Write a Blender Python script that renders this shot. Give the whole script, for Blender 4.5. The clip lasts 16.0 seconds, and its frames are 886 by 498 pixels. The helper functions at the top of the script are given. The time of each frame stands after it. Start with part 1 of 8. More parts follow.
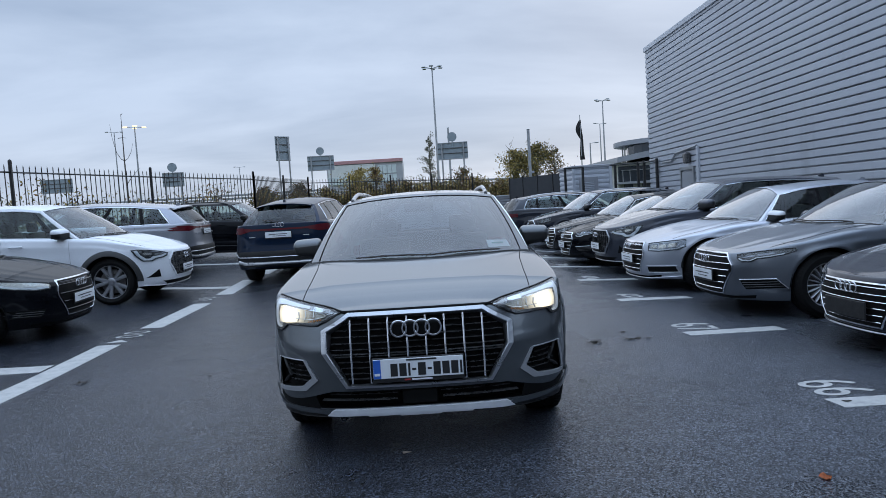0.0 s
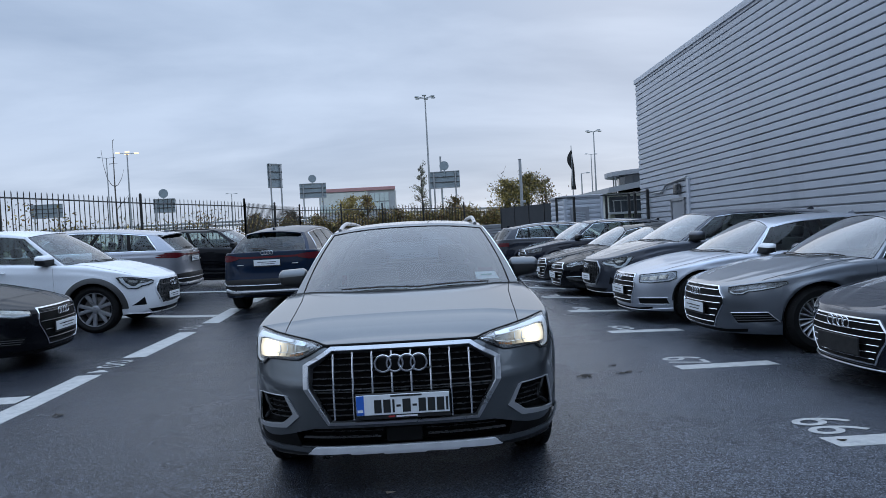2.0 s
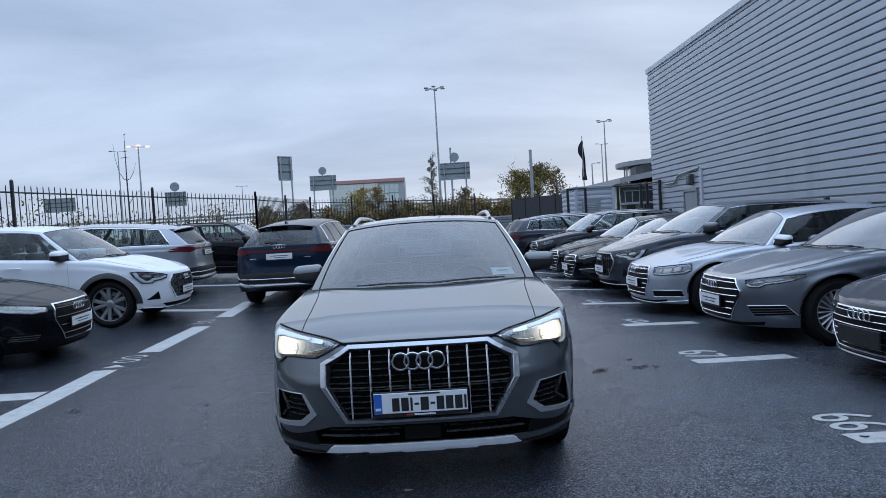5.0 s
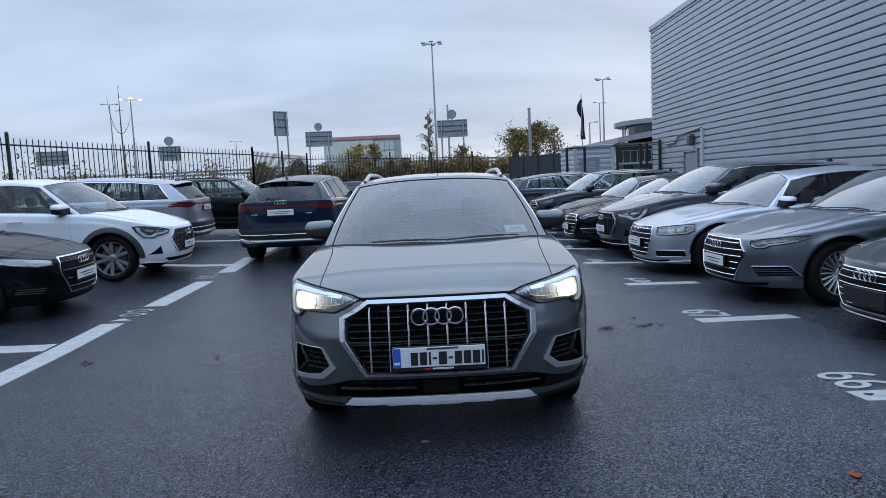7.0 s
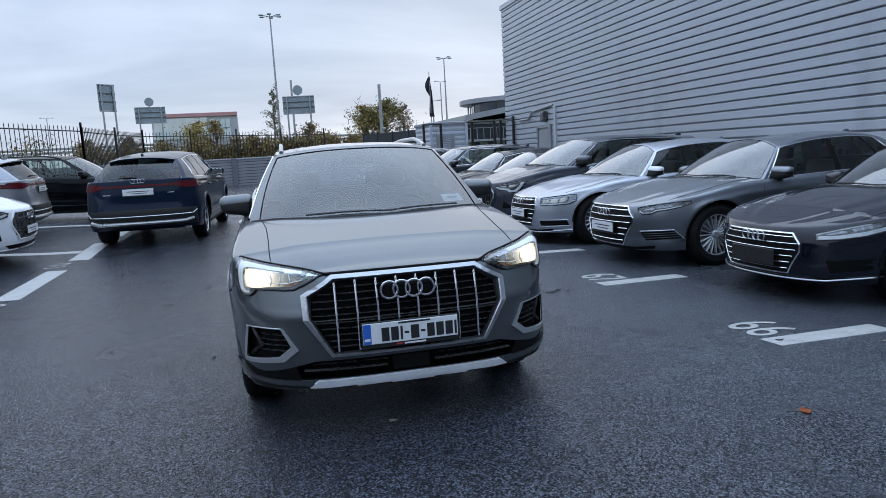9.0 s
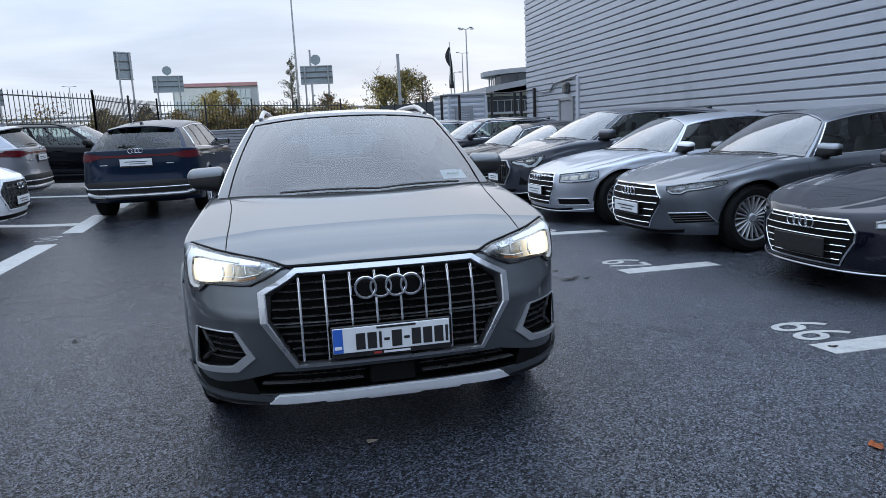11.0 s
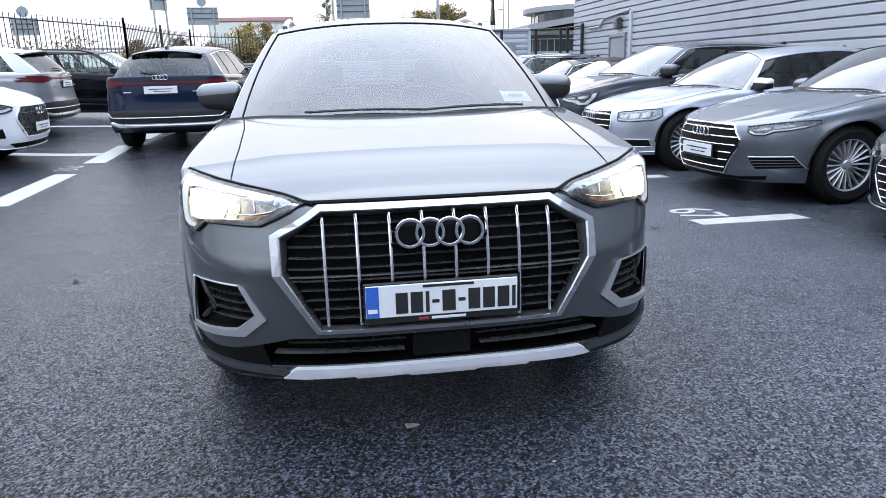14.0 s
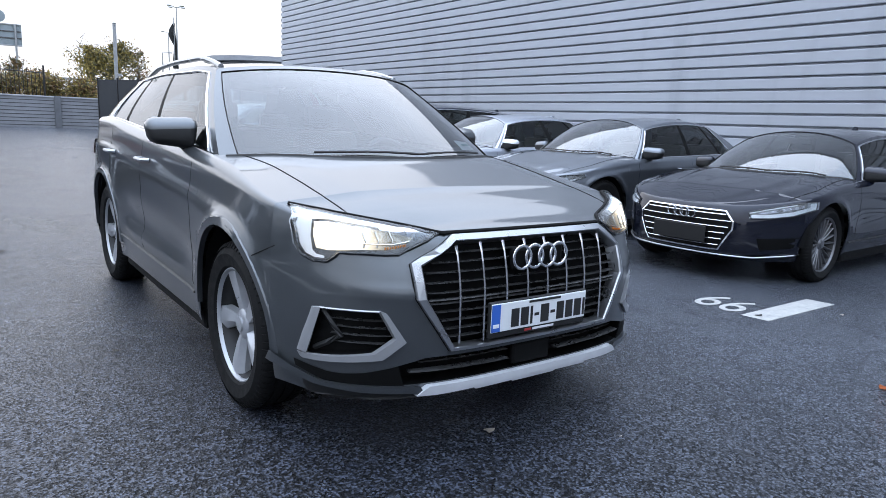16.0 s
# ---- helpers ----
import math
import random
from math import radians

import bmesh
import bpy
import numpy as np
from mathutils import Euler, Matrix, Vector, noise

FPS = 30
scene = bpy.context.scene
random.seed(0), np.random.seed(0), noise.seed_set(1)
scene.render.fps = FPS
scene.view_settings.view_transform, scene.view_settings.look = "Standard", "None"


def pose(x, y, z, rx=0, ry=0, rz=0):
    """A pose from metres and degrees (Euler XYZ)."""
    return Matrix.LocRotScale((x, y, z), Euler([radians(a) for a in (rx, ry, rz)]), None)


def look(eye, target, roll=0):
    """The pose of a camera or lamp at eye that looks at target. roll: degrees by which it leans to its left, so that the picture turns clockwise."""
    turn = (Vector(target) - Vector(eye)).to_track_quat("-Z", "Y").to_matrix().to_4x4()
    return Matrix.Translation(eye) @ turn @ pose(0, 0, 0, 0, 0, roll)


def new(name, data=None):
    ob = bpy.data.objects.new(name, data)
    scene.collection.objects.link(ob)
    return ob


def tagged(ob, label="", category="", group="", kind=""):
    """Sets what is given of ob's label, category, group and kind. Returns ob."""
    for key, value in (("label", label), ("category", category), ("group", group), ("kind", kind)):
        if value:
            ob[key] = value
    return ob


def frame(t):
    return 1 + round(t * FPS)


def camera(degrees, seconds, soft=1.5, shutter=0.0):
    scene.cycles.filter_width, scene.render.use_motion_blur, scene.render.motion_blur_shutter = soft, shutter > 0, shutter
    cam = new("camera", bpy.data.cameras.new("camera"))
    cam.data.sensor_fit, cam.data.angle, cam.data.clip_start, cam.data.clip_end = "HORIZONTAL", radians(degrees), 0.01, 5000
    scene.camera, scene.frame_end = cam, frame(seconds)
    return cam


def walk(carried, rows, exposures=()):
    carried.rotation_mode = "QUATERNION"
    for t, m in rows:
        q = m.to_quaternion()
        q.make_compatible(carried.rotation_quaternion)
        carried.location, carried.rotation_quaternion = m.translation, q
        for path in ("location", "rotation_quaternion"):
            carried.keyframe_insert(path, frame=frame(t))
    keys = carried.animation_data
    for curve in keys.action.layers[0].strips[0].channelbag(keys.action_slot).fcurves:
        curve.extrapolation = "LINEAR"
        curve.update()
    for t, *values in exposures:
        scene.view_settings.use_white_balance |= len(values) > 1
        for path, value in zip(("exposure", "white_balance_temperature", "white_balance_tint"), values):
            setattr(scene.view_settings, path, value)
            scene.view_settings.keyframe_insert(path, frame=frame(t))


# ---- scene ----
cam = camera(66.0, 16.0, 0.8)
PATH = [
    (0, (0.271, 0.273, 1.431), (0.342, 2.268, 1.304), -3.6),
    (0.5, (0.273, 0.267, 1.436), (0.364, 2.262, 1.315), -3.7),
    (1, (0.279, 0.295, 1.44), (0.38, 2.291, 1.344), -4.0),
    (1.5, (0.284, 0.318, 1.448), (0.387, 2.314, 1.377), -3.6),
    (2, (0.304, 0.358, 1.449), (0.404, 2.355, 1.403), -3.1),
    (2.5, (0.338, 0.436, 1.434), (0.386, 2.435, 1.394), -2.8),
    (3, (0.361, 0.465, 1.435), (0.393, 2.464, 1.395), -2.2),
    (3.5, (0.356, 0.439, 1.437), (0.385, 2.438, 1.388), -1.0),
    (4, (0.3, 0.399, 1.467), (0.362, 2.397, 1.412), -3.8),
    (4.2, (0.275, 0.395, 1.481), (0.349, 2.393, 1.438), -4.3),
    (6.5, (0.259, 0.391, 1.484), (0.318, 2.383, 1.315), -1.2),
    (7, (0.13, 0.385, 1.483), (0.209, 2.374, 1.29), -2.8),
    (7.5, (-0.03, 0.457, 1.46), (0.109, 2.44, 1.239), 0.1),
    (8, (-0.153, 0.593, 1.435), (0.055, 2.572, 1.235), -2.2),
    (8.5, (-0.297, 0.673, 1.428), (-0.028, 2.643, 1.214), -1.1),
    (9, (-0.508, 0.642, 1.443), (0.015, 2.552, 1.165), -3.3),
    (9.2, (-0.571, 0.656, 1.444), (0.027, 2.534, 1.099), -2.7),
    (11.3, (-0.05, 1.458, 1.394), (0.348, 3.387, 1.046), -3.2),
    (11.5, (0.063, 1.625, 1.361), (0.398, 3.574, 1.059), -4.2),
    (12, (0.208, 2.01, 1.166), (0.471, 3.974, 0.896), -1.4),
    (12.5, (0.245, 2.161, 0.941), (0.374, 4.136, 0.658), 1.2),
    (13, (0.249, 2.175, 0.933), (0.35, 4.14, 0.576), -1.9),
    (13.5, (0.144, 2.089, 1.139), (0.32, 3.982, 0.518), -2.4),
    (14, (-0.162, 1.947, 1.265), (0.194, 3.848, 0.757), -1.5),
    (14.5, (-0.566, 1.975, 1.253), (-0.023, 3.861, 0.868), -5.0),
    (15, (-0.963, 1.988, 1.240), (-0.240, 3.806, 0.824), -5.4),
    (15.5, (-1.309, 2.1, 1.24), (-0.214, 3.734, 0.875), 0.6),
    (16, (-1.699, 2.252, 1.245), (-0.476, 3.793, 0.886), 2.3),
]
LIGHT = [(0.0, -0.03, 6310, 10), (2.5, -0.07, 6160, 10), (3.5, -0.07, 6000, 10), (4.2, -0.06, 6050, 10), (6.5, -0.02, 6190, 10), (8.5, 0.03, 6270, 10), (9.2, 0.18, 6440, 10), (11.5, 0.36, 6690, 11), (12.0, 0.23, 6660, 11),
         (12.5, 0.38, 6660, 12), (13.0, 0.56, 6650, 13), (13.5, 1.04, 6820, 13), (14.0, 1.16, 7120, 14), (14.5, 0.52, 6920, 14), (15.1, 0.76, 6800, 12), (16.0, 0.93, 6880, 13)]
walk(cam, [(t, look(eye, target, roll)) for t, eye, target, roll in PATH], LIGHT)

# ---- world and light ----
world = bpy.data.worlds.new("overcast_sky")
scene.world = world
world.use_nodes = True
WN, WL = world.node_tree.nodes, world.node_tree.links
WN.clear()


def wnode(kind, **values):
    n = WN.new(kind)
    for k, v in values.items():
        n.inputs[k].default_value = v
    return n


w_out = WN.new("ShaderNodeOutputWorld")
w_bg = wnode("ShaderNodeBackground", Strength=1.0)
w_sky = WN.new("ShaderNodeTexSky")
w_sky.sky_type, w_sky.sun_disc = "NISHITA", False
w_sky.sun_elevation, w_sky.sun_rotation = radians(24), radians(20)
w_tc = WN.new("ShaderNodeTexCoord")
w_sep = WN.new("ShaderNodeSeparateXYZ")
WL.new(w_tc.outputs["Generated"], w_sep.inputs[0])
# cloud deck: direction projected on a flat layer, so bands lie flatter towards the horizon
w_den = WN.new("ShaderNodeMath")
w_den.operation, w_den.inputs[1].default_value = "ADD", 0.16
w_abs = WN.new("ShaderNodeMath")
w_abs.operation = "ABSOLUTE"
WL.new(w_sep.outputs["Z"], w_abs.inputs[0])
WL.new(w_abs.outputs[0], w_den.inputs[0])
w_div = WN.new("ShaderNodeVectorMath")
w_div.operation = "DIVIDE"
w_cmb = WN.new("ShaderNodeCombineXYZ")
for k in "XYZ":
    WL.new(w_den.outputs[0], w_cmb.inputs[k])
WL.new(w_tc.outputs["Generated"], w_div.inputs[0])
WL.new(w_cmb.outputs[0], w_div.inputs[1])
w_noise = wnode("ShaderNodeTexNoise", Scale=0.75, Detail=7.0, Roughness=0.52, Distortion=0.35)
w_map = WN.new("ShaderNodeMapping")
w_map.inputs["Scale"].default_value = (0.75, 1.25, 1.0)
w_map.inputs["Location"].default_value = (3.1, 0.4, 0.0)
WL.new(w_div.outputs[0], w_map.inputs[0])
WL.new(w_map.outputs[0], w_noise.inputs["Vector"])
w_ramp = WN.new("ShaderNodeValToRGB")
w_ramp.color_ramp.elements[0].position, w_ramp.color_ramp.elements[0].color = 0.34, (0.43, 0.53, 0.69, 1)
w_ramp.color_ramp.elements[1].position, w_ramp.color_ramp.elements[1].color = 0.66, (0.70, 0.81, 0.975, 1)
WL.new(w_noise.outputs["Fac"], w_ramp.inputs[0])
# an overcast sky is brighter overhead and has a paler rim at the horizon
w_grad = WN.new("ShaderNodeValToRGB")
w_grad.color_ramp.elements[0].position, w_grad.color_ramp.elements[0].color = 0.0, (1.04, 0.99, 0.95, 1)
w_grad.color_ramp.elements[1].position, w_grad.color_ramp.elements[1].color = 1.0, (2.30, 2.55, 2.85, 1)
for p, c in ((0.05, (0.95, 0.93, 0.93, 1)), (0.16, (0.88, 0.89, 0.92, 1)), (0.42, (1.12, 1.12, 1.12, 1)), (0.65, (1.72, 1.84, 1.98, 1))):
    w_grad.color_ramp.elements.new(p).color = c
WL.new(w_abs.outputs[0], w_grad.inputs[0])
w_mul = WN.new("ShaderNodeMix")
w_mul.data_type, w_mul.blend_type = "RGBA", "MULTIPLY"
w_mul.inputs["Factor"].default_value = 1.0
WL.new(w_ramp.outputs[0], w_mul.inputs["A"])
WL.new(w_grad.outputs[0], w_mul.inputs["B"])
w_skys = WN.new("ShaderNodeMix")
w_skys.data_type, w_skys.blend_type = "RGBA", "MIX"
w_scale = WN.new("ShaderNodeMix")
w_scale.data_type, w_scale.blend_type = "RGBA", "MULTIPLY"
w_scale.inputs["Factor"].default_value = 1.0
w_scale.inputs["B"].default_value = (0.10, 0.10, 0.10, 1)
WL.new(w_sky.outputs[0], w_scale.inputs["A"])
w_skys.inputs["Factor"].default_value = 0.92
WL.new(w_scale.outputs["Result"], w_skys.inputs["A"])
WL.new(w_mul.outputs["Result"], w_skys.inputs["B"])
WL.new(w_skys.outputs["Result"], w_bg.inputs["Color"])
WL.new(w_bg.outputs[0], w_out.inputs[0])

sun_lamp = bpy.data.lights.new("sun", "SUN")
sun_lamp.energy, sun_lamp.angle, sun_lamp.color = 0.6, radians(110), (1.0, 0.97, 0.93)
sun = new("sun", sun_lamp)
sun.matrix_world = look((20, 55, 40), (0, 0, 0))

# ---- materials ----
def material(name):
    m = bpy.data.materials.new(name)
    m.use_nodes = True
    nt = m.node_tree
    nt.nodes.clear()
    out = nt.nodes.new("ShaderNodeOutputMaterial")
    b = nt.nodes.new("ShaderNodeBsdfPrincipled")
    nt.links.new(b.outputs[0], out.inputs[0])
    return m, nt, b


def tex(nt, kind, scale=None, coords="Object", stretch=None, **values):
    n = nt.nodes.new(kind)
    if scale is not None:
        n.inputs["Scale"].default_value = scale
    for k, v in values.items():
        n.inputs[k].default_value = v
    tc = nt.nodes.new("ShaderNodeTexCoord")
    if stretch:
        mp = nt.nodes.new("ShaderNodeMapping")
        mp.inputs["Scale"].default_value = stretch
        nt.links.new(tc.outputs[coords], mp.inputs[0])
        nt.links.new(mp.outputs[0], n.inputs["Vector"])
    else:
        nt.links.new(tc.outputs[coords], n.inputs["Vector"])
    return n


def ramp(nt, source, stops):
    r = nt.nodes.new("ShaderNodeValToRGB")
    e = r.color_ramp.elements
    e[0].position, e[0].color = stops[0][0], (*stops[0][1], 1)
    e[1].position, e[1].color = stops[-1][0], (*stops[-1][1], 1)
    for p, c in stops[1:-1]:
        e.new(p).color = (*c, 1)
    nt.links.new(source, r.inputs[0])
    return r


def bump(nt, b, height, strength, distance=0.01):
    n = nt.nodes.new("ShaderNodeBump")
    n.inputs["Strength"].default_value, n.inputs["Distance"].default_value = strength, distance
    nt.links.new(height, n.inputs["Height"])
    nt.links.new(n.outputs[0], b.inputs["Normal"])
    return n


def grey(v):
    return (v, v, v)


def plain(name, color, rough=0.5, metal=0.0, vary=0.12, scale=6.0, grain=0.0, grain_scale=300.0, coat=0.0):
    """A surface with soft two-scale variation of colour and roughness."""
    m, nt, b = material(name)
    big = tex(nt, "ShaderNodeTexNoise", scale, Detail=6.0, Roughness=0.65)
    lo = tuple(c * (1 - vary) for c in color)
    hi = tuple(min(1, c * (1 + vary)) for c in color)
    r = ramp(nt, big.outputs["Fac"], [(0.3, lo), (0.7, hi)])
    nt.links.new(r.outputs[0], b.inputs["Base Color"])
    rr = ramp(nt, big.outputs["Fac"], [(0.3, grey(max(0.02, rough * 0.8))), (0.75, grey(min(1, rough * 1.25)))])
    nt.links.new(rr.outputs[0], b.inputs["Roughness"])
    b.inputs["Metallic"].default_value = metal
    b.inputs["Coat Weight"].default_value = coat
    if grain:
        g = tex(nt, "ShaderNodeTexNoise", grain_scale, Detail=3.0)
        bump(nt, b, g.outputs["Fac"], grain, 0.002)
    return m


def paint(name, color, metal=0.35, rough=0.32, dirt=0.10, coat=1.0):
    """Car paint under a clear coat, with faint road film and drop marks."""
    m, nt, b = material(name)
    film = tex(nt, "ShaderNodeTexNoise", 1.7, Detail=8.0, Roughness=0.6)
    fl = tex(nt, "ShaderNodeTexVoronoi", 900.0)
    mix = nt.nodes.new("ShaderNodeMix")
    mix.data_type = "RGBA"
    base = ramp(nt, fl.outputs["Distance"], [(0.0, tuple(c * 1.15 for c in color)), (0.8, tuple(c * 0.85 for c in color))])
    f = ramp(nt, film.outputs["Fac"], [(0.42, grey(0.0)), (0.8, grey(dirt))])
    nt.links.new(f.outputs[0], mix.inputs["Factor"])
    nt.links.new(base.outputs[0], mix.inputs["A"])
    mix.inputs["B"].default_value = (0.15, 0.153, 0.16, 1)
    nt.links.new(mix.outputs["Result"], b.inputs["Base Color"])
    b.inputs["Metallic"].default_value, b.inputs["Roughness"].default_value = metal, rough
    b.inputs["Coat Weight"].default_value = coat
    b.inputs["Specular IOR Level"].default_value = 0.0
    cr = ramp(nt, film.outputs["Fac"], [(0.35, grey(0.02)), (0.8, grey(0.12))])
    nt.links.new(cr.outputs[0], b.inputs["Coat Roughness"])
    drops = tex(nt, "ShaderNodeTexVoronoi", 110.0, Randomness=1.0)
    dr = ramp(nt, drops.outputs["Distance"], [(0.0, grey(1.0)), (0.28, grey(0.0))])
    n = nt.nodes.new("ShaderNodeBump")
    n.inputs["Strength"].default_value, n.inputs["Distance"].default_value = 0.05, 0.002
    nt.links.new(dr.outputs[0], n.inputs["Height"])
    nt.links.new(n.outputs[0], b.inputs["Coat Normal"])
    return m


def glass(name, tint=(0.55, 0.6, 0.62), gain=1.0, shine=0.9):
    """A thin pane: it lets the dim inside show, and mirrors the sky by its Fresnel gloss."""
    m = bpy.data.materials.new(name)
    m.use_nodes = True
    nt = m.node_tree
    nt.nodes.clear()
    out = nt.nodes.new("ShaderNodeOutputMaterial")
    mix = nt.nodes.new("ShaderNodeMixShader")
    tr = nt.nodes.new("ShaderNodeBsdfTransparent")
    gl = nt.nodes.new("ShaderNodeBsdfGlossy")
    tr.inputs[0].default_value = (*tint, 1)
    gl.inputs["Color"].default_value = (shine, shine, shine, 1)
    gl.inputs["Roughness"].default_value = 0.03
    fr = nt.nodes.new("ShaderNodeFresnel")
    fr.inputs["IOR"].default_value = 1.55
    gn = nt.nodes.new("ShaderNodeMath")
    gn.operation, gn.use_clamp = "MULTIPLY", True
    gn.inputs[1].default_value = 2.1 * gain
    mist = tex(nt, "ShaderNodeTexNoise", 3.0, Detail=6.0)
    rr = ramp(nt, mist.outputs["Fac"], [(0.3, grey(0.0)), (0.8, grey(0.012))])
    nt.links.new(rr.outputs[0], gl.inputs["Roughness"])
    nt.links.new(fr.outputs[0], gn.inputs[0])
    nt.links.new(gn.outputs[0], mix.inputs[0])
    nt.links.new(tr.outputs[0], mix.inputs[1])
    nt.links.new(gl.outputs[0], mix.inputs[2])
    nt.links.new(mix.outputs[0], out.inputs[0])
    return m


def glow(name, color, strength):
    m, nt, b = material(name)
    b.inputs["Base Color"].default_value = (*color, 1)
    b.inputs["Emission Color"].default_value = (*color, 1)
    b.inputs["Emission Strength"].default_value = strength
    return m


def lamp_bowl(name, x, z, reach, peak):
    """Lit lamp reflector: bulb light painted as emission, strongest at the bulb, dying over the bowl."""
    m, nt, b = material(name)
    tc = nt.nodes.new("ShaderNodeTexCoord")
    sep = nt.nodes.new("ShaderNodeSeparateXYZ")
    nt.links.new(tc.outputs["Object"], sep.inputs[0])
    ab = nt.nodes.new("ShaderNodeMath")
    ab.operation = "ABSOLUTE"
    nt.links.new(sep.outputs["X"], ab.inputs[0])
    cmb = nt.nodes.new("ShaderNodeCombineXYZ")
    nt.links.new(ab.outputs[0], cmb.inputs["X"])
    nt.links.new(sep.outputs["Z"], cmb.inputs["Z"])
    dist = nt.nodes.new("ShaderNodeVectorMath")
    dist.operation = "DISTANCE"
    dist.inputs[1].default_value = (x, 0, z)
    nt.links.new(cmb.outputs[0], dist.inputs[0])
    fall = nt.nodes.new("ShaderNodeMapRange")
    fall.inputs["From Max"].default_value, fall.inputs["To Min"].default_value, fall.inputs["To Max"].default_value = reach, 1.0, 0.0
    nt.links.new(dist.outputs["Value"], fall.inputs["Value"])
    pw = nt.nodes.new("ShaderNodeMath")
    pw.operation, pw.inputs[1].default_value = "POWER", 3.6
    nt.links.new(fall.outputs[0], pw.inputs[0])
    facets = tex(nt, "ShaderNodeTexVoronoi", 60.0, stretch=(1.0, 0.2, 1.0))
    fc = ramp(nt, facets.outputs["Color"], [(0.0, (0.06, 0.054, 0.040)), (1.0, (0.36, 0.335, 0.28))])
    nt.links.new(fc.outputs[0], b.inputs["Base Color"])
    gain = nt.nodes.new("ShaderNodeMath")
    gain.operation, gain.inputs[1].default_value = "MULTIPLY_ADD", peak
    gain.inputs[2].default_value = 0.02
    nt.links.new(pw.outputs[0], gain.inputs[0])
    b.inputs["Metallic"].default_value, b.inputs["Roughness"].default_value = 0.85, 0.22
    b.inputs["Emission Color"].default_value = (1.0, 0.89, 0.68, 1)
    nt.links.new(gain.outputs[0], b.inputs["Emission Strength"])
    return m


def asphalt_material():
    m, nt, b = material("wet_asphalt")
    stones = tex(nt, "ShaderNodeTexVoronoi", 115.0)
    fine = tex(nt, "ShaderNodeTexNoise", 420.0, Detail=4.0, Roughness=0.7)
    patch_ = tex(nt, "ShaderNodeTexNoise", 0.55, Detail=9.0, Roughness=0.62)
    streak = tex(nt, "ShaderNodeTexNoise", 0.35, stretch=(1.0, 0.3, 1.0), Detail=6.0, Roughness=0.6)
    # near-black binder, paler stone crowns with glints painted in; second: an even, paler grey
    darkened = ramp(nt, stones.outputs["Color"], [(0.15, (0.0009, 0.0011, 0.0016)), (0.36, (0.0038, 0.0046, 0.0068)), (0.50, (0.0125, 0.0150, 0.0220)), (0.62, (0.034, 0.0405, 0.0575)), (0.80, (0.105, 0.123, 0.168))])
    lightened = ramp(nt, stones.outputs["Color"], [(0.15, (0.016, 0.0180, 0.0225)), (0.38, (0.046, 0.0515, 0.0640)), (0.52, (0.078, 0.087, 0.106)), (0.68, (0.128, 0.142, 0.170)), (0.88, (0.24, 0.265, 0.31))])
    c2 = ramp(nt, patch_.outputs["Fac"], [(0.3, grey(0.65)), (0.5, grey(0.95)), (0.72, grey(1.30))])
    # brightness put into the colour along x: darker aisle side, paler towards the hall
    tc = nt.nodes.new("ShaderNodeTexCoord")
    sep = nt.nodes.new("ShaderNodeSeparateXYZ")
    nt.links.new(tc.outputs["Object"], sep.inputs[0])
    fading = nt.nodes.new("ShaderNodeMapRange")
    fading.interpolation_type = "SMOOTHSTEP"
    fading.inputs["From Min"].default_value, fading.inputs["From Max"].default_value = -0.6, 3.2
    nt.links.new(sep.outputs["X"], fading.inputs["Value"])
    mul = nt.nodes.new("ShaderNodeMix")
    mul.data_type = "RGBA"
    nt.links.new(fading.outputs[0], mul.inputs["Factor"])
    nt.links.new(darkened.outputs[0], mul.inputs["A"])
    nt.links.new(lightened.outputs[0], mul.inputs["B"])
    mul2 = nt.nodes.new("ShaderNodeMix")
    mul2.data_type, mul2.blend_type = "RGBA", "MULTIPLY"
    mul2.inputs["Factor"].default_value = 1.0
    nt.links.new(mul.outputs["Result"], mul2.inputs["A"])
    nt.links.new(c2.outputs[0], mul2.inputs["B"])
    nt.links.new(mul2.outputs["Result"], b.inputs["Base Color"])
    add = nt.nodes.new("ShaderNodeMath")
    add.operation = "ADD"
    nt.links.new(patch_.outputs["Fac"], add.inputs[0])
    nt.links.new(streak.outputs["Fac"], add.inputs[1])
    rr = ramp(nt, add.outputs[0], [(0.72, grey(0.20)), (1.0, grey(0.28)), (1.25, grey(0.38))])
    nt.links.new(rr.outputs[0], b.inputs["Roughness"])
    hgt = nt.nodes.new("ShaderNodeMath")
    hgt.operation = "ADD"
    nt.links.new(stones.outputs["Distance"], hgt.inputs[0])
    nt.links.new(fine.outputs["Fac"], hgt.inputs[1])
    bump(nt, b, hgt.outputs[0], 1.0, 0.007)
    b.inputs["Specular IOR Level"].default_value = 0.15
    b.inputs["Coat Roughness"].default_value, b.inputs["Coat IOR"].default_value = 0.11, 1.42
    # the water film is thin on the crowns of some stones
    wet = ramp(nt, stones.outputs["Color"], [(0.30, grey(0.22)), (0.48, grey(0.80)), (0.60, grey(1.0))])
    nt.links.new(wet.outputs[0], b.inputs["Coat Weight"])
    film = nt.nodes.new("ShaderNodeBump")
    film.inputs["Strength"].default_value, film.inputs["Distance"].default_value = 0.62, 0.0030
    nt.links.new(hgt.outputs[0], film.inputs["Height"])
    nt.links.new(film.outputs[0], b.inputs["Coat Normal"])
    return m


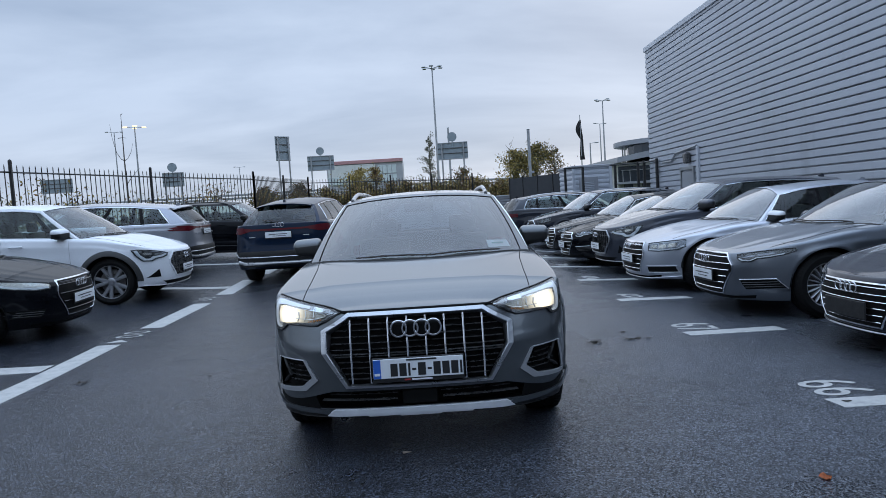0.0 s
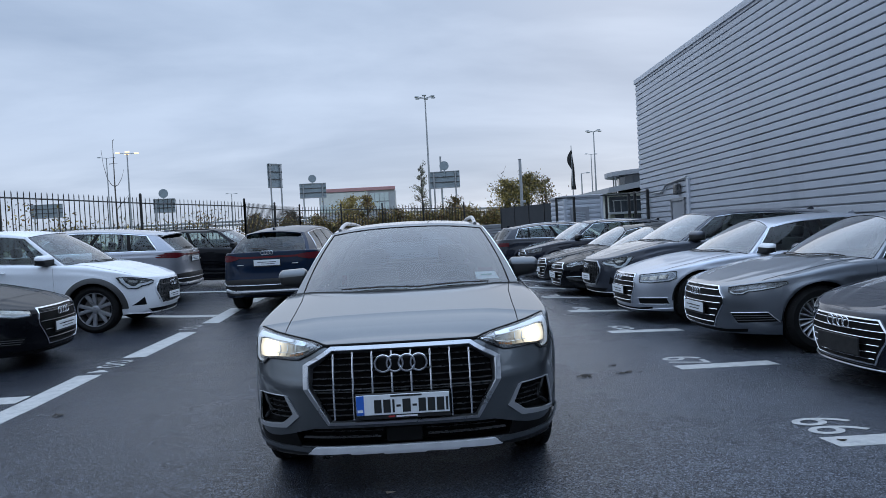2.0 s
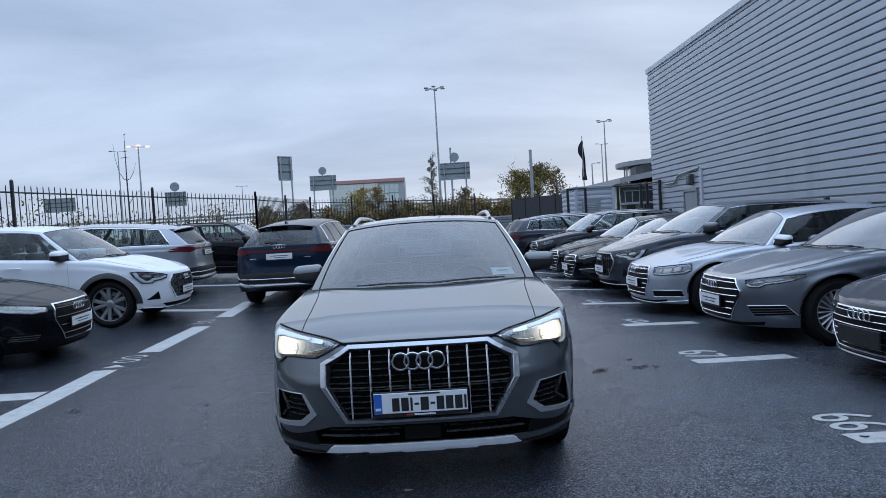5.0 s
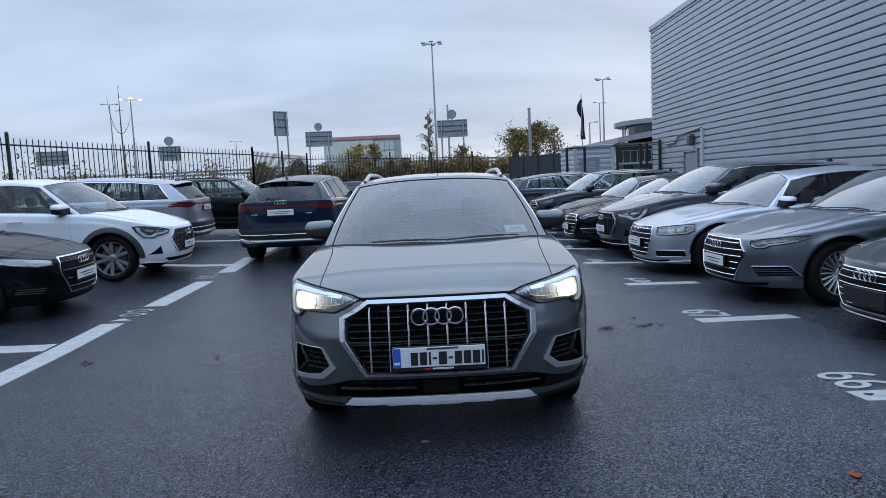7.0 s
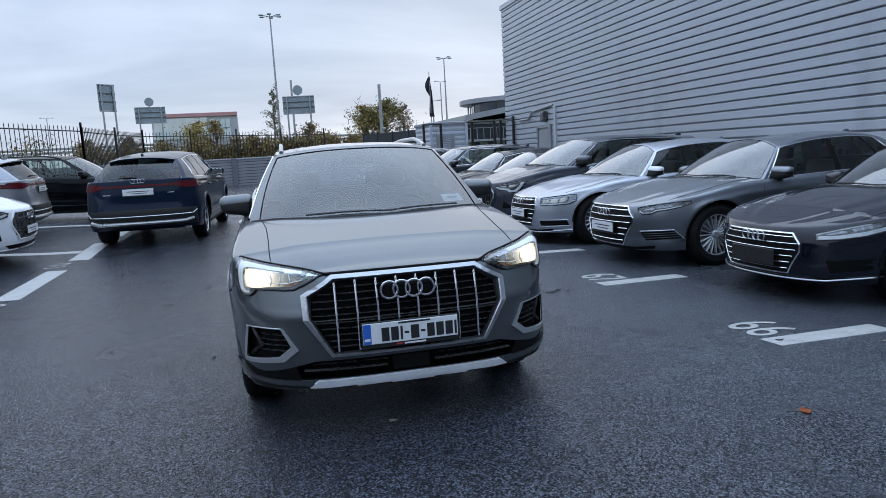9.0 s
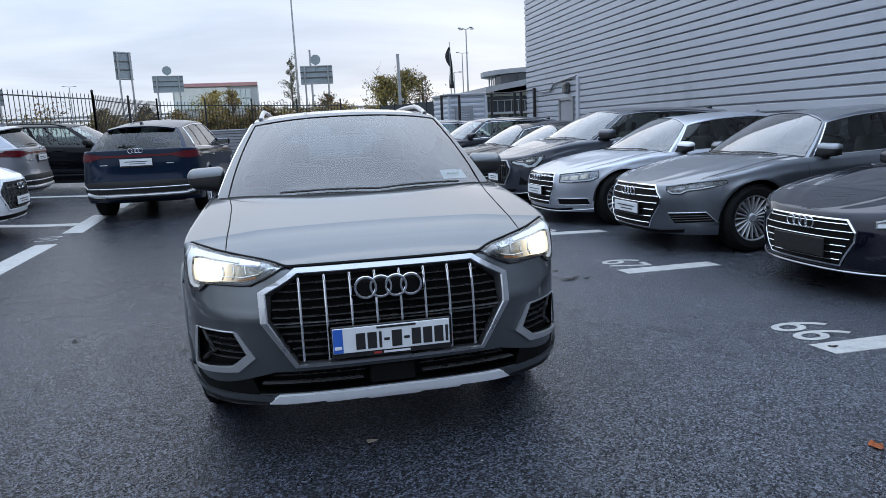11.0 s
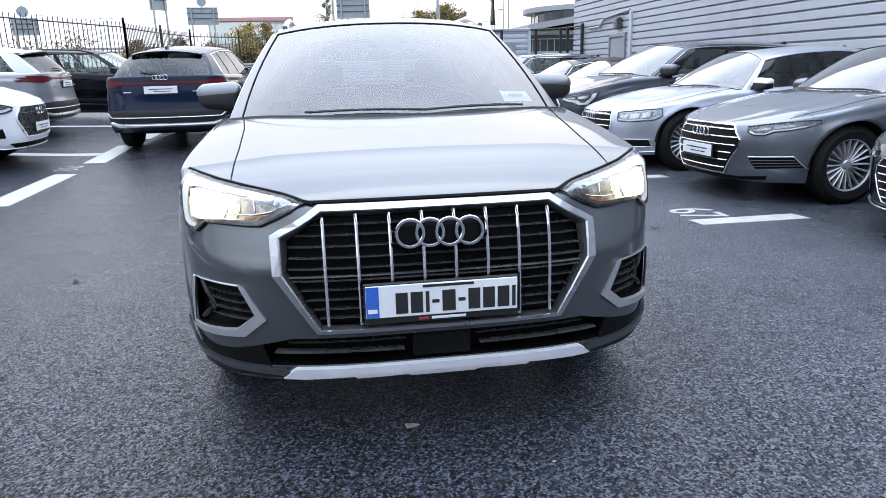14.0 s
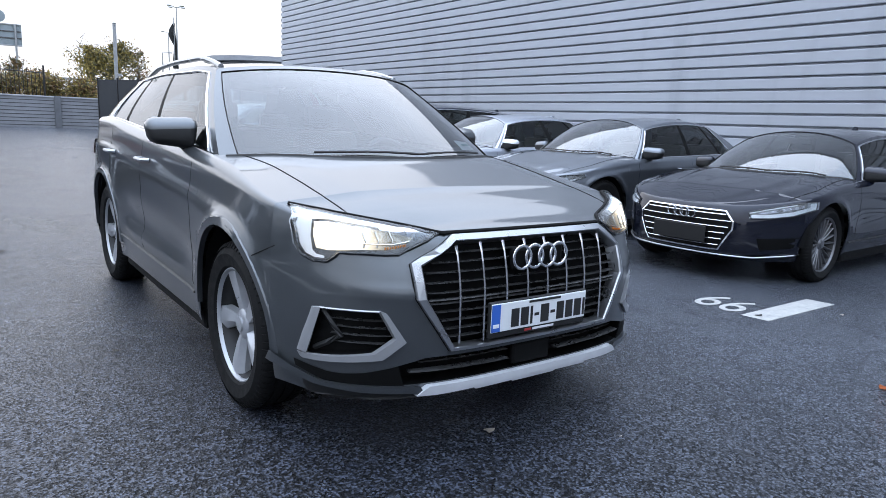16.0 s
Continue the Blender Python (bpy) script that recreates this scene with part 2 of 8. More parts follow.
def marking_material():
    """Thermoplastic road paint, thin and worn through in places."""
    m, nt, b = material("road_paint")
    wear = tex(nt, "ShaderNodeTexNoise", 9.0, Detail=10.0, Roughness=0.75)
    grit = tex(nt, "ShaderNodeTexVoronoi", 120.0)
    c = ramp(nt, wear.outputs["Fac"], [(0.30, (0.20, 0.205, 0.21)), (0.42, (0.34, 0.34, 0.33)), (0.62, (0.44, 0.435, 0.415))])
    nt.links.new(c.outputs[0], b.inputs["Base Color"])
    b.inputs["Roughness"].default_value = 0.55
    bump(nt, b, grit.outputs["Distance"], 0.35, 0.004)
    return m


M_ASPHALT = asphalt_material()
M_MARK = marking_material()
M_TYRE = plain("tyre_rubber", grey(0.008), 0.75, vary=0.3, scale=20, grain=0.3)
M_RIM = plain("alloy_silver", (0.43, 0.44, 0.46), 0.33, 0.45, 0.08, 12)
M_STRIP = plain("silver_guard_paint", (0.66, 0.67, 0.69), 0.35, 0.2, 0.06, 10)
M_TRIM = plain("satin_trim_paint", (0.31, 0.315, 0.325), 0.36, 0.35, 0.06, 10)
M_RIMDARK = plain("alloy_dark", (0.17, 0.172, 0.18), 0.32, 0.6, 0.1, 12)
M_RIMMID = plain("alloy_grey", (0.32, 0.325, 0.34), 0.32, 0.5, 0.1, 12)
# shade inside the wheel is put into this near-black barrel colour
M_BARREL = plain("alloy_barrel_shaded", grey(0.028), 0.5, 0.5, 0.2, 12)
M_DISC = plain("brake_steel", (0.25, 0.24, 0.23), 0.4, 0.9, 0.2, 15)
M_CHROME = plain("chrome", (0.80, 0.81, 0.83), 0.10, 1.0, 0.03, 8)
M_SATIN = plain("satin_aluminium", (0.47, 0.48, 0.495), 0.30, 0.92, 0.06, 8)
M_GRILLE = plain("matt_black_grille", grey(0.004), 0.6, 0.0, 0.2, 8)
M_GRILLE.node_tree.nodes["Principled BSDF"].inputs["Specular IOR Level"].default_value = 0.12
M_SLAT = plain("grille_slat_plastic", grey(0.035), 0.28, 0.0, 0.2, 8)
M_BLACKGLOSS = plain("gloss_black_trim", grey(0.006), 0.14, 0.0, 0.2, 8, coat=0.6)
M_BLACK = plain("black_plastic", grey(0.008), 0.55, 0.0, 0.25, 14, grain=0.25, grain_scale=600)
M_CLAD = plain("grey_cladding", grey(0.028), 0.50, 0.0, 0.2, 9, grain=0.2, grain_scale=500)
M_LINER = plain("wheel_arch_felt", grey(0.005), 0.9, 0.0, 0.3, 30)
for m_ in (M_LINER, M_TYRE):
    m_.node_tree.nodes["Principled BSDF"].inputs["Specular IOR Level"].default_value = 0.2
M_SEAT = plain("seat_leather", grey(0.020), 0.5, 0.0, 0.25, 10, grain=0.2)
M_DASH = plain("dashboard_vinyl", grey(0.018), 0.55, 0.0, 0.2, 12, grain=0.2)
M_GLASS = glass("windscreen_glass", (0.76, 0.83, 0.83), 1.22, 0.85)
M_CLEARGLASS = glass("clear_windscreen_glass", (0.74, 0.82, 0.84), 0.75, 0.82)
M_HEROGLASS = glass("hero_windscreen_glass", (0.74, 0.83, 0.85), 0.95, 0.83)
M_HEROSIDE = glass("hero_side_glass", (0.62, 0.72, 0.73), 0.60, 0.80)
M_GLASSDARK = glass("side_glass", (0.62, 0.71, 0.69), 0.42, 0.80)
M_REARGLASS = glass("rear_glass", (0.36, 0.43, 0.45), 0.50, 0.75)
M_LENS = glass("lamp_lens", (0.90, 0.92, 0.93), 0.35)
M_LENSDARK = glass("parked_lamp_lens", (0.94, 0.96, 0.97), 0.28)
M_REFLECTOR = plain("lamp_reflector", (0.52, 0.51, 0.47), 0.20, 1.0, 0.25, 40)
M_LAMPCASE = plain("dark_lamp_case", grey(0.045), 0.3, 0.3, 0.25, 20)
M_LAMPIN = plain("lamp_housing", grey(0.12), 0.28, 0.7, 0.25, 20)
M_LAMPPALE = plain("silvered_lamp_housing", (0.34, 0.36, 0.40), 0.26, 0.55, 0.25, 25)
M_DRL = plain("lamp_light_guide", (0.80, 0.82, 0.84), 0.25, 0.0, 0.05, 10)
M_BEAMSOFT = glow("lit_lamp_guide", (0.80, 0.83, 0.86), 0.18)
M_BOWL = lamp_bowl("lit_lamp_bowl", 0.755, 0.852, 0.22, 3.6)
M_TAIL = plain("red_lamp_lens", (0.075, 0.004, 0.008), 0.16, 0.0, 0.1, 10)
M_TAIL.node_tree.nodes["Principled BSDF"].inputs["Specular IOR Level"].default_value = 0.25
M_AMBER = plain("amber_indicator", (0.55, 0.16, 0.02), 0.2, 0.0, 0.1, 10)
M_PLATE = plain("plate_white", (0.72, 0.74, 0.75), 0.35, 0.0, 0.05, 10)
M_PLATEBLUE = plain("plate_blue", (0.03, 0.12, 0.48), 0.35, 0.0, 0.05, 10)
M_PLATETEXT = plain("plate_ink", grey(0.02), 0.4, 0.0, 0.05, 10)
M_RED = plain("red_mark", (0.35, 0.03, 0.03), 0.4)
M_PAPER = plain("paper", (0.86, 0.88, 0.88), 0.6, 0.0, 0.05, 30)
M_GREENINK = plain("green_ink", (0.05, 0.30, 0.22), 0.6)
M_STEEL = plain("galvanised_steel", (0.34, 0.35, 0.36), 0.45, 0.7, 0.15, 5)
M_FENCE = plain("fence_paint_black", grey(0.012), 0.45, 0.0, 0.3, 4)
M_SIGNBACK = plain("sign_back_grey", (0.26, 0.30, 0.325), 0.55, 0.2, 0.12, 1.5)
M_CONCRETE = plain("concrete", (0.33, 0.335, 0.34), 0.85, 0.0, 0.18, 1.6, grain=0.5, grain_scale=60)
M_PIER = plain("dark_concrete_pier", (0.14, 0.145, 0.155), 0.85, 0.0, 0.2, 2.0, grain=0.4, grain_scale=80)
M_BLOCK = plain("painted_block", (0.26, 0.265, 0.28), 0.85, 0.0, 0.14, 2.5, grain=0.4, grain_scale=90)
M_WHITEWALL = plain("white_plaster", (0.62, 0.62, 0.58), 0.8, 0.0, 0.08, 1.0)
M_ROOFGREY = plain("grey_roof_sheet", (0.30, 0.31, 0.33), 0.5, 0.3, 0.1, 1.0)
M_REDPANEL = plain("red_fascia_panel", (0.46, 0.24, 0.24), 0.55, 0.0, 0.1, 0.5)
M_PANELGREY = plain("grey_facade_panel", (0.40, 0.40, 0.41), 0.6, 0.0, 0.12, 0.5)
M_WINDARK = plain("dark_window_glass", (0.035, 0.045, 0.055), 0.08, 0.0, 0.2, 1.0)
M_WINPALE = plain("pale_window_glass", (0.55, 0.60, 0.58), 0.15, 0.0, 0.15, 0.6)
M_FLAG = plain("black_flag_cloth", grey(0.012), 0.85, 0.0, 0.3, 6)
M_SODIUM = glow("sodium_lamp", (1.0, 0.62, 0.34), 1.8)
M_BARK = plain("bark", (0.10, 0.085, 0.07), 0.9, 0.0, 0.35, 12, grain=0.6, grain_scale=60)
M_LEAFPALE = plain("leaf_pale_grey", (0.24, 0.225, 0.17), 0.75, 0.0, 0.35, 0.9)
M_LEAFOCHRE = plain("leaf_ochre", (0.28, 0.205, 0.055), 0.7, 0.0, 0.45, 0.9)
M_LEAFGREEN = plain("leaf_green", (0.105, 0.098, 0.042), 0.7, 0.0, 0.4, 0.9)
M_LEAFBROWN = plain("leaf_brown", (0.17, 0.095, 0.04), 0.75, 0.0, 0.45, 0.9)
M_GRASS = plain("verge_grass", (0.06, 0.075, 0.028), 0.9, 0.0, 0.35, 1.2, grain=0.8, grain_scale=30)
M_ORANGELEAF = plain("fallen_leaf_orange", (0.42, 0.11, 0.025), 0.6, 0.0, 0.3, 40)
M_PALELEAF = plain("fallen_leaf_pale", (0.50, 0.44, 0.36), 0.6, 0.0, 0.2, 40)
M_DARKLEAF = plain("wet_leaf_dark", (0.030, 0.022, 0.016), 0.5, 0.0, 0.3, 40)
M_SCREEN = plain("windbreak_mesh", (0.035, 0.037, 0.040), 0.8, 0.0, 0.2, 2.0)


def cladding_material():
    m, nt, b = material("coated_steel_cladding")
    streak = tex(nt, "ShaderNodeTexNoise", 1.2, stretch=(2.2, 2.2, 0.15), Detail=7.0, Roughness=0.6)
    big = tex(nt, "ShaderNodeTexNoise", 0.25, Detail=5.0)
    add = nt.nodes.new("ShaderNodeMath")
    add.operation = "ADD"
    nt.links.new(streak.outputs["Fac"], add.inputs[0])
    nt.links.new(big.outputs["Fac"], add.inputs[1])
    c = ramp(nt, add.outputs[0], [(0.7, (0.380, 0.400, 0.438)), (1.3, (0.465, 0.488, 0.527))])
    nt.links.new(c.outputs[0], b.inputs["Base Color"])
    b.inputs["Metallic"].default_value = 0.12
    rr = ramp(nt, streak.outputs["Fac"], [(0.3, grey(0.34)), (0.8, grey(0.52))])
    nt.links.new(rr.outputs[0], b.inputs["Roughness"])
    return m


M_CLADDING = cladding_material()
# for the added, unseen block behind the camera
M_BACKDROP = plain("backdrop_grey", (0.17, 0.18, 0.20), 0.7, 0.0, 0.2, 0.3)
M_GROOVE = plain("cladding_joint", grey(0.05), 0.8)

# ---- mesh tools ----
from mathutils.bvhtree import BVHTree


def mesh_of(name, verts, faces, mat=None, smooth=True):
    me = bpy.data.meshes.new(name)
    me.from_pydata([tuple(v) for v in verts], [], faces)
    me.validate()
    if smooth:
        me.polygons.foreach_set("use_smooth", [True] * len(me.polygons))
        me.set_sharp_from_angle(angle=radians(46))
    if mat:
        me.materials.append(mat)
    me.update()
    return me


def bm_mesh(name, bm, mat=None, smooth=False):
    me = bpy.data.meshes.new(name)
    bmesh.ops.recalc_face_normals(bm, faces=bm.faces)
    bm.to_mesh(me)
    bm.free()
    if smooth:
        me.polygons.foreach_set("use_smooth", [True] * len(me.polygons))
        me.set_sharp_from_angle(angle=radians(40))
    if mat:
        me.materials.append(mat)
    return me


def hang(name, me, parent, label="", m=None):
    """Links a mesh as one object under a thing or a part."""
    ob = new(name, me)
    ob.parent = parent
    if m is not None:
        ob.matrix_basis = m
    return tagged(ob, label)


def part(name, bm, mat, parent, label="", smooth=False, m=None):
    return hang(name, bm_mesh(name, bm, mat, smooth), parent, label, m)


def thing(name, label, category, group="", m=None, kind=""):
    ob = new(name)
    ob.empty_display_size = 0.2
    if m is not None:
        ob.matrix_basis = m
    return tagged(ob, label, category, group, kind)


def box(bm, c, s, bevel=0.0, rot=None, seg=1):
    """A box of size s about c, its edges bevelled."""
    r = bmesh.ops.create_cube(bm, size=1.0)
    vs = r["verts"]
    bmesh.ops.scale(bm, vec=Vector(s), verts=vs)
    if bevel:
        es = list({e for v in vs for e in v.link_edges})
        r2 = bmesh.ops.bevel(bm, geom=es, offset=bevel, segments=seg, affect="EDGES", profile=0.5)
        vs = list({v for f in r2["faces"] for v in f.verts} | {v for v in vs if v.is_valid})
    if rot is not None:
        bmesh.ops.rotate(bm, cent=(0, 0, 0), matrix=rot, verts=vs)
    bmesh.ops.translate(bm, vec=Vector(c), verts=vs)
    return vs


def tube(bm, pts, r, n=6, closed=False, flat=1.0):
    """A round bar along a line of points; flat squeezes it upright."""
    pts = [Vector(p) for p in pts]
    rings = []
    k = len(pts)
    for i, p in enumerate(pts):
        a = pts[(i - 1) % k] if (closed or i > 0) else p
        b = pts[(i + 1) % k] if (closed or i < k - 1) else p
        d = (b - a).normalized()
        up = Vector((0, 0, 1)) if abs(d.z) < 0.95 else Vector((1, 0, 0))
        s = d.cross(up).normalized()
        t = s.cross(d).normalized()
        rad = r[i] if isinstance(r, (list, tuple)) else r
        rings.append([bm.verts.new(p + (s * math.cos(2 * math.pi * j / n) + t * flat * math.sin(2 * math.pi * j / n)) * rad) for j in range(n)])
    for i in range(k if closed else k - 1):
        A, B = rings[i], rings[(i + 1) % k]
        for j in range(n):
            bm.faces.new((A[j], A[(j + 1) % n], B[(j + 1) % n], B[j]))
    if not closed:
        bm.faces.new(rings[0][::-1])
        bm.faces.new(rings[-1])


def bar(bm, a, b, r, n=8, r2=None):
    tube(bm, [a, b], [r, r if r2 is None else r2], n)


def lathe(bm, profile, n=40, m=Matrix.Identity(4)):
    """Turns (radius, height) pairs about the z axis of m."""
    rings = []
    for r, h in profile:
        rings.append([bm.verts.new(m @ Vector((r * math.cos(2 * math.pi * j / n), r * math.sin(2 * math.pi * j / n), h))) for j in range(n)])
    for A, B in zip(rings, rings[1:]):
        for j in range(n):
            bm.faces.new((A[j], A[(j + 1) % n], B[(j + 1) % n], B[j]))
    return rings


def prism(bm, pts, depth, m=Matrix.Identity(4)):
    """A flat outline in xy of m, depth deep along z."""
    lo = [bm.verts.new(m @ Vector((x, y, 0))) for x, y in pts]
    hi = [bm.verts.new(m @ Vector((x, y, depth))) for x, y in pts]
    bm.faces.new(lo[::-1])
    bm.faces.new(hi)
    for i in range(len(pts)):
        j = (i + 1) % len(pts)
        bm.faces.new((lo[i], lo[j], hi[j], hi[i]))


def smooth_curve(keys):
    """A smooth function through (x, value) keys that does not overshoot."""
    xs, ys = [float(k[0]) for k in keys], [float(k[1]) for k in keys]
    n = len(xs)
    h = [xs[i + 1] - xs[i] for i in range(n - 1)]
    d = [(ys[i + 1] - ys[i]) / h[i] for i in range(n - 1)]
    m = [0.0] * n
    m[0], m[-1] = d[0], d[-1]
    for i in range(1, n - 1):
        m[i] = 0.0 if d[i - 1] * d[i] <= 0 else 2 * d[i - 1] * d[i] / (d[i - 1] + d[i])

    def f(x):
        if x <= xs[0]:
            return ys[0]
        if x >= xs[-1]:
            return ys[-1]
        i = max(j for j in range(n - 1) if xs[j] <= x)
        t = (x - xs[i]) / h[i]
        return (ys[i] * (1 + 2 * t) * (1 - t) ** 2 + m[i] * h[i] * t * (1 - t) ** 2
                + ys[i + 1] * t * t * (3 - 2 * t) + m[i + 1] * h[i] * t * t * (t - 1))

    return f


def lerp(a, b, t):
    return a + (b - a) * t

# ---- cars ----
class Shell:
    """The body form of a car. x is across, y runs back from the nose, z is up."""

    def __init__(self, s):
        self.s = s
        W, L = s["W"], s["L"]
        self.zt = smooth_curve(s["shoulder"])
        self.crown = smooth_curve(s["crown"])
        self.side_in = smooth_curve(s["side_in"])
        self.front_in = smooth_curve(s["front_in"])
        self.rear_in = smooth_curve(s["rear_in"])
        self.railz = smooth_curve(s["rail_z"])
        self.cols = self.outline()
        self.build()

    def zb(self, y):
        s = self.s
        z = s["sill"]
        z = max(z, s["lip_f"] + (z - s["lip_f"]) * min(1, y / 0.5)) if y < 0.5 else z
        if y > s["L"] - 0.5:
            z = lerp(z, s["lip_r"], (y - s["L"] + 0.5) / 0.5)
        for ya in (s["fa"], s["ra"]):
            d = abs(y - ya)
            if d < s["arch"]:
                z = s["wr"] + math.sqrt(max(0, s["arch"] ** 2 - d * d))
        return z

    def plan(self, y):
        """Half width of the outline at y."""
        s = self.s
        if y < s["cf"]:
            c = (1 - y / s["cf"]) ** s["nf"]
            return s["W"] * (1 - c) ** (1 / s["nf"])
        if y > s["L"] - s["cr"]:
            c = max(0, 1 - (s["L"] - y) / s["cr"]) ** s["nr"]
            return s["W"] * max(0, 1 - c) ** (1 / s["nr"])
        return s["W"]

    def outline(self):
        s = self.s
        ys = []
        for i in range(24):
            a = radians(62) * i / 23
            ys.append(s["cf"] * (1 - math.cos(a) ** (2 / s["nf"])))
        y0, y1 = ys[-1], None
        rear = []
        for i in range(13):
            a = radians(62) * i / 12
            rear.append(s["L"] - s["cr"] * (1 - math.cos(a) ** (2 / s["nr"])))
        rear = rear[::-1]
        mid = list(np.linspace(y0, rear[0], 44)[1:-1])
        for ya in (s["fa"], s["ra"]):
            R = s["arch"]
            mid = [y for y in mid if not ya - R - 0.03 < y < ya + R + 0.03]
            mid += [ya - R * math.cos(math.pi * i / 16) for i in range(17)] + [ya - R - 0.004, ya + R + 0.004]
        ys = ys + sorted(y for y in mid if y0 < y < rear[0]) + rear
        half = []
        for y in ys:
            half.append((self.plan(y), y))
        half[0] = (0.0, 0.0)
        half[-1] = (0.0, s["L"])
        return half

    def shoulder_round(self, y):
        """Radius of the roll from the flank into the top, small at the lamps, full behind them."""
        s = self.s
        t = min(1.0, max(0.0, (y - 0.40) / 0.8))
        u = min(1.0, max(0.0, (s["L"] - 0.10 - y) / 0.5))
        return lerp(0.018, s["roll"], t * t * (3 - 2 * t) * u)

    def levels(self, y):
        """Heights of the skin's rows at y, close together in the roll at the top."""
        zb, zt, r = self.zb(y), self.zt(y), self.shoulder_round(y)
        n = 24
        return [lerp(zb, zt - r, j / n) for j in range(n + 1)] + [zt - r + r * math.sin(radians(86) * k / 5) for k in range(1, 6)]

    def relief(self, y, z):
        """How far the flank stands out at (y, z): crease lines, blisters over the wheels, hollow doors."""
        s = self.s
        L = s["L"]
        fade = min(1.0, max(0.0, (y - 0.45) / 0.5)) * min(1.0, max(0.0, (L - 0.25 - y) / 0.4))
        zs = self.zt(y) - s["crease_drop"]
        t = (z - zs) / (0.035 if z > zs else 0.14)
        out = s["crease"] * fade * max(0.0, 1 - abs(t)) ** 1.3
        for ya in (s["fa"], s["ra"]):
            out += s["flare"] * math.exp(-((y - ya) / 0.42) ** 2) * math.exp(-((z - s["wr"] * 2.0) / 0.17) ** 2)
            q = math.hypot(y - ya, z - s["wr"]) - s["arch"]
            out += s["lip"] * math.exp(-((q - 0.02) / 0.035) ** 2)
        mid = min(1.0, max(0.0, (y - s["fa"] - s["arch"] - 0.05) / 0.25)) * min(1.0, max(0.0, (s["ra"] - s["arch"] - 0.05 - y) / 0.25))
        zl = s["sill"] + 0.22 + 0.05 * (y - s["fa"]) / (s["ra"] - s["fa"])
        out -= s["hollow"] * mid * math.exp(-((z - zl - 0.07) / 0.09) ** 2)
        out += s["hollow"] * 0.9 * mid * max(0.0, 1 - abs(z - zl + 0.03) / 0.05)
        return out

    def point(self, i, z):
        s = self.s
        x, y = self.cols[i]
        a, b = self.cols[max(0, i - 1)], self.cols[min(len(self.cols) - 1, i + 1)]
        if i == 0:
            nx, ny = 0.0, -1.0
        elif i == len(self.cols) - 1:
            nx, ny = 0.0, 1.0
        else:
            tx, ty = b[0] - a[0], b[1] - a[1]
            q = math.hypot(tx, ty)
            nx, ny = ty / q, -tx / q
        r = self.shoulder_round(y)
        h = min(1.0, max(0.0, (z - self.zt(y) + r) / r))
        end = self.front_in(z) if y < s["L"] / 2 else self.rear_in(z)
        if y < s["L"] / 2 and s.get("front_relief"):
            end += s["front_relief"](x, z)
        w = ny * ny
        d = (self.side_in(z) - self.relief(y, z)) * (1 - w) + end * w
        d += r * (1 - math.sqrt(1 - h * h)) * (1 - 0.4 * w)
        return Vector((max(0.0, x - nx * d) if i not in (0, len(self.cols) - 1) else 0.0, y - ny * d, z))

    def build(self):
        s = self.s
        n = len(self.cols)
        grid = [[self.point(i, z) for z in self.levels(self.cols[i][1])] for i in range(n)]
        lev = len(grid[0])
        self.top = [g[-1] for g in grid]
        verts, faces = [], []
        ring = [(i, 1) for i in range(n)] + [(i, -1) for i in range(n - 2, 0, -1)]
        for i, sg in ring:
            for p in grid[i]:
                verts.append((p.x * sg, p.y, p.z))
        k = len(ring)
        for a in range(k):
            b = (a + 1) % k
            for j in range(lev - 1):
                faces.append((a * lev + j, b * lev + j, b * lev + j + 1, a * lev + j + 1))
        self.belt = (verts, faces)
        self.hood = self.cap([i for i in range(n) if self.top[i].y <= s["cowl_s"] + 0.06])
        self.deck = self.cap([i for i in range(n) if self.top[i].y >= s["rb_c"] - 0.12])
        allv = list(verts) + list(self.hood[0]) + list(self.deck[0])
        f2 = [tuple(q + len(verts) for q in f) for f in self.hood[1]]
        f3 = [tuple(q + len(verts) + len(self.hood[0]) for q in f) for f in self.deck[1]]
        self.bvh = BVHTree.FromPolygons([Vector(v) for v in allv], list(faces) + f2 + f3)

    def ridge(self, u, y):
        """Crease lines of the bonnet, closer together at the nose than at the windscreen."""
        s = self.s
        if y > s["cowl_s"] + 0.3:
            return 0.0
        t = min(1.0, max(0.0, y / s["cowl_s"]))
        fade = min(1.0, max(0.0, (y - 0.10) / 0.35))
        out = 0.0
        for u0, u1, hgt, wide in s["bonnet_lines"]:
            uc = lerp(u0, u1, t)
            q = abs(u) - uc
            out += hgt * fade * max(0.0, 1 - abs(q) / (wide if q < 0 else wide * 0.45)) ** 1.2
        return out

    def cap(self, idx, m=24):
        verts, faces = [], []
        for i in idx:
            p = self.top[i]
            for j in range(2 * m + 1):
                u = (j - m) / m
                verts.append((p.x * u, p.y, p.z + self.crown(p.y) * (1 - abs(u) ** 2.4) + self.ridge(u, p.y)))
        k = 2 * m + 1
        for a in range(len(idx) - 1):
            for j in range(k - 1):
                faces.append((a * k + j, a * k + j + 1, (a + 1) * k + j + 1, (a + 1) * k + j))
        return verts, faces

    def edge(self, y):
        """Top edge of the belt at y."""
        t = self.top
        for a, b in zip(t, t[1:]):
            if a.y <= y <= b.y:
                return a.lerp(b, (y - a.y) / max(1e-6, b.y - a.y))
        return t[-1]

    def top_z(self, x, y):
        e = self.edge(y)
        u = min(1, abs(x) / max(0.01, e.x))
        return e.z + self.crown(y) * (1 - u ** 2.4) + self.ridge(u, y)

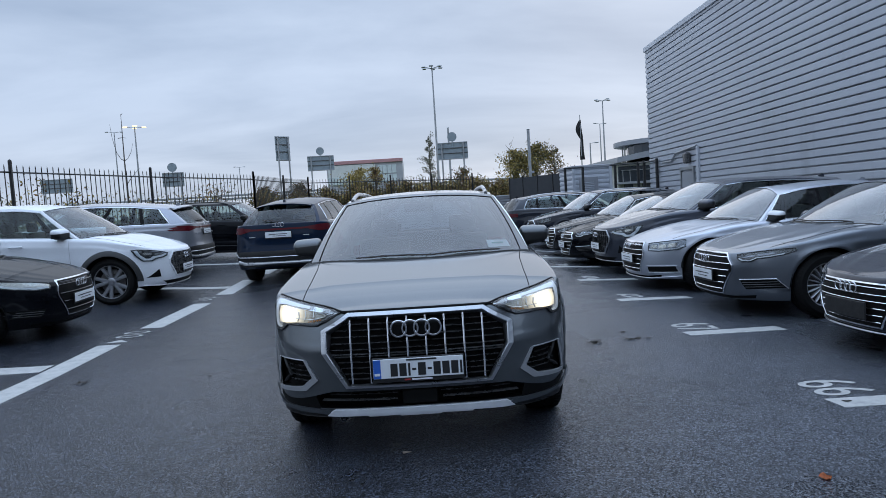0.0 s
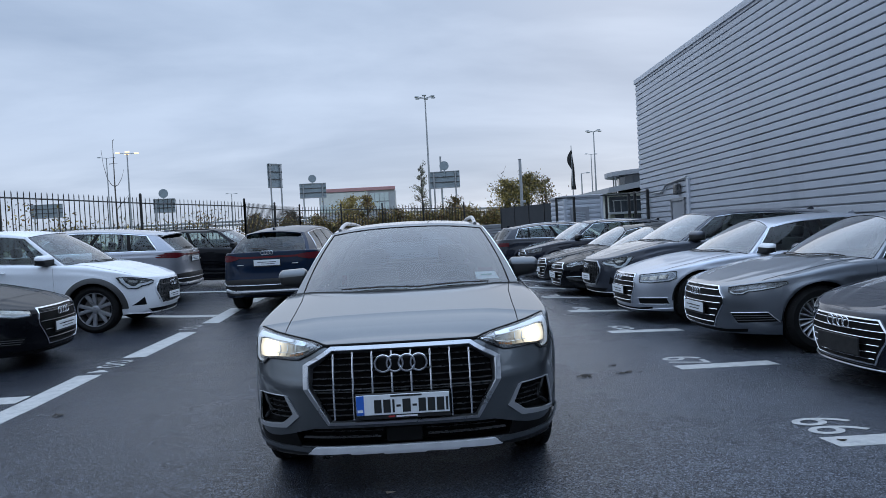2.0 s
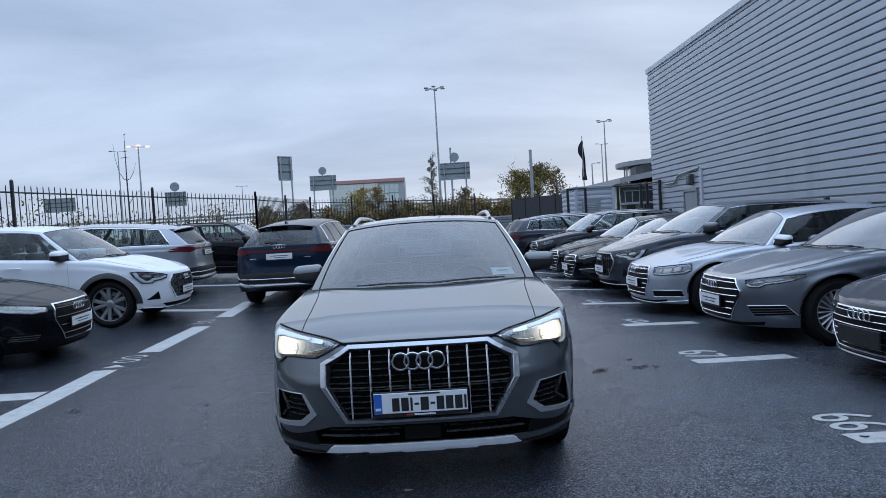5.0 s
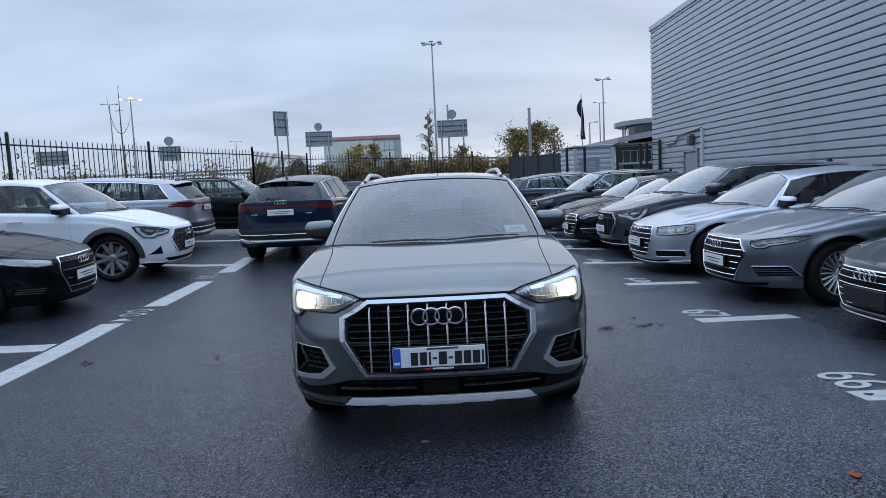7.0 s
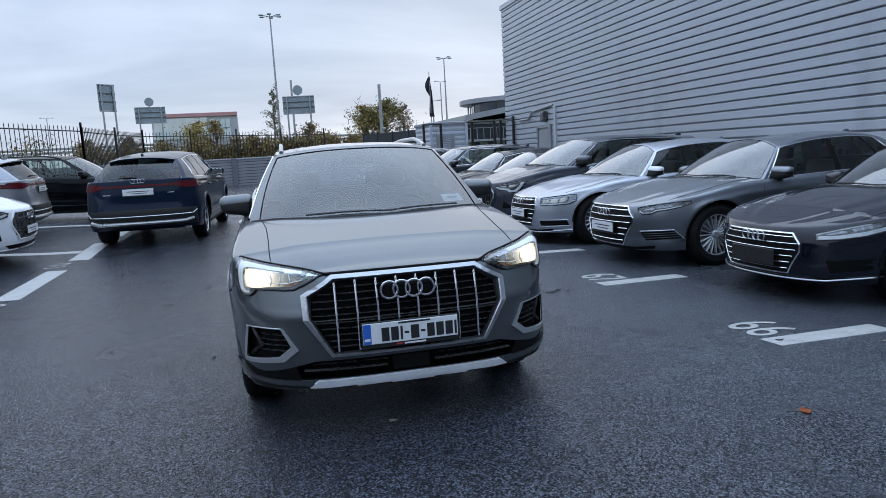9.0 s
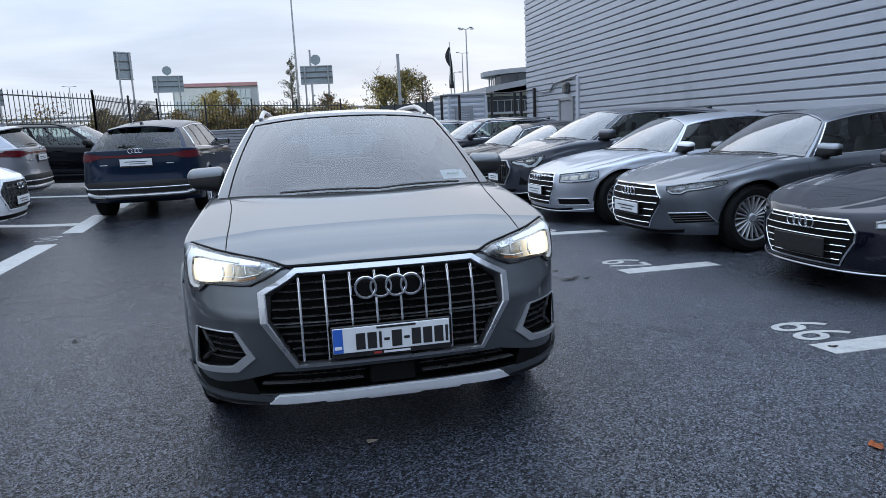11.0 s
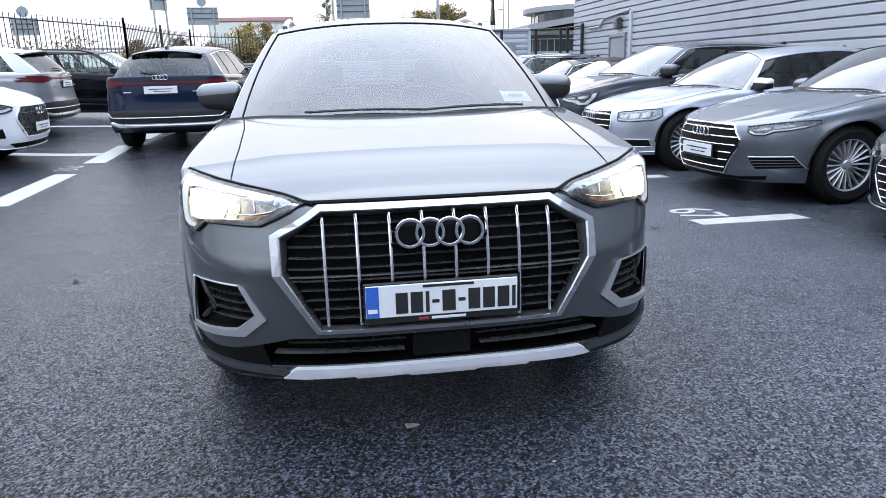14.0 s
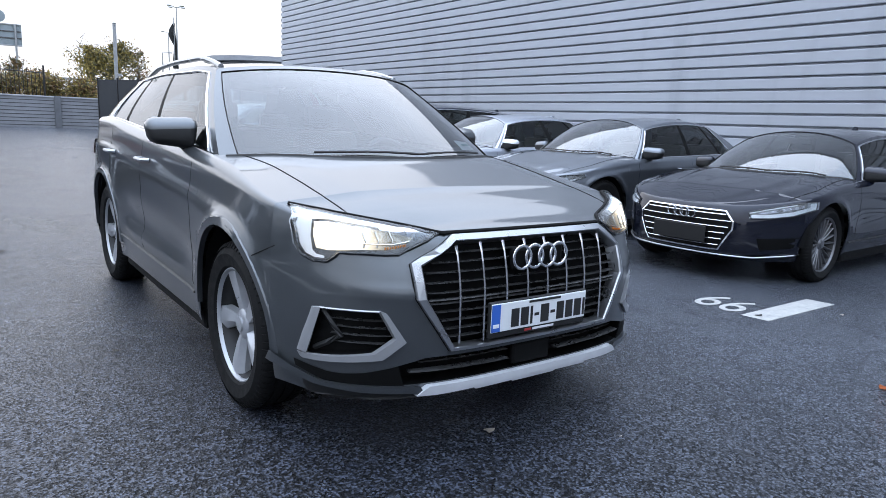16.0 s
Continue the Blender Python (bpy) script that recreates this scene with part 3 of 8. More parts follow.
    def on(self, view, a, z, off=0.0):
        """A point of the skin: from the front or rear (a is x), or a side (a is y)."""
        if view in ("front", "rear"):
            sg = 1 if view == "front" else -1
            o, d = Vector((a, -2.0 if sg > 0 else self.s["L"] + 2, z)), Vector((0, sg, 0))
        elif view == "top":
            o, d = Vector((a, z, 3.0)), Vector((0, 0, -1))
        else:
            sg = 1 if view == "right" else -1
            o, d = Vector((3.0 * sg, a, z)), Vector((-sg, 0, 0))
        hit, nor, _, _ = self.bvh.ray_cast(o, d)
        if hit is None:
            hit, nor, _, _ = self.bvh.find_nearest(o + d * (2.0 + (0.3 if view in ("front", "rear") else 0.1)))
        if nor.dot(d) > 0:
            nor = -nor
        return hit + nor * off

    # cabin
    def roof_crown(self, w):
        """Rise of the roof's middle over its rails; deeper at the windscreen, where the rails bow down into the pillars."""
        s = self.s
        t = min(1.0, max(0.0, w / 0.35))
        return lerp(s.get("crown_f", s["roof_crown"]), s["roof_crown"], t * (2 - t))

    def side_at(self, sg, t, v):
        s = self.s
        yb = lerp(s["cowl_s"], s["rb_s"], t)
        e = self.edge(yb)
        base = Vector((e.x - 0.012, yb, e.z - 0.012))
        yr = lerp(s["hdr_s"], s["rr_s"], t)
        rail = Vector((lerp(s["rw_f"], s["rw_r"], t), yr, self.railz(yr)))
        p = base.lerp(rail, v)
        p.x += s["tumble"] * 4 * v * (1 - v)
        return Vector((p.x * sg, p.y, p.z))

    def screen_at(self, u, v):
        s = self.s
        e = self.side_at(1, 0, 0)
        h = self.side_at(1, 0, 1)
        k = abs(u) ** 2.2
        yb = lerp(s["cowl_c"], s["cowl_s"], k)
        b = Vector((e.x * u, yb, self.top_z(e.x * u, yb) - 0.012 if abs(u) < 0.999 else e.z))
        t = Vector((h.x * u, lerp(s["hdr_c"], s["hdr_s"], k), h.z + self.roof_crown(0.0) * (1 - abs(u) ** 2.4)))
        p = b.lerp(t, v)
        q = 4 * v * (1 - v) * 0.030
        p.x += u * s["tumble"] * 4 * v * (1 - v)
        return p + Vector((0, -0.5, 0.85)) * q * (1 - k)

    def rear_at(self, u, v):
        s = self.s
        e = self.side_at(1, 1, 0)
        h = self.side_at(1, 1, 1)
        k = abs(u) ** 2.2
        yb = lerp(s["rb_c"], s["rb_s"], k)
        b = Vector((e.x * u, yb, lerp(self.top_z(0, min(yb, s["L"] - 0.12)) - 0.012, e.z, k)))
        t = Vector((h.x * u, lerp(s["rr_c"], s["rr_s"], k), h.z + self.roof_crown(1.0) * (1 - abs(u) ** 2.4)))
        p = b.lerp(t, v)
        q = 4 * v * (1 - v) * 0.030
        p.x += u * s["tumble"] * 4 * v * (1 - v)
        return p + Vector((0, 0.6, 0.7)) * q * (1 - k)

    def roof_at(self, u, w):
        s = self.s
        k = abs(u) ** 2.2
        ys, yc = lerp(s["hdr_s"], s["rr_s"], w), lerp(s["hdr_c"], s["rr_c"], w)
        return Vector((lerp(s["rw_f"], s["rw_r"], w) * u, lerp(yc, ys, k), self.railz(ys) + self.roof_crown(w) * (1 - abs(u) ** 2.4)))


def sheet(f, us, vs, skip=None, keep=None):
    """A grid mesh of f(u, v), leaving out or keeping the cells whose centre passes."""
    verts = [f(u, v) for u in us for v in vs]
    faces = []
    k = len(vs)
    for a in range(len(us) - 1):
        for b in range(k - 1):
            cu, cv = (us[a] + us[a + 1]) / 2, (vs[b] + vs[b + 1]) / 2
            if (skip and skip(cu, cv)) or (keep and not keep(cu, cv)):
                continue
            faces.append((a * k + b, (a + 1) * k + b, (a + 1) * k + b + 1, a * k + b + 1))
    return verts, faces


def joined(*pieces):
    verts, faces = [], []
    for v, f in pieces:
        o = len(verts)
        verts += list(v)
        faces += [tuple(q + o for q in g) for g in f]
    return verts, faces


def weld(verts, faces):
    """Drops unused points and merges equal ones."""
    used, out, key = {}, [], {}
    nf = []
    for f in faces:
        g = []
        for q in f:
            v = verts[q]
            k = (round(v[0], 4), round(v[1], 4), round(v[2], 4))
            if k not in key:
                key[k] = len(out)
                out.append(v)
            if not g or g[-1] != key[k]:
                g.append(key[k])
        if len(g) > 2 and g[0] == g[-1]:
            g.pop()
        if len(set(g)) > 2 and len(set(g)) == len(g):
            nf.append(tuple(g))
    return out, nf


def outward(verts, faces, away):
    """Turns each face so that it looks away from the point."""
    out = []
    for f in faces:
        p = [Vector(verts[q]) for q in f]
        nor = (p[1] - p[0]).cross(p[2] - p[0])
        c = sum(p, Vector()) / len(p)
        out.append(f if nor.dot(c - away) > 0 else f[::-1])
    return verts, out


def patch_mesh(name, sh, view, poly, mat, off=0.006, thick=0.006, cell=0.05, smooth=True):
    """An outline laid on the skin as a thin solid piece."""
    bm = bmesh.new()
    vs = [bm.verts.new((a, z, 0)) for a, z in poly]
    bm.faces.new(vs).normal_update()
    bmesh.ops.triangulate(bm, faces=bm.faces[:])
    for _ in range(5):
        es = [e for e in bm.edges if e.calc_length() > cell]
        if not es:
            break
        bmesh.ops.subdivide_edges(bm, edges=es, cuts=1, use_grid_fill=True)
        bmesh.ops.triangulate(bm, faces=[f for f in bm.faces if len(f.verts) > 3])
    flat = [(v.co.x, v.co.y) for v in bm.verts]
    for v, (a, z) in zip(bm.verts, flat):
        v.co = sh.on(view, a, z, off)
    bmesh.ops.recalc_face_normals(bm, faces=bm.faces)
    front = bm.faces[:]
    d = {"front": Vector((0, 1, 0)), "rear": Vector((0, -1, 0)), "left": Vector((1, 0, 0)), "right": Vector((-1, 0, 0)), "top": Vector((0, 0, -1))}[view]
    r = bmesh.ops.extrude_face_region(bm, geom=front)
    nv = [g for g in r["geom"] if isinstance(g, bmesh.types.BMVert)]
    for v in nv:
        v.co += d * (thick + off)
    return bm_mesh(name, bm, mat, smooth)


def ring_mesh(name, sh, view, outer, inner, mat, off=0.02, step=0.04, lip=0.012):
    """A frame between two outlines of equal corners, laid on the skin with a rounded rise."""
    def run(loop):
        out = []
        for i in range(len(loop)):
            (a, b), (c, d) = loop[i], loop[(i + 1) % len(loop)]
            k = max(1, int(counts[i]))
            out += [(lerp(a, c, t / k), lerp(b, d, t / k)) for t in range(k)]
        return out

    counts = [max(1, math.hypot(outer[i][0] - outer[(i + 1) % len(outer)][0], outer[i][1] - outer[(i + 1) % len(outer)][1]) // step) for i in range(len(outer))]
    O, I = run(outer), run(inner)
    verts, faces = [], []
    for (a, b), (c, d) in zip(O, I):
        rows = [(0.0, -0.012), (0.0, off * 0.6), (0.10, off * 0.9), (0.88, off), (1.0, off * 0.75), (1.0, -lip)]
        for t, o in rows:
            verts.append(sh.on(view, lerp(a, c, t), lerp(b, d, t), o))
    k, n = 6, len(O)
    for i in range(n):
        j = (i + 1) % n
        for q in range(k - 1):
            faces.append((i * k + q, j * k + q, j * k + q + 1, i * k + q + 1))
    return mesh_of(name, verts, faces, mat, False)


def cut_opening(ob, poly):
    """Cuts a convex outline, seen from the front, out of a body's skin."""
    me = ob.data
    bm = bmesh.new()
    bm.from_mesh(me)
    xs, zs = [q[0] for q in poly], [q[1] for q in poly]
    cx, cz = sum(xs) / len(xs), sum(zs) / len(zs)

    def near():
        return [f for f in bm.faces if f.calc_center_median().y < 0.8 and min(xs) - 0.06 < f.calc_center_median().x < max(xs) + 0.06 and min(zs) - 0.05 < f.calc_center_median().z < max(zs) + 0.05]

    norms = []
    for (a, b), (c, d) in zip(poly, poly[1:] + poly[:1]):
        n = Vector((d - b, 0, a - c)).normalized()
        if n.dot(Vector((cx - a, 0, cz - b))) > 0:
            n = -n
        norms.append(((a, b), n))
        fs = near()
        geom = fs + list({e for f in fs for e in f.edges}) + list({v for f in fs for v in f.verts})
        bmesh.ops.bisect_plane(bm, geom=geom, dist=1e-5, plane_co=(a, 0, b), plane_no=n)
    gone = [f for f in near() if all(n.dot(f.calc_center_median() - Vector((a, f.calc_center_median().y, b))) < 0 for (a, b), n in norms)]
    bmesh.ops.delete(bm, geom=gone, context="FACES")
    bm.to_mesh(me)
    bm.free()


def recess_mesh(name, sh, poly, depth, mat, cell=0.05):
    """A pocket behind an opening in the nose: a back wall and sides."""
    bm = bmesh.new()
    bm.faces.new([bm.verts.new((a, z, 0)) for a, z in poly]).normal_update()
    bmesh.ops.triangulate(bm, faces=bm.faces[:])
    for _ in range(5):
        es = [e for e in bm.edges if e.calc_length() > cell]
        if not es:
            break
        bmesh.ops.subdivide_edges(bm, edges=es, cuts=1, use_grid_fill=True)
        bmesh.ops.triangulate(bm, faces=[f for f in bm.faces if len(f.verts) > 3])
    for v in bm.verts:
        v.co = sh.on("front", v.co.x, v.co.y, 0.0) + Vector((0, depth, 0))
    r = bmesh.ops.extrude_edge_only(bm, edges=[e for e in bm.edges if e.is_boundary])
    for v in r["geom"]:
        if isinstance(v, bmesh.types.BMVert):
            v.co.y -= depth - 0.002
    return bm_mesh(name, bm, mat, False)


def line_on(sh, view, pts, r, off=0.0, closed=False, cell=0.05, flat=1.0, n=6):
    """A thin bar that follows the skin through the points."""
    out = []
    loop = pts + [pts[0]] if closed else pts
    for (a, b), (c, d) in zip(loop, loop[1:]):
        k = max(1, int(math.hypot(c - a, d - b) / cell))
        out += [sh.on(view, lerp(a, c, t / k), lerp(b, d, t / k), off) for t in range(k)]
    if not closed:
        out.append(sh.on(view, *loop[-1], off))
    bm = bmesh.new()
    tube(bm, out, r, n, closed, flat)
    return bm


MESHES = {}


def shared(key, make):
    if key not in MESHES:
        MESHES[key] = make()
    return MESHES[key]


def tyre_mesh(R, w, rim):
    bm = bmesh.new()
    pr = [(rim, -w * 0.40), (rim + 0.012, -w * 0.47), (R * 0.86, -w * 0.52), (R - 0.03, -w * 0.47), (R - 0.008, -w * 0.41), (R, -w * 0.33)]
    grooves = []
    for g in (-0.2, 0.0, 0.2):
        grooves += [(R, w * (g - 0.03)), (R - 0.008, w * (g - 0.025)), (R - 0.008, w * (g + 0.025)), (R, w * (g + 0.03))]
    lathe(bm, pr + grooves + [(r, -h) for r, h in pr[::-1]], 56)
    # shoulder blocks of the tread
    n = 72
    for sg in (1, -1):
        for i in range(n):
            a0, a1 = 2 * math.pi * i / n, 2 * math.pi * (i + 0.72) / n
            rows = [[bm.verts.new((r * math.cos(a), r * math.sin(a), sg * h)) for r, h in ((R + 0.004, w * 0.27), (R + 0.003, w * 0.34), (R - 0.004, w * 0.425), (R - 0.022, w * 0.480))] for a in (a0, a1)]
            low = [[bm.verts.new((r * math.cos(a), r * math.sin(a), sg * h)) for r, h in ((R - 0.004, w * 0.27), (R - 0.030, w * 0.455))] for a in (a0, a1)]
            for j in range(3):
                bm.faces.new((rows[0][j], rows[0][j + 1], rows[1][j + 1], rows[1][j]))
            for rw, lw in zip(rows, low):
                bm.faces.new(rw + [lw[1], lw[0]])
    return bm_mesh("tyre", bm, M_TYRE, True)


def barrel_mesh(rim, w):
    bm = bmesh.new()
    f = w * 0.40
    lathe(bm, [(rim - 0.012, f - 0.010), (rim - 0.03, f - 0.05), (rim - 0.045, -f * 0.6), (rim - 0.01, -f)], 56)
    lathe(bm, [(rim - 0.03, -f * 0.35), (0.05, -f * 0.35)], 40)
    return bm_mesh("rim_barrel", bm, M_BARREL, True)


def rim_mesh(rim, w, style, mat):
    bm = bmesh.new()
    f = w * 0.40
    lathe(bm, [(rim + 0.003, f), (rim + 0.006, f + 0.004), (rim - 0.002, f + 0.005), (rim - 0.008, f - 0.003), (rim - 0.010, f - 0.012)], 56)
    n, twin, wide = {"five": (5, 0, 0.066), "blade": (5, 0, 0.06), "multi": (20, 0, 0.0095), "turbine": (5, 1, 0.034)}[style]

    def spoke(ang, wid, lean=0.0):
        rows = []
        for t in (0.0, 0.35, 0.75, 1.0):
            r = lerp(0.045, rim - 0.006, t)
            hw = wid * (0.55 + 0.45 * t) if style in ("five", "blade") else wid * (0.75 + 0.25 * t)
            z = f - 0.012 - 0.022 * (1 - t) ** 1.5
            a = ang + lean * t
            c, s_ = math.cos(a), math.sin(a)
            section = ((-hw, -0.03), (-hw * 0.8, -0.002), (0, 0.004), (hw * 0.8, -0.002), (hw, -0.03))
            if style == "blade":
                hw = 0.024 + 0.036 * t
                section = ((-hw, -0.040), (-hw * 0.92, 0.0), (hw * 0.30, 0.006), (hw, -0.018), (hw, -0.045))
            rows.append([bm.verts.new((r * c - o * s_, r * s_ + o * c, z + dz)) for o, dz in section])
        for A, B in zip(rows, rows[1:]):
            for j in range(4):
                bm.faces.new((A[j], A[j + 1], B[j + 1], B[j]))
            bm.faces.new((A[4], A[0], B[0], B[4]))

    for i in range(n):
        a = 2 * math.pi * i / n + math.pi / 2
        if twin:
            spoke(a - 0.17, wide, -0.08)
            spoke(a + 0.17, wide, 0.08)
        else:
            spoke(a, wide, 0.12 if style == "blade" else 0.0)
    hub = 0.050 if style == "multi" else 0.070
    lathe(bm, [(hub, f - 0.06), (hub * 0.96, f - 0.030), (hub * 0.75, f - 0.020), (0.034, f - 0.018), (0.032, f - 0.010), (0.0, f - 0.009)], 24)
    return bm_mesh("rim", bm, mat, True)


def wheel(parent, at, R, w, style, mat, sg, ratio=0.66):
    """A wheel: the hub carries tyre, rim and brake disc."""
    rim = R * ratio
    m = Matrix.Translation(at) @ Matrix.Rotation(radians(90 * sg), 4, "Y")

    def hub():
        bm = bmesh.new()
        lathe(bm, [(0.0, -0.10), (0.07, -0.10), (0.075, 0.02), (0.0, 0.03)], 20)
        return bm_mesh("wheel", bm, M_DISC, True)

    def disc():
        bm = bmesh.new()
        lathe(bm, [(0.07, -0.015), (rim * 0.74, -0.015), (rim * 0.74, 0.010), (0.07, 0.012)], 36)
        box(bm, (rim * 0.55, 0, 0.0), (0.07, 0.2, 0.07), 0.012)
        return bm_mesh("brake_disc", bm, M_DISC, False)

    h = hang("wheel", shared(("hub",), hub), parent, "", m)
    hang("tyre", shared(("tyre", R, w, rim), lambda: tyre_mesh(R, w, rim)), h)
    hang("rim", shared(("rim", R, w, style, mat.name, rim), lambda: rim_mesh(rim, w, style, mat)), h)
    hang("rim_barrel", shared(("barrel", R, w, rim), lambda: barrel_mesh(rim, w)), h)
    hang("brake_disc", shared(("disc", R), disc), h)
    return h


def seat_mesh(wide):
    bm = bmesh.new()
    box(bm, (0, 0, 0.08), (wide, 0.50, 0.16), 0.05, None, 2)
    box(bm, (0, 0.27, 0.42), (wide * 0.94, 0.15, 0.62), 0.05, Matrix.Rotation(radians(0), 3, "X"), 2)
    return bm_mesh("seat", bm, M_SEAT, True)


def headrest_mesh():
    bm = bmesh.new()
    box(bm, (0, 0.31, 0.83), (0.25, 0.10, 0.17), 0.035, None, 2)
    bar(bm, (-0.06, 0.30, 0.70), (-0.06, 0.30, 0.80), 0.007)
    bar(bm, (0.06, 0.30, 0.70), (0.06, 0.30, 0.80), 0.007)
    return bm_mesh("headrest", bm, M_SEAT, True)


def rings_mesh(r, gap, thick):
    bm = bmesh.new()
    for k in range(4):
        cx = (k - 1.5) * gap
        n, q = 28, 8
        rr = [[bm.verts.new((cx + (r + thick * math.cos(b)) * math.cos(a), 0.7 * thick * math.sin(b) + 0.002 * (k % 2), (r + thick * math.cos(b)) * math.sin(a)))
               for b in [2 * math.pi * j / q for j in range(q)]] for a in [2 * math.pi * i / n for i in range(n)]]
        for i in range(n):
            for j in range(q):
                bm.faces.new((rr[i][j], rr[(i + 1) % n][j], rr[(i + 1) % n][(j + 1) % q], rr[i][(j + 1) % q]))
    return bm_mesh("emblem", bm, M_CHROME, True)


def mirror_part(car, sg, x, y, z, paint_mat, size=1.0):
    """A door mirror: a painted cap over a black lower shell, on a foot that leans to the door."""
    def housing(keep_top):
        bm = bmesh.new()
        box(bm, (0, 0, 0), (0.255 * size, 0.150 * size, 0.168 * size), 0.046 * size, None, 4)
        for v in bm.verts:
            c = v.co
            low = max(0.0, 0.02 * size - c.z) / (0.10 * size)
            out = c.x * sg
            c.x *= 1 - 0.14 * low
            c.y *= 1 - 0.18 * low
            if c.y < 0:
                c.y += max(0.0, c.z) * 0.50
            c.y += out * 0.22
            c.z += max(0.0, out) * (low * 0.30 - 0.10)
        bmesh.ops.bisect_plane(bm, geom=bm.verts[:] + bm.edges[:] + bm.faces[:], plane_co=(0, 0, 0.018 * size), plane_no=(0.06 * sg, 0, 1), clear_inner=keep_top, clear_outer=not keep_top)
        bmesh.ops.holes_fill(bm, edges=[e for e in bm.edges if e.is_boundary])
        return bm

    mr = part("door_mirror", housing(True), paint_mat, car, "", True, Matrix.Translation((x * sg, y, z)))
    bm = housing(False)
    bmesh.ops.scale(bm, vec=(0.985, 0.985, 1.0), verts=bm.verts[:])
    tube(bm, [(-0.045 * sg, 0.0, -0.045 * size), (-0.085 * sg, -0.004, -0.080 * size), (-0.125 * sg, -0.012, -0.108 * size), (-0.170 * sg, -0.022, -0.128 * size)], [0.044, 0.038, 0.034, 0.036], 10, flat=0.8)
    part("mirror_foot", bm, M_BLACK, mr, "black lower shell and foot", True)
    bm = bmesh.new()
    box(bm, (0.0, 0.074 * size, 0.0), (0.19 * size, 0.006, 0.115 * size), 0.002, Matrix.Rotation(radians(12 * sg), 3, "Z"))
    part("mirror_glass", bm, M_CHROME, mr, "mirror glass")
    return mr


def plate_part(car, sh, view, z, mode, label="", w=0.505, y=None):
    """A number plate with its holder; its characters are plain bars."""
    h = 0.110
    p = sh.on(view, 0, z, 0.014)
    q = sh.on(view, 0.24, z, 0.014)
    sg = 1 if view == "front" else -1
    yy = min(p.y, q.y) - 0.004 if sg > 0 else max(p.y, q.y) + 0.004
    yy = y if y is not None else yy
    bm = bmesh.new()
    box(bm, (0, 0, -0.008), (w + 0.012, 0.016, h + 0.030), 0.004)
    holder = part("number_plate", bm, M_BLACK, car, "black plate holder", False, Matrix.Translation((0, yy, z)) @ Matrix.Rotation(0 if sg > 0 else math.pi, 4, "Z"))
    if mode == "holder":
        return holder
    bm = bmesh.new()
    box(bm, (0, -0.010, 0), (w, 0.005, h), 0.002)
    part("plate", bm, M_PLATE, holder, "white plate")
    if mode == "trade":
        for k, (wid, zz) in enumerate(((0.36, 0.012), (0.26, -0.022))):
            bm = bmesh.new()
            box(bm, (0.02 * k, -0.0135, zz), (wid, 0.002, 0.013 - 0.003 * k), 0.0005)
            part("text_bar", bm, M_LAMPIN, holder)
        return holder
    bm = bmesh.new()
    box(bm, (-w / 2 + 0.022, -0.0125, 0), (0.042, 0.003, h - 0.004), 0.0005)
    part("country_band", bm, M_PLATEBLUE, holder, "blue band")
    bm = bmesh.new()
    box(bm, (-w / 2 + 0.022, -0.0148, -0.030), (0.030, 0.002, 0.014), 0.0005)
    part("band_letters", bm, M_PLATE, holder)
    x = -0.155
    for wid, hh in ((0.040, 0.072), (0.040, 0.072), (0.012, 0.072), (0.024, 0.012), (0.044, 0.072), (0.024, 0.012), (0.040, 0.072), (0.040, 0.072), (0.040, 0.072), (0.012, 0.072)):
        bm = bmesh.new()
        box(bm, (x + wid / 2, -0.0135, -0.008), (wid, 0.002, hh), 0.0005)
        part("character_bar", bm, M_PLATETEXT, holder)
        x += wid + 0.0095
    bm = bmesh.new()
    box(bm, (0.02, -0.0135, 0.046), (0.17, 0.002, 0.009), 0.0005)
    part("text_bar", bm, M_PLATETEXT, holder)
    bm = bmesh.new()
    box(bm, (0.02, -0.0095, -0.066), (0.115, 0.002, 0.009), 0.0005)
    part("text_bar", bm, M_PLATE, holder)
    bm = bmesh.new()
    box(bm, (-0.063, -0.0095, -0.066), (0.034, 0.002, 0.009), 0.0005)
    part("text_bar", bm, M_RED, holder)
    return holder


def mirrored(poly):
    return [(-a, b) for a, b in poly[::-1]]


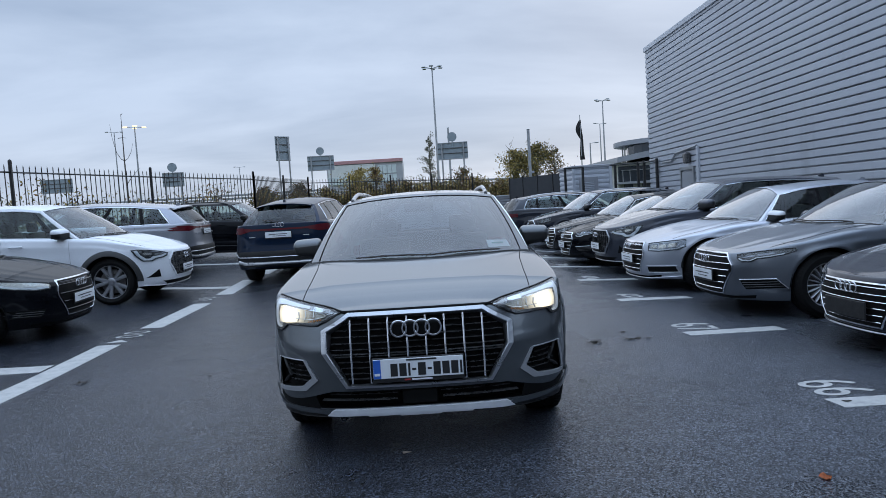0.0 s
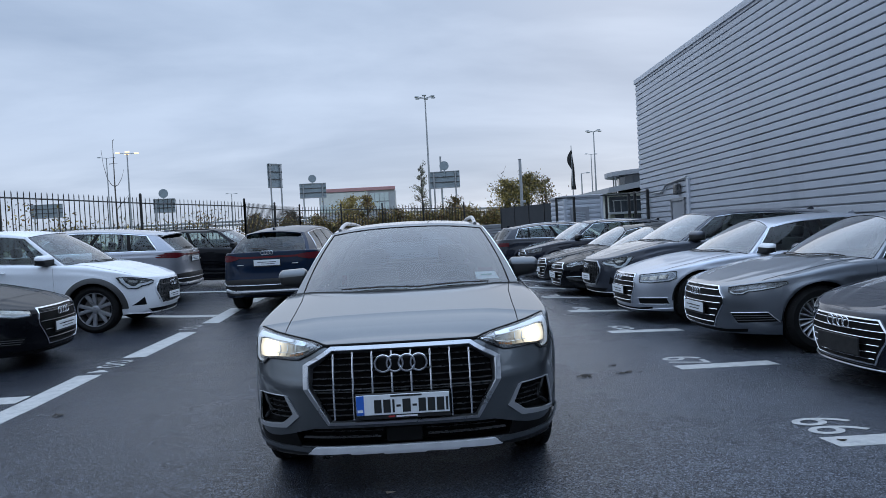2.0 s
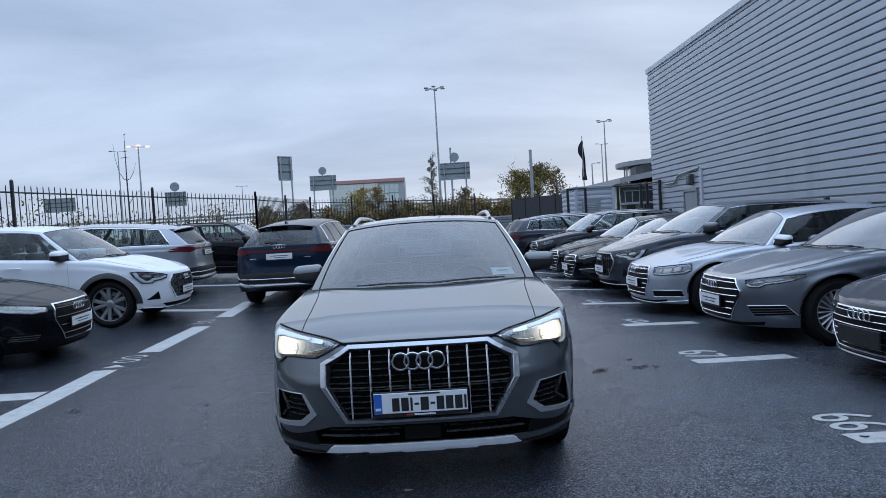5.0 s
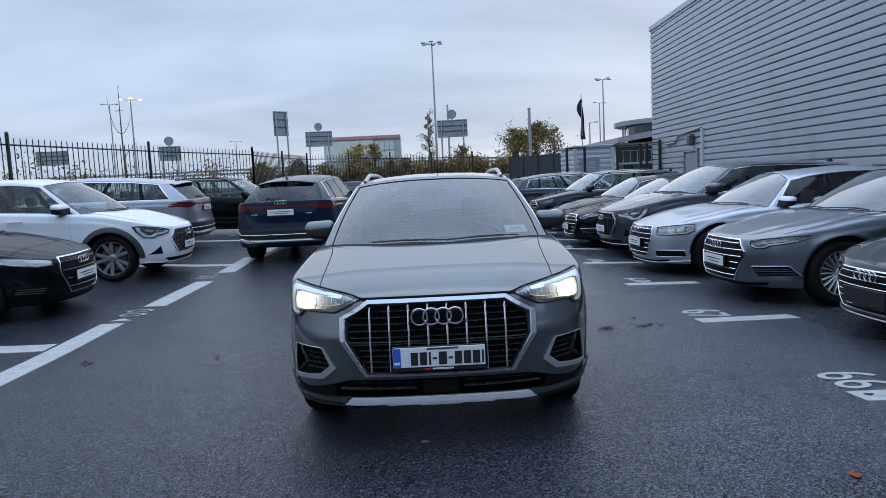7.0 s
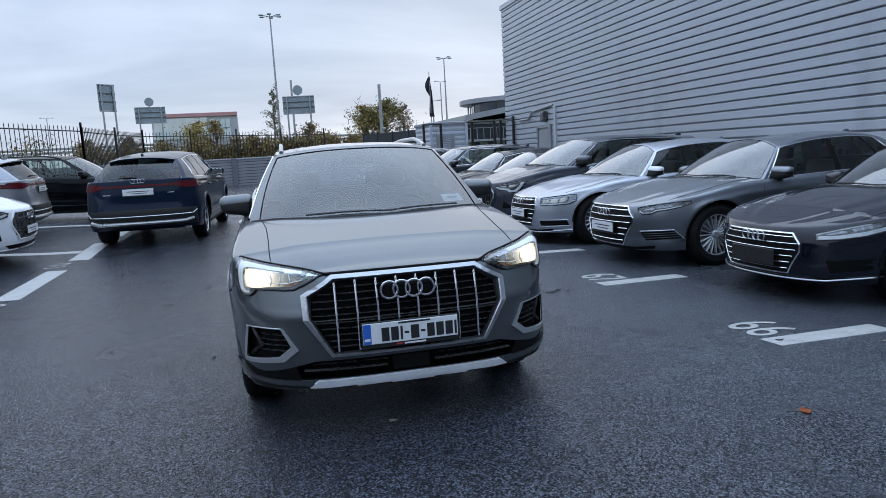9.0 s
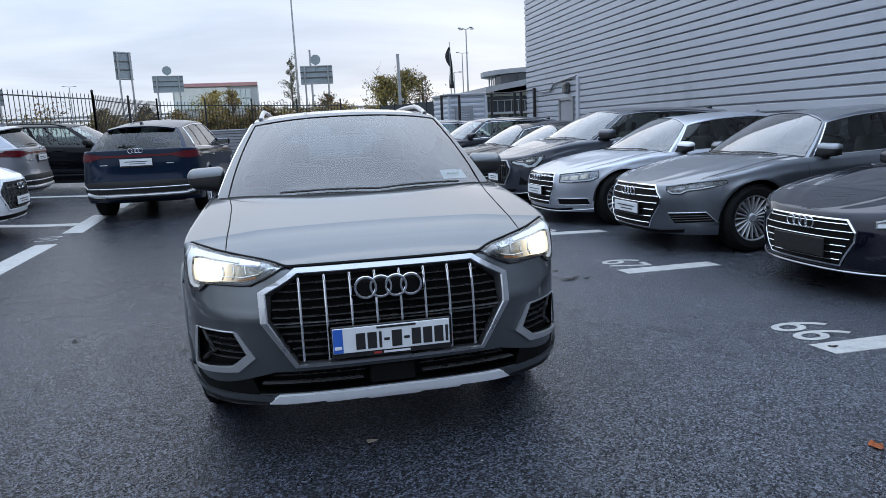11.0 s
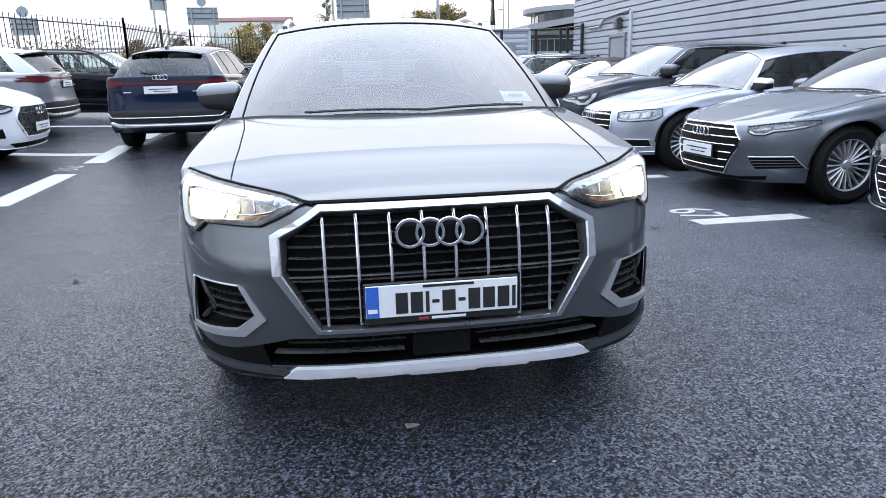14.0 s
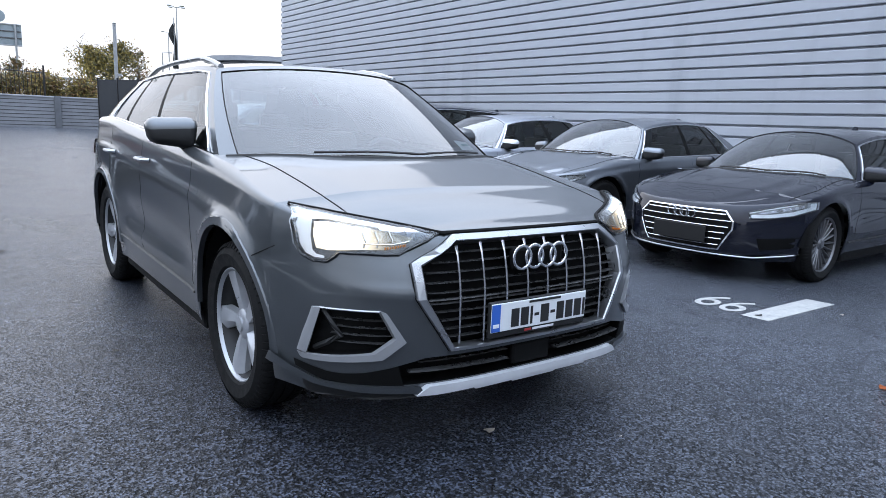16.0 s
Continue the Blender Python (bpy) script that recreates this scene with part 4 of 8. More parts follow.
def car_base(name, s, label, group, m):
    """Body, cabin, glass, wheels and inside: what all the cars share."""
    car = thing(name, label, "car", group, m)
    sh = Shell(s)
    mid = Vector((0, (s["cowl_s"] + s["rb_s"]) / 2, 0.7))
    pm = s["paint"]
    v, f = weld(*joined(sh.belt, sh.deck))
    hang("body", mesh_of("body", v, f, pm), car)
    hv, hf = weld(*sh.hood)
    hang("bonnet", mesh_of("bonnet", hv, hf, pm), car)
    # roof and pillars
    us = [i / 12 for i in range(-12, 13)]
    ws = [i / 12 for i in range(13)]
    hang("roof", mesh_of("roof", *weld(*sheet(sh.roof_at, us, ws)), s.get("roof_mat", pm)), car)
    v0, v1 = s.get("glass_v", (0.03, 0.92))
    panes = s["panes"]
    cuts = sorted({0.0, 1.0, *[q for p in panes for q in p]})
    ts = []
    for a, b in zip(cuts, cuts[1:]):
        k = max(1, int((b - a) / 0.05))
        ts += [lerp(a, b, i / k) for i in range(k)]
    ts.append(1.0)
    vs = [0.0, v0] + [lerp(v0, v1, i / 8) for i in range(1, 9)] + [0.95, 1.0]

    def in_pane(t, v):
        return v0 < v < v1 and any(a < t < b for a, b in panes)

    def in_pillar(t, v):
        return v0 < v < v1 and not in_pane(t, v) and panes[0][0] < t < panes[-1][1]

    frames = []
    for sg in (1, -1):
        frames.append(sheet(lambda t, v: sh.side_at(sg, t, v), ts, vs, skip=lambda t, v: in_pane(t, v) or in_pillar(t, v)))
    gu, gv = s.get("screen_u", 0.968), (0.02, s.get("screen_top", 0.965))
    uu = [-1, -gu] + [lerp(-gu, gu, i / 20) for i in range(1, 21)] + [1]
    vv = [0, gv[0]] + [lerp(gv[0], gv[1], i / 8) for i in range(1, 9)] + [1.0]

    def in_screen(u, v):
        return abs(u) < gu and gv[0] < v < gv[1]

    g0, g1 = s.get("screen_sides", (gu, gu))

    def glazed(u, v):
        """A point of the windscreen sheet; the pillars take g0 of the half width at the foot and g1 at the top."""
        g = lerp(g0, g1, v)
        q = u * g / gu if abs(u) <= gu else math.copysign(lerp(g, 1.0, (abs(u) - gu) / (1 - gu)), u)
        return sh.screen_at(q, v)

    frames.append(sheet(glazed, uu, vv, skip=in_screen))
    ru = s.get("rear_u", 0.86)
    uu2 = [-1, -ru] + [lerp(-ru, ru, i / 16) for i in range(1, 17)] + [1]
    rv = s.get("rear_v", (0.06, 0.88))
    vv2 = [0, rv[0]] + [lerp(rv[0], rv[1], i / 6) for i in range(1, 7)] + [1.0]

    def in_rear(u, v):
        return abs(u) < ru and rv[0] < v < rv[1]

    frames.append(sheet(sh.rear_at, uu2, vv2, skip=in_rear))
    hang("cabin_frame", mesh_of("cabin_frame", *weld(*joined(*frames)), pm), car)
    for sg in (1, -1):
        for (_, a), (b, _) in zip(panes, panes[1:]):
            hang("window_post", mesh_of("window_post", *weld(*sheet(lambda t, v: sh.side_at(sg, t, v), ts, vs, keep=lambda t, v: v0 < v < v1 and a < t < b)), M_GRILLE), car, "black window post")
    hang("windscreen", mesh_of("windscreen", *outward(*weld(*sheet(glazed, uu, vv, keep=in_screen)), mid), s.get("screen_glass", M_GLASS)), car, "windscreen mirroring the grey sky")
    hang("rear_window", mesh_of("rear_window", *outward(*weld(*sheet(sh.rear_at, uu2, vv2, keep=in_rear)), mid), s.get("rear_glass", M_REARGLASS)), car)
    for sg in (1, -1):
        for i, (a, b) in enumerate(panes):
            hang("side_window", mesh_of("side_window", *outward(*weld(*sheet(lambda t, v: sh.side_at(sg, t, v), ts, vs, keep=lambda t, v: v0 < v < v1 and a < t < b)), mid),
                                        s.get("back_glass", M_GLASSDARK) if i else s.get("side_glass", M_GLASSDARK)), car)
        # bright strip round the side windows
        a, b = panes[0][0], panes[-1][1]
        loop = [(lerp(a, b, i / 24), v0) for i in range(25)] + [(b, lerp(v0, v1, i / 6)) for i in range(1, 7)] + [(lerp(b, a, i / 24), v1) for i in range(1, 25)] + [(a, lerp(v1, v0, i / 6)) for i in range(1, 6)]
        bm = bmesh.new()
        tube(bm, [sh.side_at(sg, t, v) + Vector((0.004 * sg, 0, 0)) for t, v in loop], s.get("strip", 0.008), 6, True)
        part("window_strip", bm, s.get("strip_mat", M_CHROME), car, "bright strip round the side windows", True)
    bm = bmesh.new()
    edge = [(-gu, lerp(gv[0], gv[1], i / 8)) for i in range(9)] + [(lerp(-gu, gu, i / 16), gv[1]) for i in range(1, 16)] + [(gu, lerp(gv[1], gv[0], i / 8)) for i in range(9)]
    tube(bm, [glazed(u, v) + Vector((0, -0.002, 0.002)) for u, v in edge], 0.0028, 5)
    part("screen_seal", bm, M_GRILLE, car, "", True)
    # black printed border behind the edge of the glass
    fu = [-gu, -gu + 0.05] + [lerp(-gu + 0.05, gu - 0.05, i / 14) for i in range(1, 14)] + [gu - 0.05, gu]
    fv = [gv[0], gv[0] + 0.075] + [lerp(gv[0] + 0.075, gv[1] - 0.03, i / 6) for i in range(1, 6)] + [gv[1] - 0.03, gv[1]]
    hang("screen_border", mesh_of("screen_border", *weld(*sheet(lambda u, v: glazed(u, v) + Vector((0, 0.006, -0.006)), fu, fv,
                                                              skip=lambda u, v: abs(u) < gu - 0.05 and gv[0] + 0.075 < v < gv[1] - 0.03)), M_GRILLE), car, "black printed border of the windscreen")
    bm = bmesh.new()
    tube(bm, [sh.screen_at(u / 20 * 0.97, 0.0) + Vector((0, -0.01, 0.004)) for u in range(-20, 21)], 0.016, 6)
    part("cowl_strip", bm, M_BLACK, car, "black strip below the windscreen", True)
    # wipers lie along the foot of the windscreen
    for a, b in s.get("wipers", ((-0.55, 0.12), (0.10, 0.72))):
        bm = bmesh.new()
        tube(bm, [sh.screen_at(lerp(a, b, i / 10), 0.035 + 0.015 * math.sin(i / 10 * 3.1)) + Vector((0, -0.010, 0.010)) for i in range(11)], s.get("wiper_r", 0.008), 5)
        part("wiper", bm, M_BLACK, car)
    # wheels, arches, floor
    for ya in (s["fa"], s["ra"]):
        for sg in (1, -1):
            w = s.get("tw", 0.235)
            wheel(car, (sg * (s["W"] - w * 0.52 - s.get("tuck", 0.015)), ya, s["wr"]), s["wr"], w, s["rim"], s["rim_mat"], sg, s.get("ratio", 0.66))
            bm = bmesh.new()
            R = s["arch"] + 0.012
            ptsv = []
            for i in range(17):
                an = math.pi * i / 16
                ptsv.append([bm.verts.new((sg * xx, ya - R * math.cos(an), s["wr"] + R * math.sin(an))) for xx in (s["W"] - 0.035, s["W"] - 0.40)])
            for A, B in zip(ptsv, ptsv[1:]):
                bm.faces.new((A[0], B[0], B[1], A[1]))
            bm.faces.new([p[1] for p in ptsv])
            part("wheel_arch_liner", bm, M_LINER, car, "", True)
            if s.get("clad"):
                cr = []
                for i in range(25):
                    an = math.pi * i / 24
                    row = []
                    for dr, off in ((-0.004, -0.02), (-0.002, s.get("trim_off", 0.012)), (s["clad"] * 0.8, s.get("trim_off", 0.012) * 1.15), (s["clad"], -0.004)):
                        rr = s["arch"] + dr
                        y, z = ya - rr * math.cos(an), max(s["sill"] - 0.01, s["wr"] + rr * math.sin(an))
                        zz = max(z, sh.zb(y) + 0.004)
                        pp = sh.on("right", y, zz, max(off, 0.0))
                        row.append((sg * (pp.x + min(off, 0)), y, z))
                    cr.append(row)
                vv_, ff_ = [p for r in cr for p in r], []
                for i in range(len(cr) - 1):
                    for j in range(3):
                        ff_.append((i * 4 + j, i * 4 + j + 1, (i + 1) * 4 + j + 1, (i + 1) * 4 + j))
                hang("arch_trim", mesh_of("arch_trim", vv_, ff_, s["clad_mat"]), car)
    bm = bmesh.new()
    box(bm, (0, s["L"] / 2 + 0.1, s["sill"] + 0.03), (s["W"] * 1.30, s["L"] - 1.1, 0.10), 0.01)
    box(bm, (0, (s["fa"] + s["ra"]) / 2, s["sill"] - 0.01), (s["W"] * 1.90, s["ra"] - s["fa"] - 2 * s["arch"] - 0.06, 0.10), 0.01)
    part("underbody", bm, M_LINER, car)
    # inside
    y0 = s["cowl_s"] + 0.05
    bm = bmesh.new()
    zc = sh.edge(y0).z
    box(bm, (0, y0 + 0.05, zc - 0.14), (s["W"] * 1.45, 0.55, 0.20), 0.06, None, 2)
    part("dashboard", bm, M_DASH, car, "", True)
    fl = s["sill"] + 0.16
    for sx in (-0.37, 0.37):
        st = hang("seat", shared(("seat", 0.5), lambda: seat_mesh(0.5)), car, "", Matrix.Translation((sx, s["cowl_s"] + 0.95, fl + 0.06)) @ Matrix.Rotation(radians(-10), 4, "X"))
        hang("headrest", shared(("headrest",), headrest_mesh), st)
    st = hang("rear_seat", shared(("seat", 1.25), lambda: seat_mesh(1.25)), car, "", Matrix.Translation((0, s["cowl_s"] + 1.85, fl + 0.08)) @ Matrix.Rotation(radians(-12), 4, "X"))
    for sx in (-0.38, 0.38):
        hang("headrest", shared(("headrest",), headrest_mesh), st, "", Matrix.Translation((sx, -0.02, -0.08)))
    bm = bmesh.new()
    tube(bm, [(0.37 * s.get("drive", 1) + 0.18 * math.cos(a), y0 + 0.40 + 0.07 * math.sin(a), zc - 0.09 + 0.165 * math.sin(a)) for a in [2 * math.pi * i / 20 for i in range(20)]], 0.016, 6, True)
    part("steering_wheel", bm, M_DASH, car, "", True)
    # seams of bonnet and doors
    for sg in (1, -1):
        view = "right" if sg > 0 else "left"
        for yd in s.get("door_seams", ()):
            bm = line_on(sh, view, [(yd[0], sh.zt(yd[0]) - 0.03), (yd[1], s["sill"] + 0.16)], 0.0018, -0.0004, cell=0.025)
            part("door_seam", bm, M_LINER, car)
        bm = line_on(sh, view, [(s["fa"] + s["arch"] + 0.05, s["sill"] + 0.13), (s["ra"] - s["arch"] - 0.05, s["sill"] + 0.15)], 0.012, 0.0, flat=0.6)
        part("sill_trim", bm, s.get("sill_mat", M_CLAD), car, "", True)
        for yh in s.get("handles", ()):
            p = sh.on(view, yh, s["handle_z"], 0.0)
            bm = bmesh.new()
            tube(bm, [p + Vector((sg * o, d, 0.0)) for d, o in ((-0.10, 0.0), (-0.085, 0.035), (0.0, 0.042), (0.085, 0.035), (0.10, 0.0))], 0.014, 8, flat=0.8)
            part("door_handle", bm, s.get("handle_mat", pm), car, "", True)
        mirror_part(car, sg, s["mir_x"], s["mir_y"], s["mir_z"], s.get("mir_mat", pm), s.get("mir_size", 1.0))
        if s.get("rails"):
            bm = bmesh.new()
            pts = []
            for i in range(15):
                w = lerp(0.04, 0.93, i / 14)
                p = sh.roof_at(0.93 * sg, w)
                lift = 0.045 * min(1, 5 * (i / 14), 5 * (1 - i / 14))
                pts.append(p + Vector((0, 0, lift)))
            tube(bm, pts, 0.016, 8)
            part("roof_rail", bm, s["rails"], car, "", True)
    pts = s.get("bonnet_seam", [(-s["W"] * 0.80, s["cowl_s"] - 0.10), (-s["W"] * 0.86, 0.80), (-s["W"] * 0.80, 0.40)])
    for sg in (1, -1):
        bm2 = line_on(sh, "top", [(a * sg, b) for a, b in pts], 0.003, 0.0)
        part("bonnet_seam", bm2, M_LINER, car)
    bm = bmesh.new()
    p = sh.screen_at(0, 0.90)
    box(bm, (0, p.y + 0.10, p.z - 0.07), (0.24, 0.03, 0.07), 0.015, None, 2)
    part("inside_mirror", bm, M_DASH, car, "", True)
    if s.get("fin"):
        bm = bmesh.new()
        p = sh.roof_at(0, 0.93)
        prism(bm, [(0, 0), (0.16, 0), (0.15, 0.05), (0.11, 0.06)], 0.03, Matrix.Translation(p + Vector((0.015, -0.08, -0.005))) @ Matrix(((0, 0, -1, 0), (1, 0, 0, 0), (0, 1, 0, 0), (0, 0, 0, 1))))
        part("roof_aerial", bm, pm, car)
    return car, sh


def suv_spec(L, W, H, fa, ra, wr, paint_mat, **over):
    """Numbers of a sport utility car; heights follow H."""
    k = H / 1.60
    s = dict(L=L, W=W, fa=fa, ra=ra, wr=wr, arch=wr + 0.055, sill=0.27, lip_f=0.25, lip_r=0.32, cf=0.85, nf=2.5, cr=0.55, nr=2.7, flare=0.022, roll=0.055, crease=0.010, crease_drop=0.13, lip=0.010, hollow=0.016, bonnet_lines=((0.48, 0.80, 0.010, 0.30),),
             shoulder=[(0, 0.855 * k), (0.25, 0.90 * k), (0.55, 0.955 * k), (1.2, 1.055 * k), (2.6, 1.10 * k), (L - 0.5, 1.14 * k), (L, 1.10 * k)],
             crown=[(0.05, 0.0), (0.16, 0.018), (0.5, 0.042), (1.0, 0.05), (L - 0.4, 0.02), (L - 0.05, 0.0)],
             side_in=[(0.2, 0.07), (0.36, 0.025), (0.62, 0.0), (0.85 * k, 0.014), (0.98 * k, 0.026), (1.06 * k, 0.040), (1.14 * k, 0.050)],
             front_in=[(0.24, 0.10), (0.32, 0.025), (0.46, 0.0), (0.62, 0.006), (0.78 * k, 0.03), (0.84 * k, 0.055), (0.92 * k, 0.14), (1.0 * k, 0.2)],
             rear_in=[(0.3, 0.10), (0.42, 0.02), (0.58, 0.0), (0.72 * k, 0.03), (0.95 * k, 0.06), (1.14 * k, 0.12)],
             rail_z=[(1.8, 1.475 * k), (2.3, 1.535 * k), (2.9, 1.535 * k), (L - 0.6, 1.43 * k)],
             cowl_c=0.98, cowl_s=1.30, hdr_c=1.80, hdr_s=1.98, rr_c=L - 0.42, rr_s=L - 0.62, rb_c=L - 0.14, rb_s=L - 0.34, rw_f=0.61, rw_r=0.58, roof_crown=0.06 * k, tumble=0.02,
             panes=[(0.045, 0.42), (0.455, 0.74), (0.765, 0.90)], paint=paint_mat, rim="five", rim_mat=M_RIM, mir_x=W - 0.035, mir_y=1.52, mir_z=1.15 * k,
             door_seams=[(1.42, 1.42), (2.42, 2.42), (3.30, 3.16)], handles=(2.17, 3.05), handle_z=0.97 * k, rails=M_SATIN, strip_mat=M_CHROME, fin=True)
    s.update(over)
    return s


P_GREY = paint("paint_pebble_grey", (0.104, 0.113, 0.121), 0.76, 0.34, 0.05)


def hero_relief(x, z):
    """The bumper turns back above a crease that climbs outwards from the grille to below the headlamp."""
    zc = 0.650 + 0.60 * max(0.0, x - 0.54) ** 2
    k = clamp((x - 0.46) / 0.10)
    return k * (0.26 * clamp((z - zc) / 0.02) * max(0.0, min(z, 0.80) - zc) - 0.006 * max(0.0, 1 - abs(z - zc) / 0.03))


def clamp(t):
    return min(1.0, max(0.0, t))


def hero_car(m):
    """The grey car in the middle of the aisle, its headlamps lit."""
    s = suv_spec(4.484, 0.925, 1.585, 0.92, 3.60, 0.362, P_GREY, clad=0.040, clad_mat=P_GREY, trim_off=0.005, handle_mat=M_SATIN, tuck=0.012, screen_u=0.915, screen_top=0.94, screen_sides=(0.915, 0.962), screen_glass=M_HEROGLASS,
                 mir_x=0.920, mir_y=1.74, mir_z=1.155, mir_size=0.93, wiper_r=0.0055, arch=0.440, ratio=0.68, rr_c=4.14, rr_s=3.98, rb_s=4.28,
                 panes=[(0.045, 0.395), (0.42, 0.665), (0.69, 0.83)], handles=(2.42, 3.32), handle_z=0.975, door_seams=[(1.50, 1.46), (2.52, 2.52), (3.46, 3.28)],
                 front_relief=hero_relief, crease=0.012, crease_drop=0.20, flare=0.030, lip=0.014, hollow=0.020, bonnet_lines=((0.52, 0.80, 0.0045, 0.34),),
                 bonnet_seam=[(-0.683, 0.285), (-0.690, 0.45), (-0.693, 0.65), (-0.705, 0.95), (-0.742, 1.26)],
                 side_in=[(0.2, 0.05), (0.36, 0.022), (0.62, 0.014), (0.84, 0.018), (0.97, 0.026), (1.05, 0.038), (1.13, 0.050)],
                 shoulder=[(0, 0.862), (0.25, 0.905), (0.55, 0.955), (1.2, 1.055), (2.6, 1.135), (3.9, 1.20), (4.484, 1.14)],
                 rail_z=[(1.8, 1.478), (2.3, 1.528), (2.9, 1.528), (3.95, 1.475)], rw_f=0.61, roof_crown=0.04, fin=True, cf=0.80, nf=3.35, rim="blade", side_glass=M_HEROSIDE, back_glass=M_HEROSIDE,
                 front_in=[(0.24, 0.03), (0.30, 0.008), (0.46, 0.0), (0.62, 0.004), (0.655, 0.006), (0.70, 0.013), (0.78, 0.032), (0.84, 0.055), (0.92, 0.14), (1.0, 0.2)])
    car, sh = car_base("suv", s, "grey compact SUV with lit headlamps and silver-framed grille", "cars in the yard", m)
    F = "front"
    body = [o for o in car.children if o.name.split(".")[0] == "body"][0]
    # grille: a deep black opening in an eight-sided frame
    right_o = [(0.386, 0.851), (0.545, 0.757), (0.543, 0.640), (0.412, 0.440)]
    right_i = [(0.376, 0.830), (0.508, 0.750), (0.508, 0.642), (0.398, 0.455)]
    outer, inner = right_o + mirrored(right_o), right_i + mirrored(right_i)
    cut_opening(body, inner)
    grille = hang("grille", recess_mesh("grille", sh, inner, 0.055, M_GRILLE), car, "black grille with upright chrome bars")
    hang("grille_frame", ring_mesh("grille_frame", sh, F, outer, inner, M_SATIN, 0.024, 0.04, 0.03), grille, "satin silver eight-sided frame")
    part("frame_gap", line_on(sh, F, outer, 0.0035, 0.002, True, 0.03), M_LINER, grille)

    def half_at(z):
        if z > 0.750:
            return lerp(0.500, 0.374, (z - 0.750) / 0.078)
        return 0.500 if z > 0.640 else lerp(0.392, 0.500, (z - 0.460) / 0.180)

    for z in (0.800, 0.765, 0.729, 0.692, 0.656, 0.583, 0.550, 0.518, 0.487):
        a = half_at(z) - 0.004
        part("grille_slat", line_on(sh, F, [(-a, z), (a, z)], 0.016, -0.018, cell=0.06, flat=0.16), M_SLAT, grille)
    for z in (0.629, 0.616):
        part("grille_slat", line_on(sh, F, [(-half_at(z), z), (half_at(z), z)], 0.012, -0.010, cell=0.06, flat=0.36), M_SLAT, grille, "broader middle slat")
    for x in (-0.374, -0.267, -0.160, -0.053, 0.053, 0.160, 0.267, 0.374):
        top = 0.825 if abs(x) < 0.36 else 0.818
        part("grille_bar", line_on(sh, F, [(x, top), (x, 0.757), (x, 0.465)], 0.0056, 0.008, cell=0.03), M_CHROME, grille)
    hang("emblem", rings_mesh(0.0440, 0.0650, 0.0062), car, "chrome emblem of four rings", Matrix.Translation(sh.on(F, 0, 0.756, 0.036)) @ Matrix.Rotation(radians(-3), 4, "X"))
    bm = bmesh.new()
    box(bm, sh.on(F, 0, 0.756, 0.006), (0.27, 0.030, 0.085), 0.014, None, 2)
    part("emblem_base", bm, M_GRILLE, car)
    plate_part(car, sh, F, 0.546, "number")
    # headlamps
    hl = [(0.432, 0.857), (0.54, 0.879), (0.65, 0.899), (0.76, 0.919), (0.846, 0.934), (0.862, 0.888), (0.860, 0.815), (0.850, 0.780), (0.828, 0.764), (0.797, 0.764), (0.776, 0.782), (0.762, 0.797), (0.70, 0.796), (0.62, 0.791), (0.575, 0.791), (0.52, 0.815), (0.475, 0.838)]
    guide = [(0.62, 0.884), (0.70, 0.900), (0.78, 0.916), (0.838, 0.925), (0.851, 0.885), (0.849, 0.82), (0.840, 0.787), (0.823, 0.775), (0.801, 0.775), (0.799, 0.782), (0.817, 0.786), (0.826, 0.80), (0.829, 0.85), (0.822, 0.902), (0.78, 0.901), (0.70, 0.886), (0.62, 0.873)]
    bowl = [(0.815, 0.896), (0.822, 0.85), (0.817, 0.808), (0.79, 0.803), (0.70, 0.808), (0.62, 0.805), (0.585, 0.805), (0.54, 0.826), (0.515, 0.844), (0.58, 0.860), (0.70, 0.880), (0.78, 0.895)]
    for sg in (1, -1):
        def side(poly):
            return poly if sg > 0 else mirrored(poly)
        h = hang("headlamp", patch_mesh("headlamp", sh, F, side(hl), M_LAMPIN, 0.003, 0.01, 0.03), car, "lit headlamp under clear cover")
        hang("lamp_bowl", patch_mesh("lamp_bowl", sh, F, side(bowl), M_BOWL, 0.006, 0.003, 0.02), h, "glowing faceted reflector")
        hang("light_guide", patch_mesh("light_guide", sh, F, side(guide), M_BEAMSOFT, 0.009, 0.004, 0.02), h, "white light guide")
        for x, r in ((0.600, 0.003), (0.648, 0.004), (0.690, 0.004)):
            part("lamp_divider", line_on(sh, F, [(x * sg, 0.812), ((x - 0.010) * sg, 0.835), ((x - 0.004) * sg, 0.862)], r, 0.011), M_REFLECTOR, h)
        part("lamp_blade", line_on(sh, F, [(a * sg, z) for a, z in ((0.53, 0.832), (0.60, 0.822), (0.70, 0.828))], 0.005, 0.012, cell=0.02, flat=0.5), M_REFLECTOR, h)
        for k in range(9):
            bm = bmesh.new()
            box(bm, sh.on(F, (0.548 + 0.009 * k) * sg, 0.818 - 0.0012 * k, 0.013), (0.003, 0.005, 0.010), 0.001)
            part("light_step", bm, M_AMBER, h)
        part("lamp_surround", line_on(sh, F, side(hl), 0.0065, 0.006, True, 0.03), M_BLACKGLOSS, h, "black rim round the lamp")
        hang("lamp_cover", patch_mesh("lamp_cover", sh, F, side(hl), M_LENS, 0.013, 0.002, 0.03), h, "clear cover")
        part("lamp_edge", line_on(sh, F, [(a * sg, z) for a, z in ((0.40, 0.857), (0.432, 0.862), (0.54, 0.884), (0.65, 0.904), (0.76, 0.924), (0.846, 0.939))], 0.008, 0.006, cell=0.03), M_LINER, h, "dark gap above the lamp")
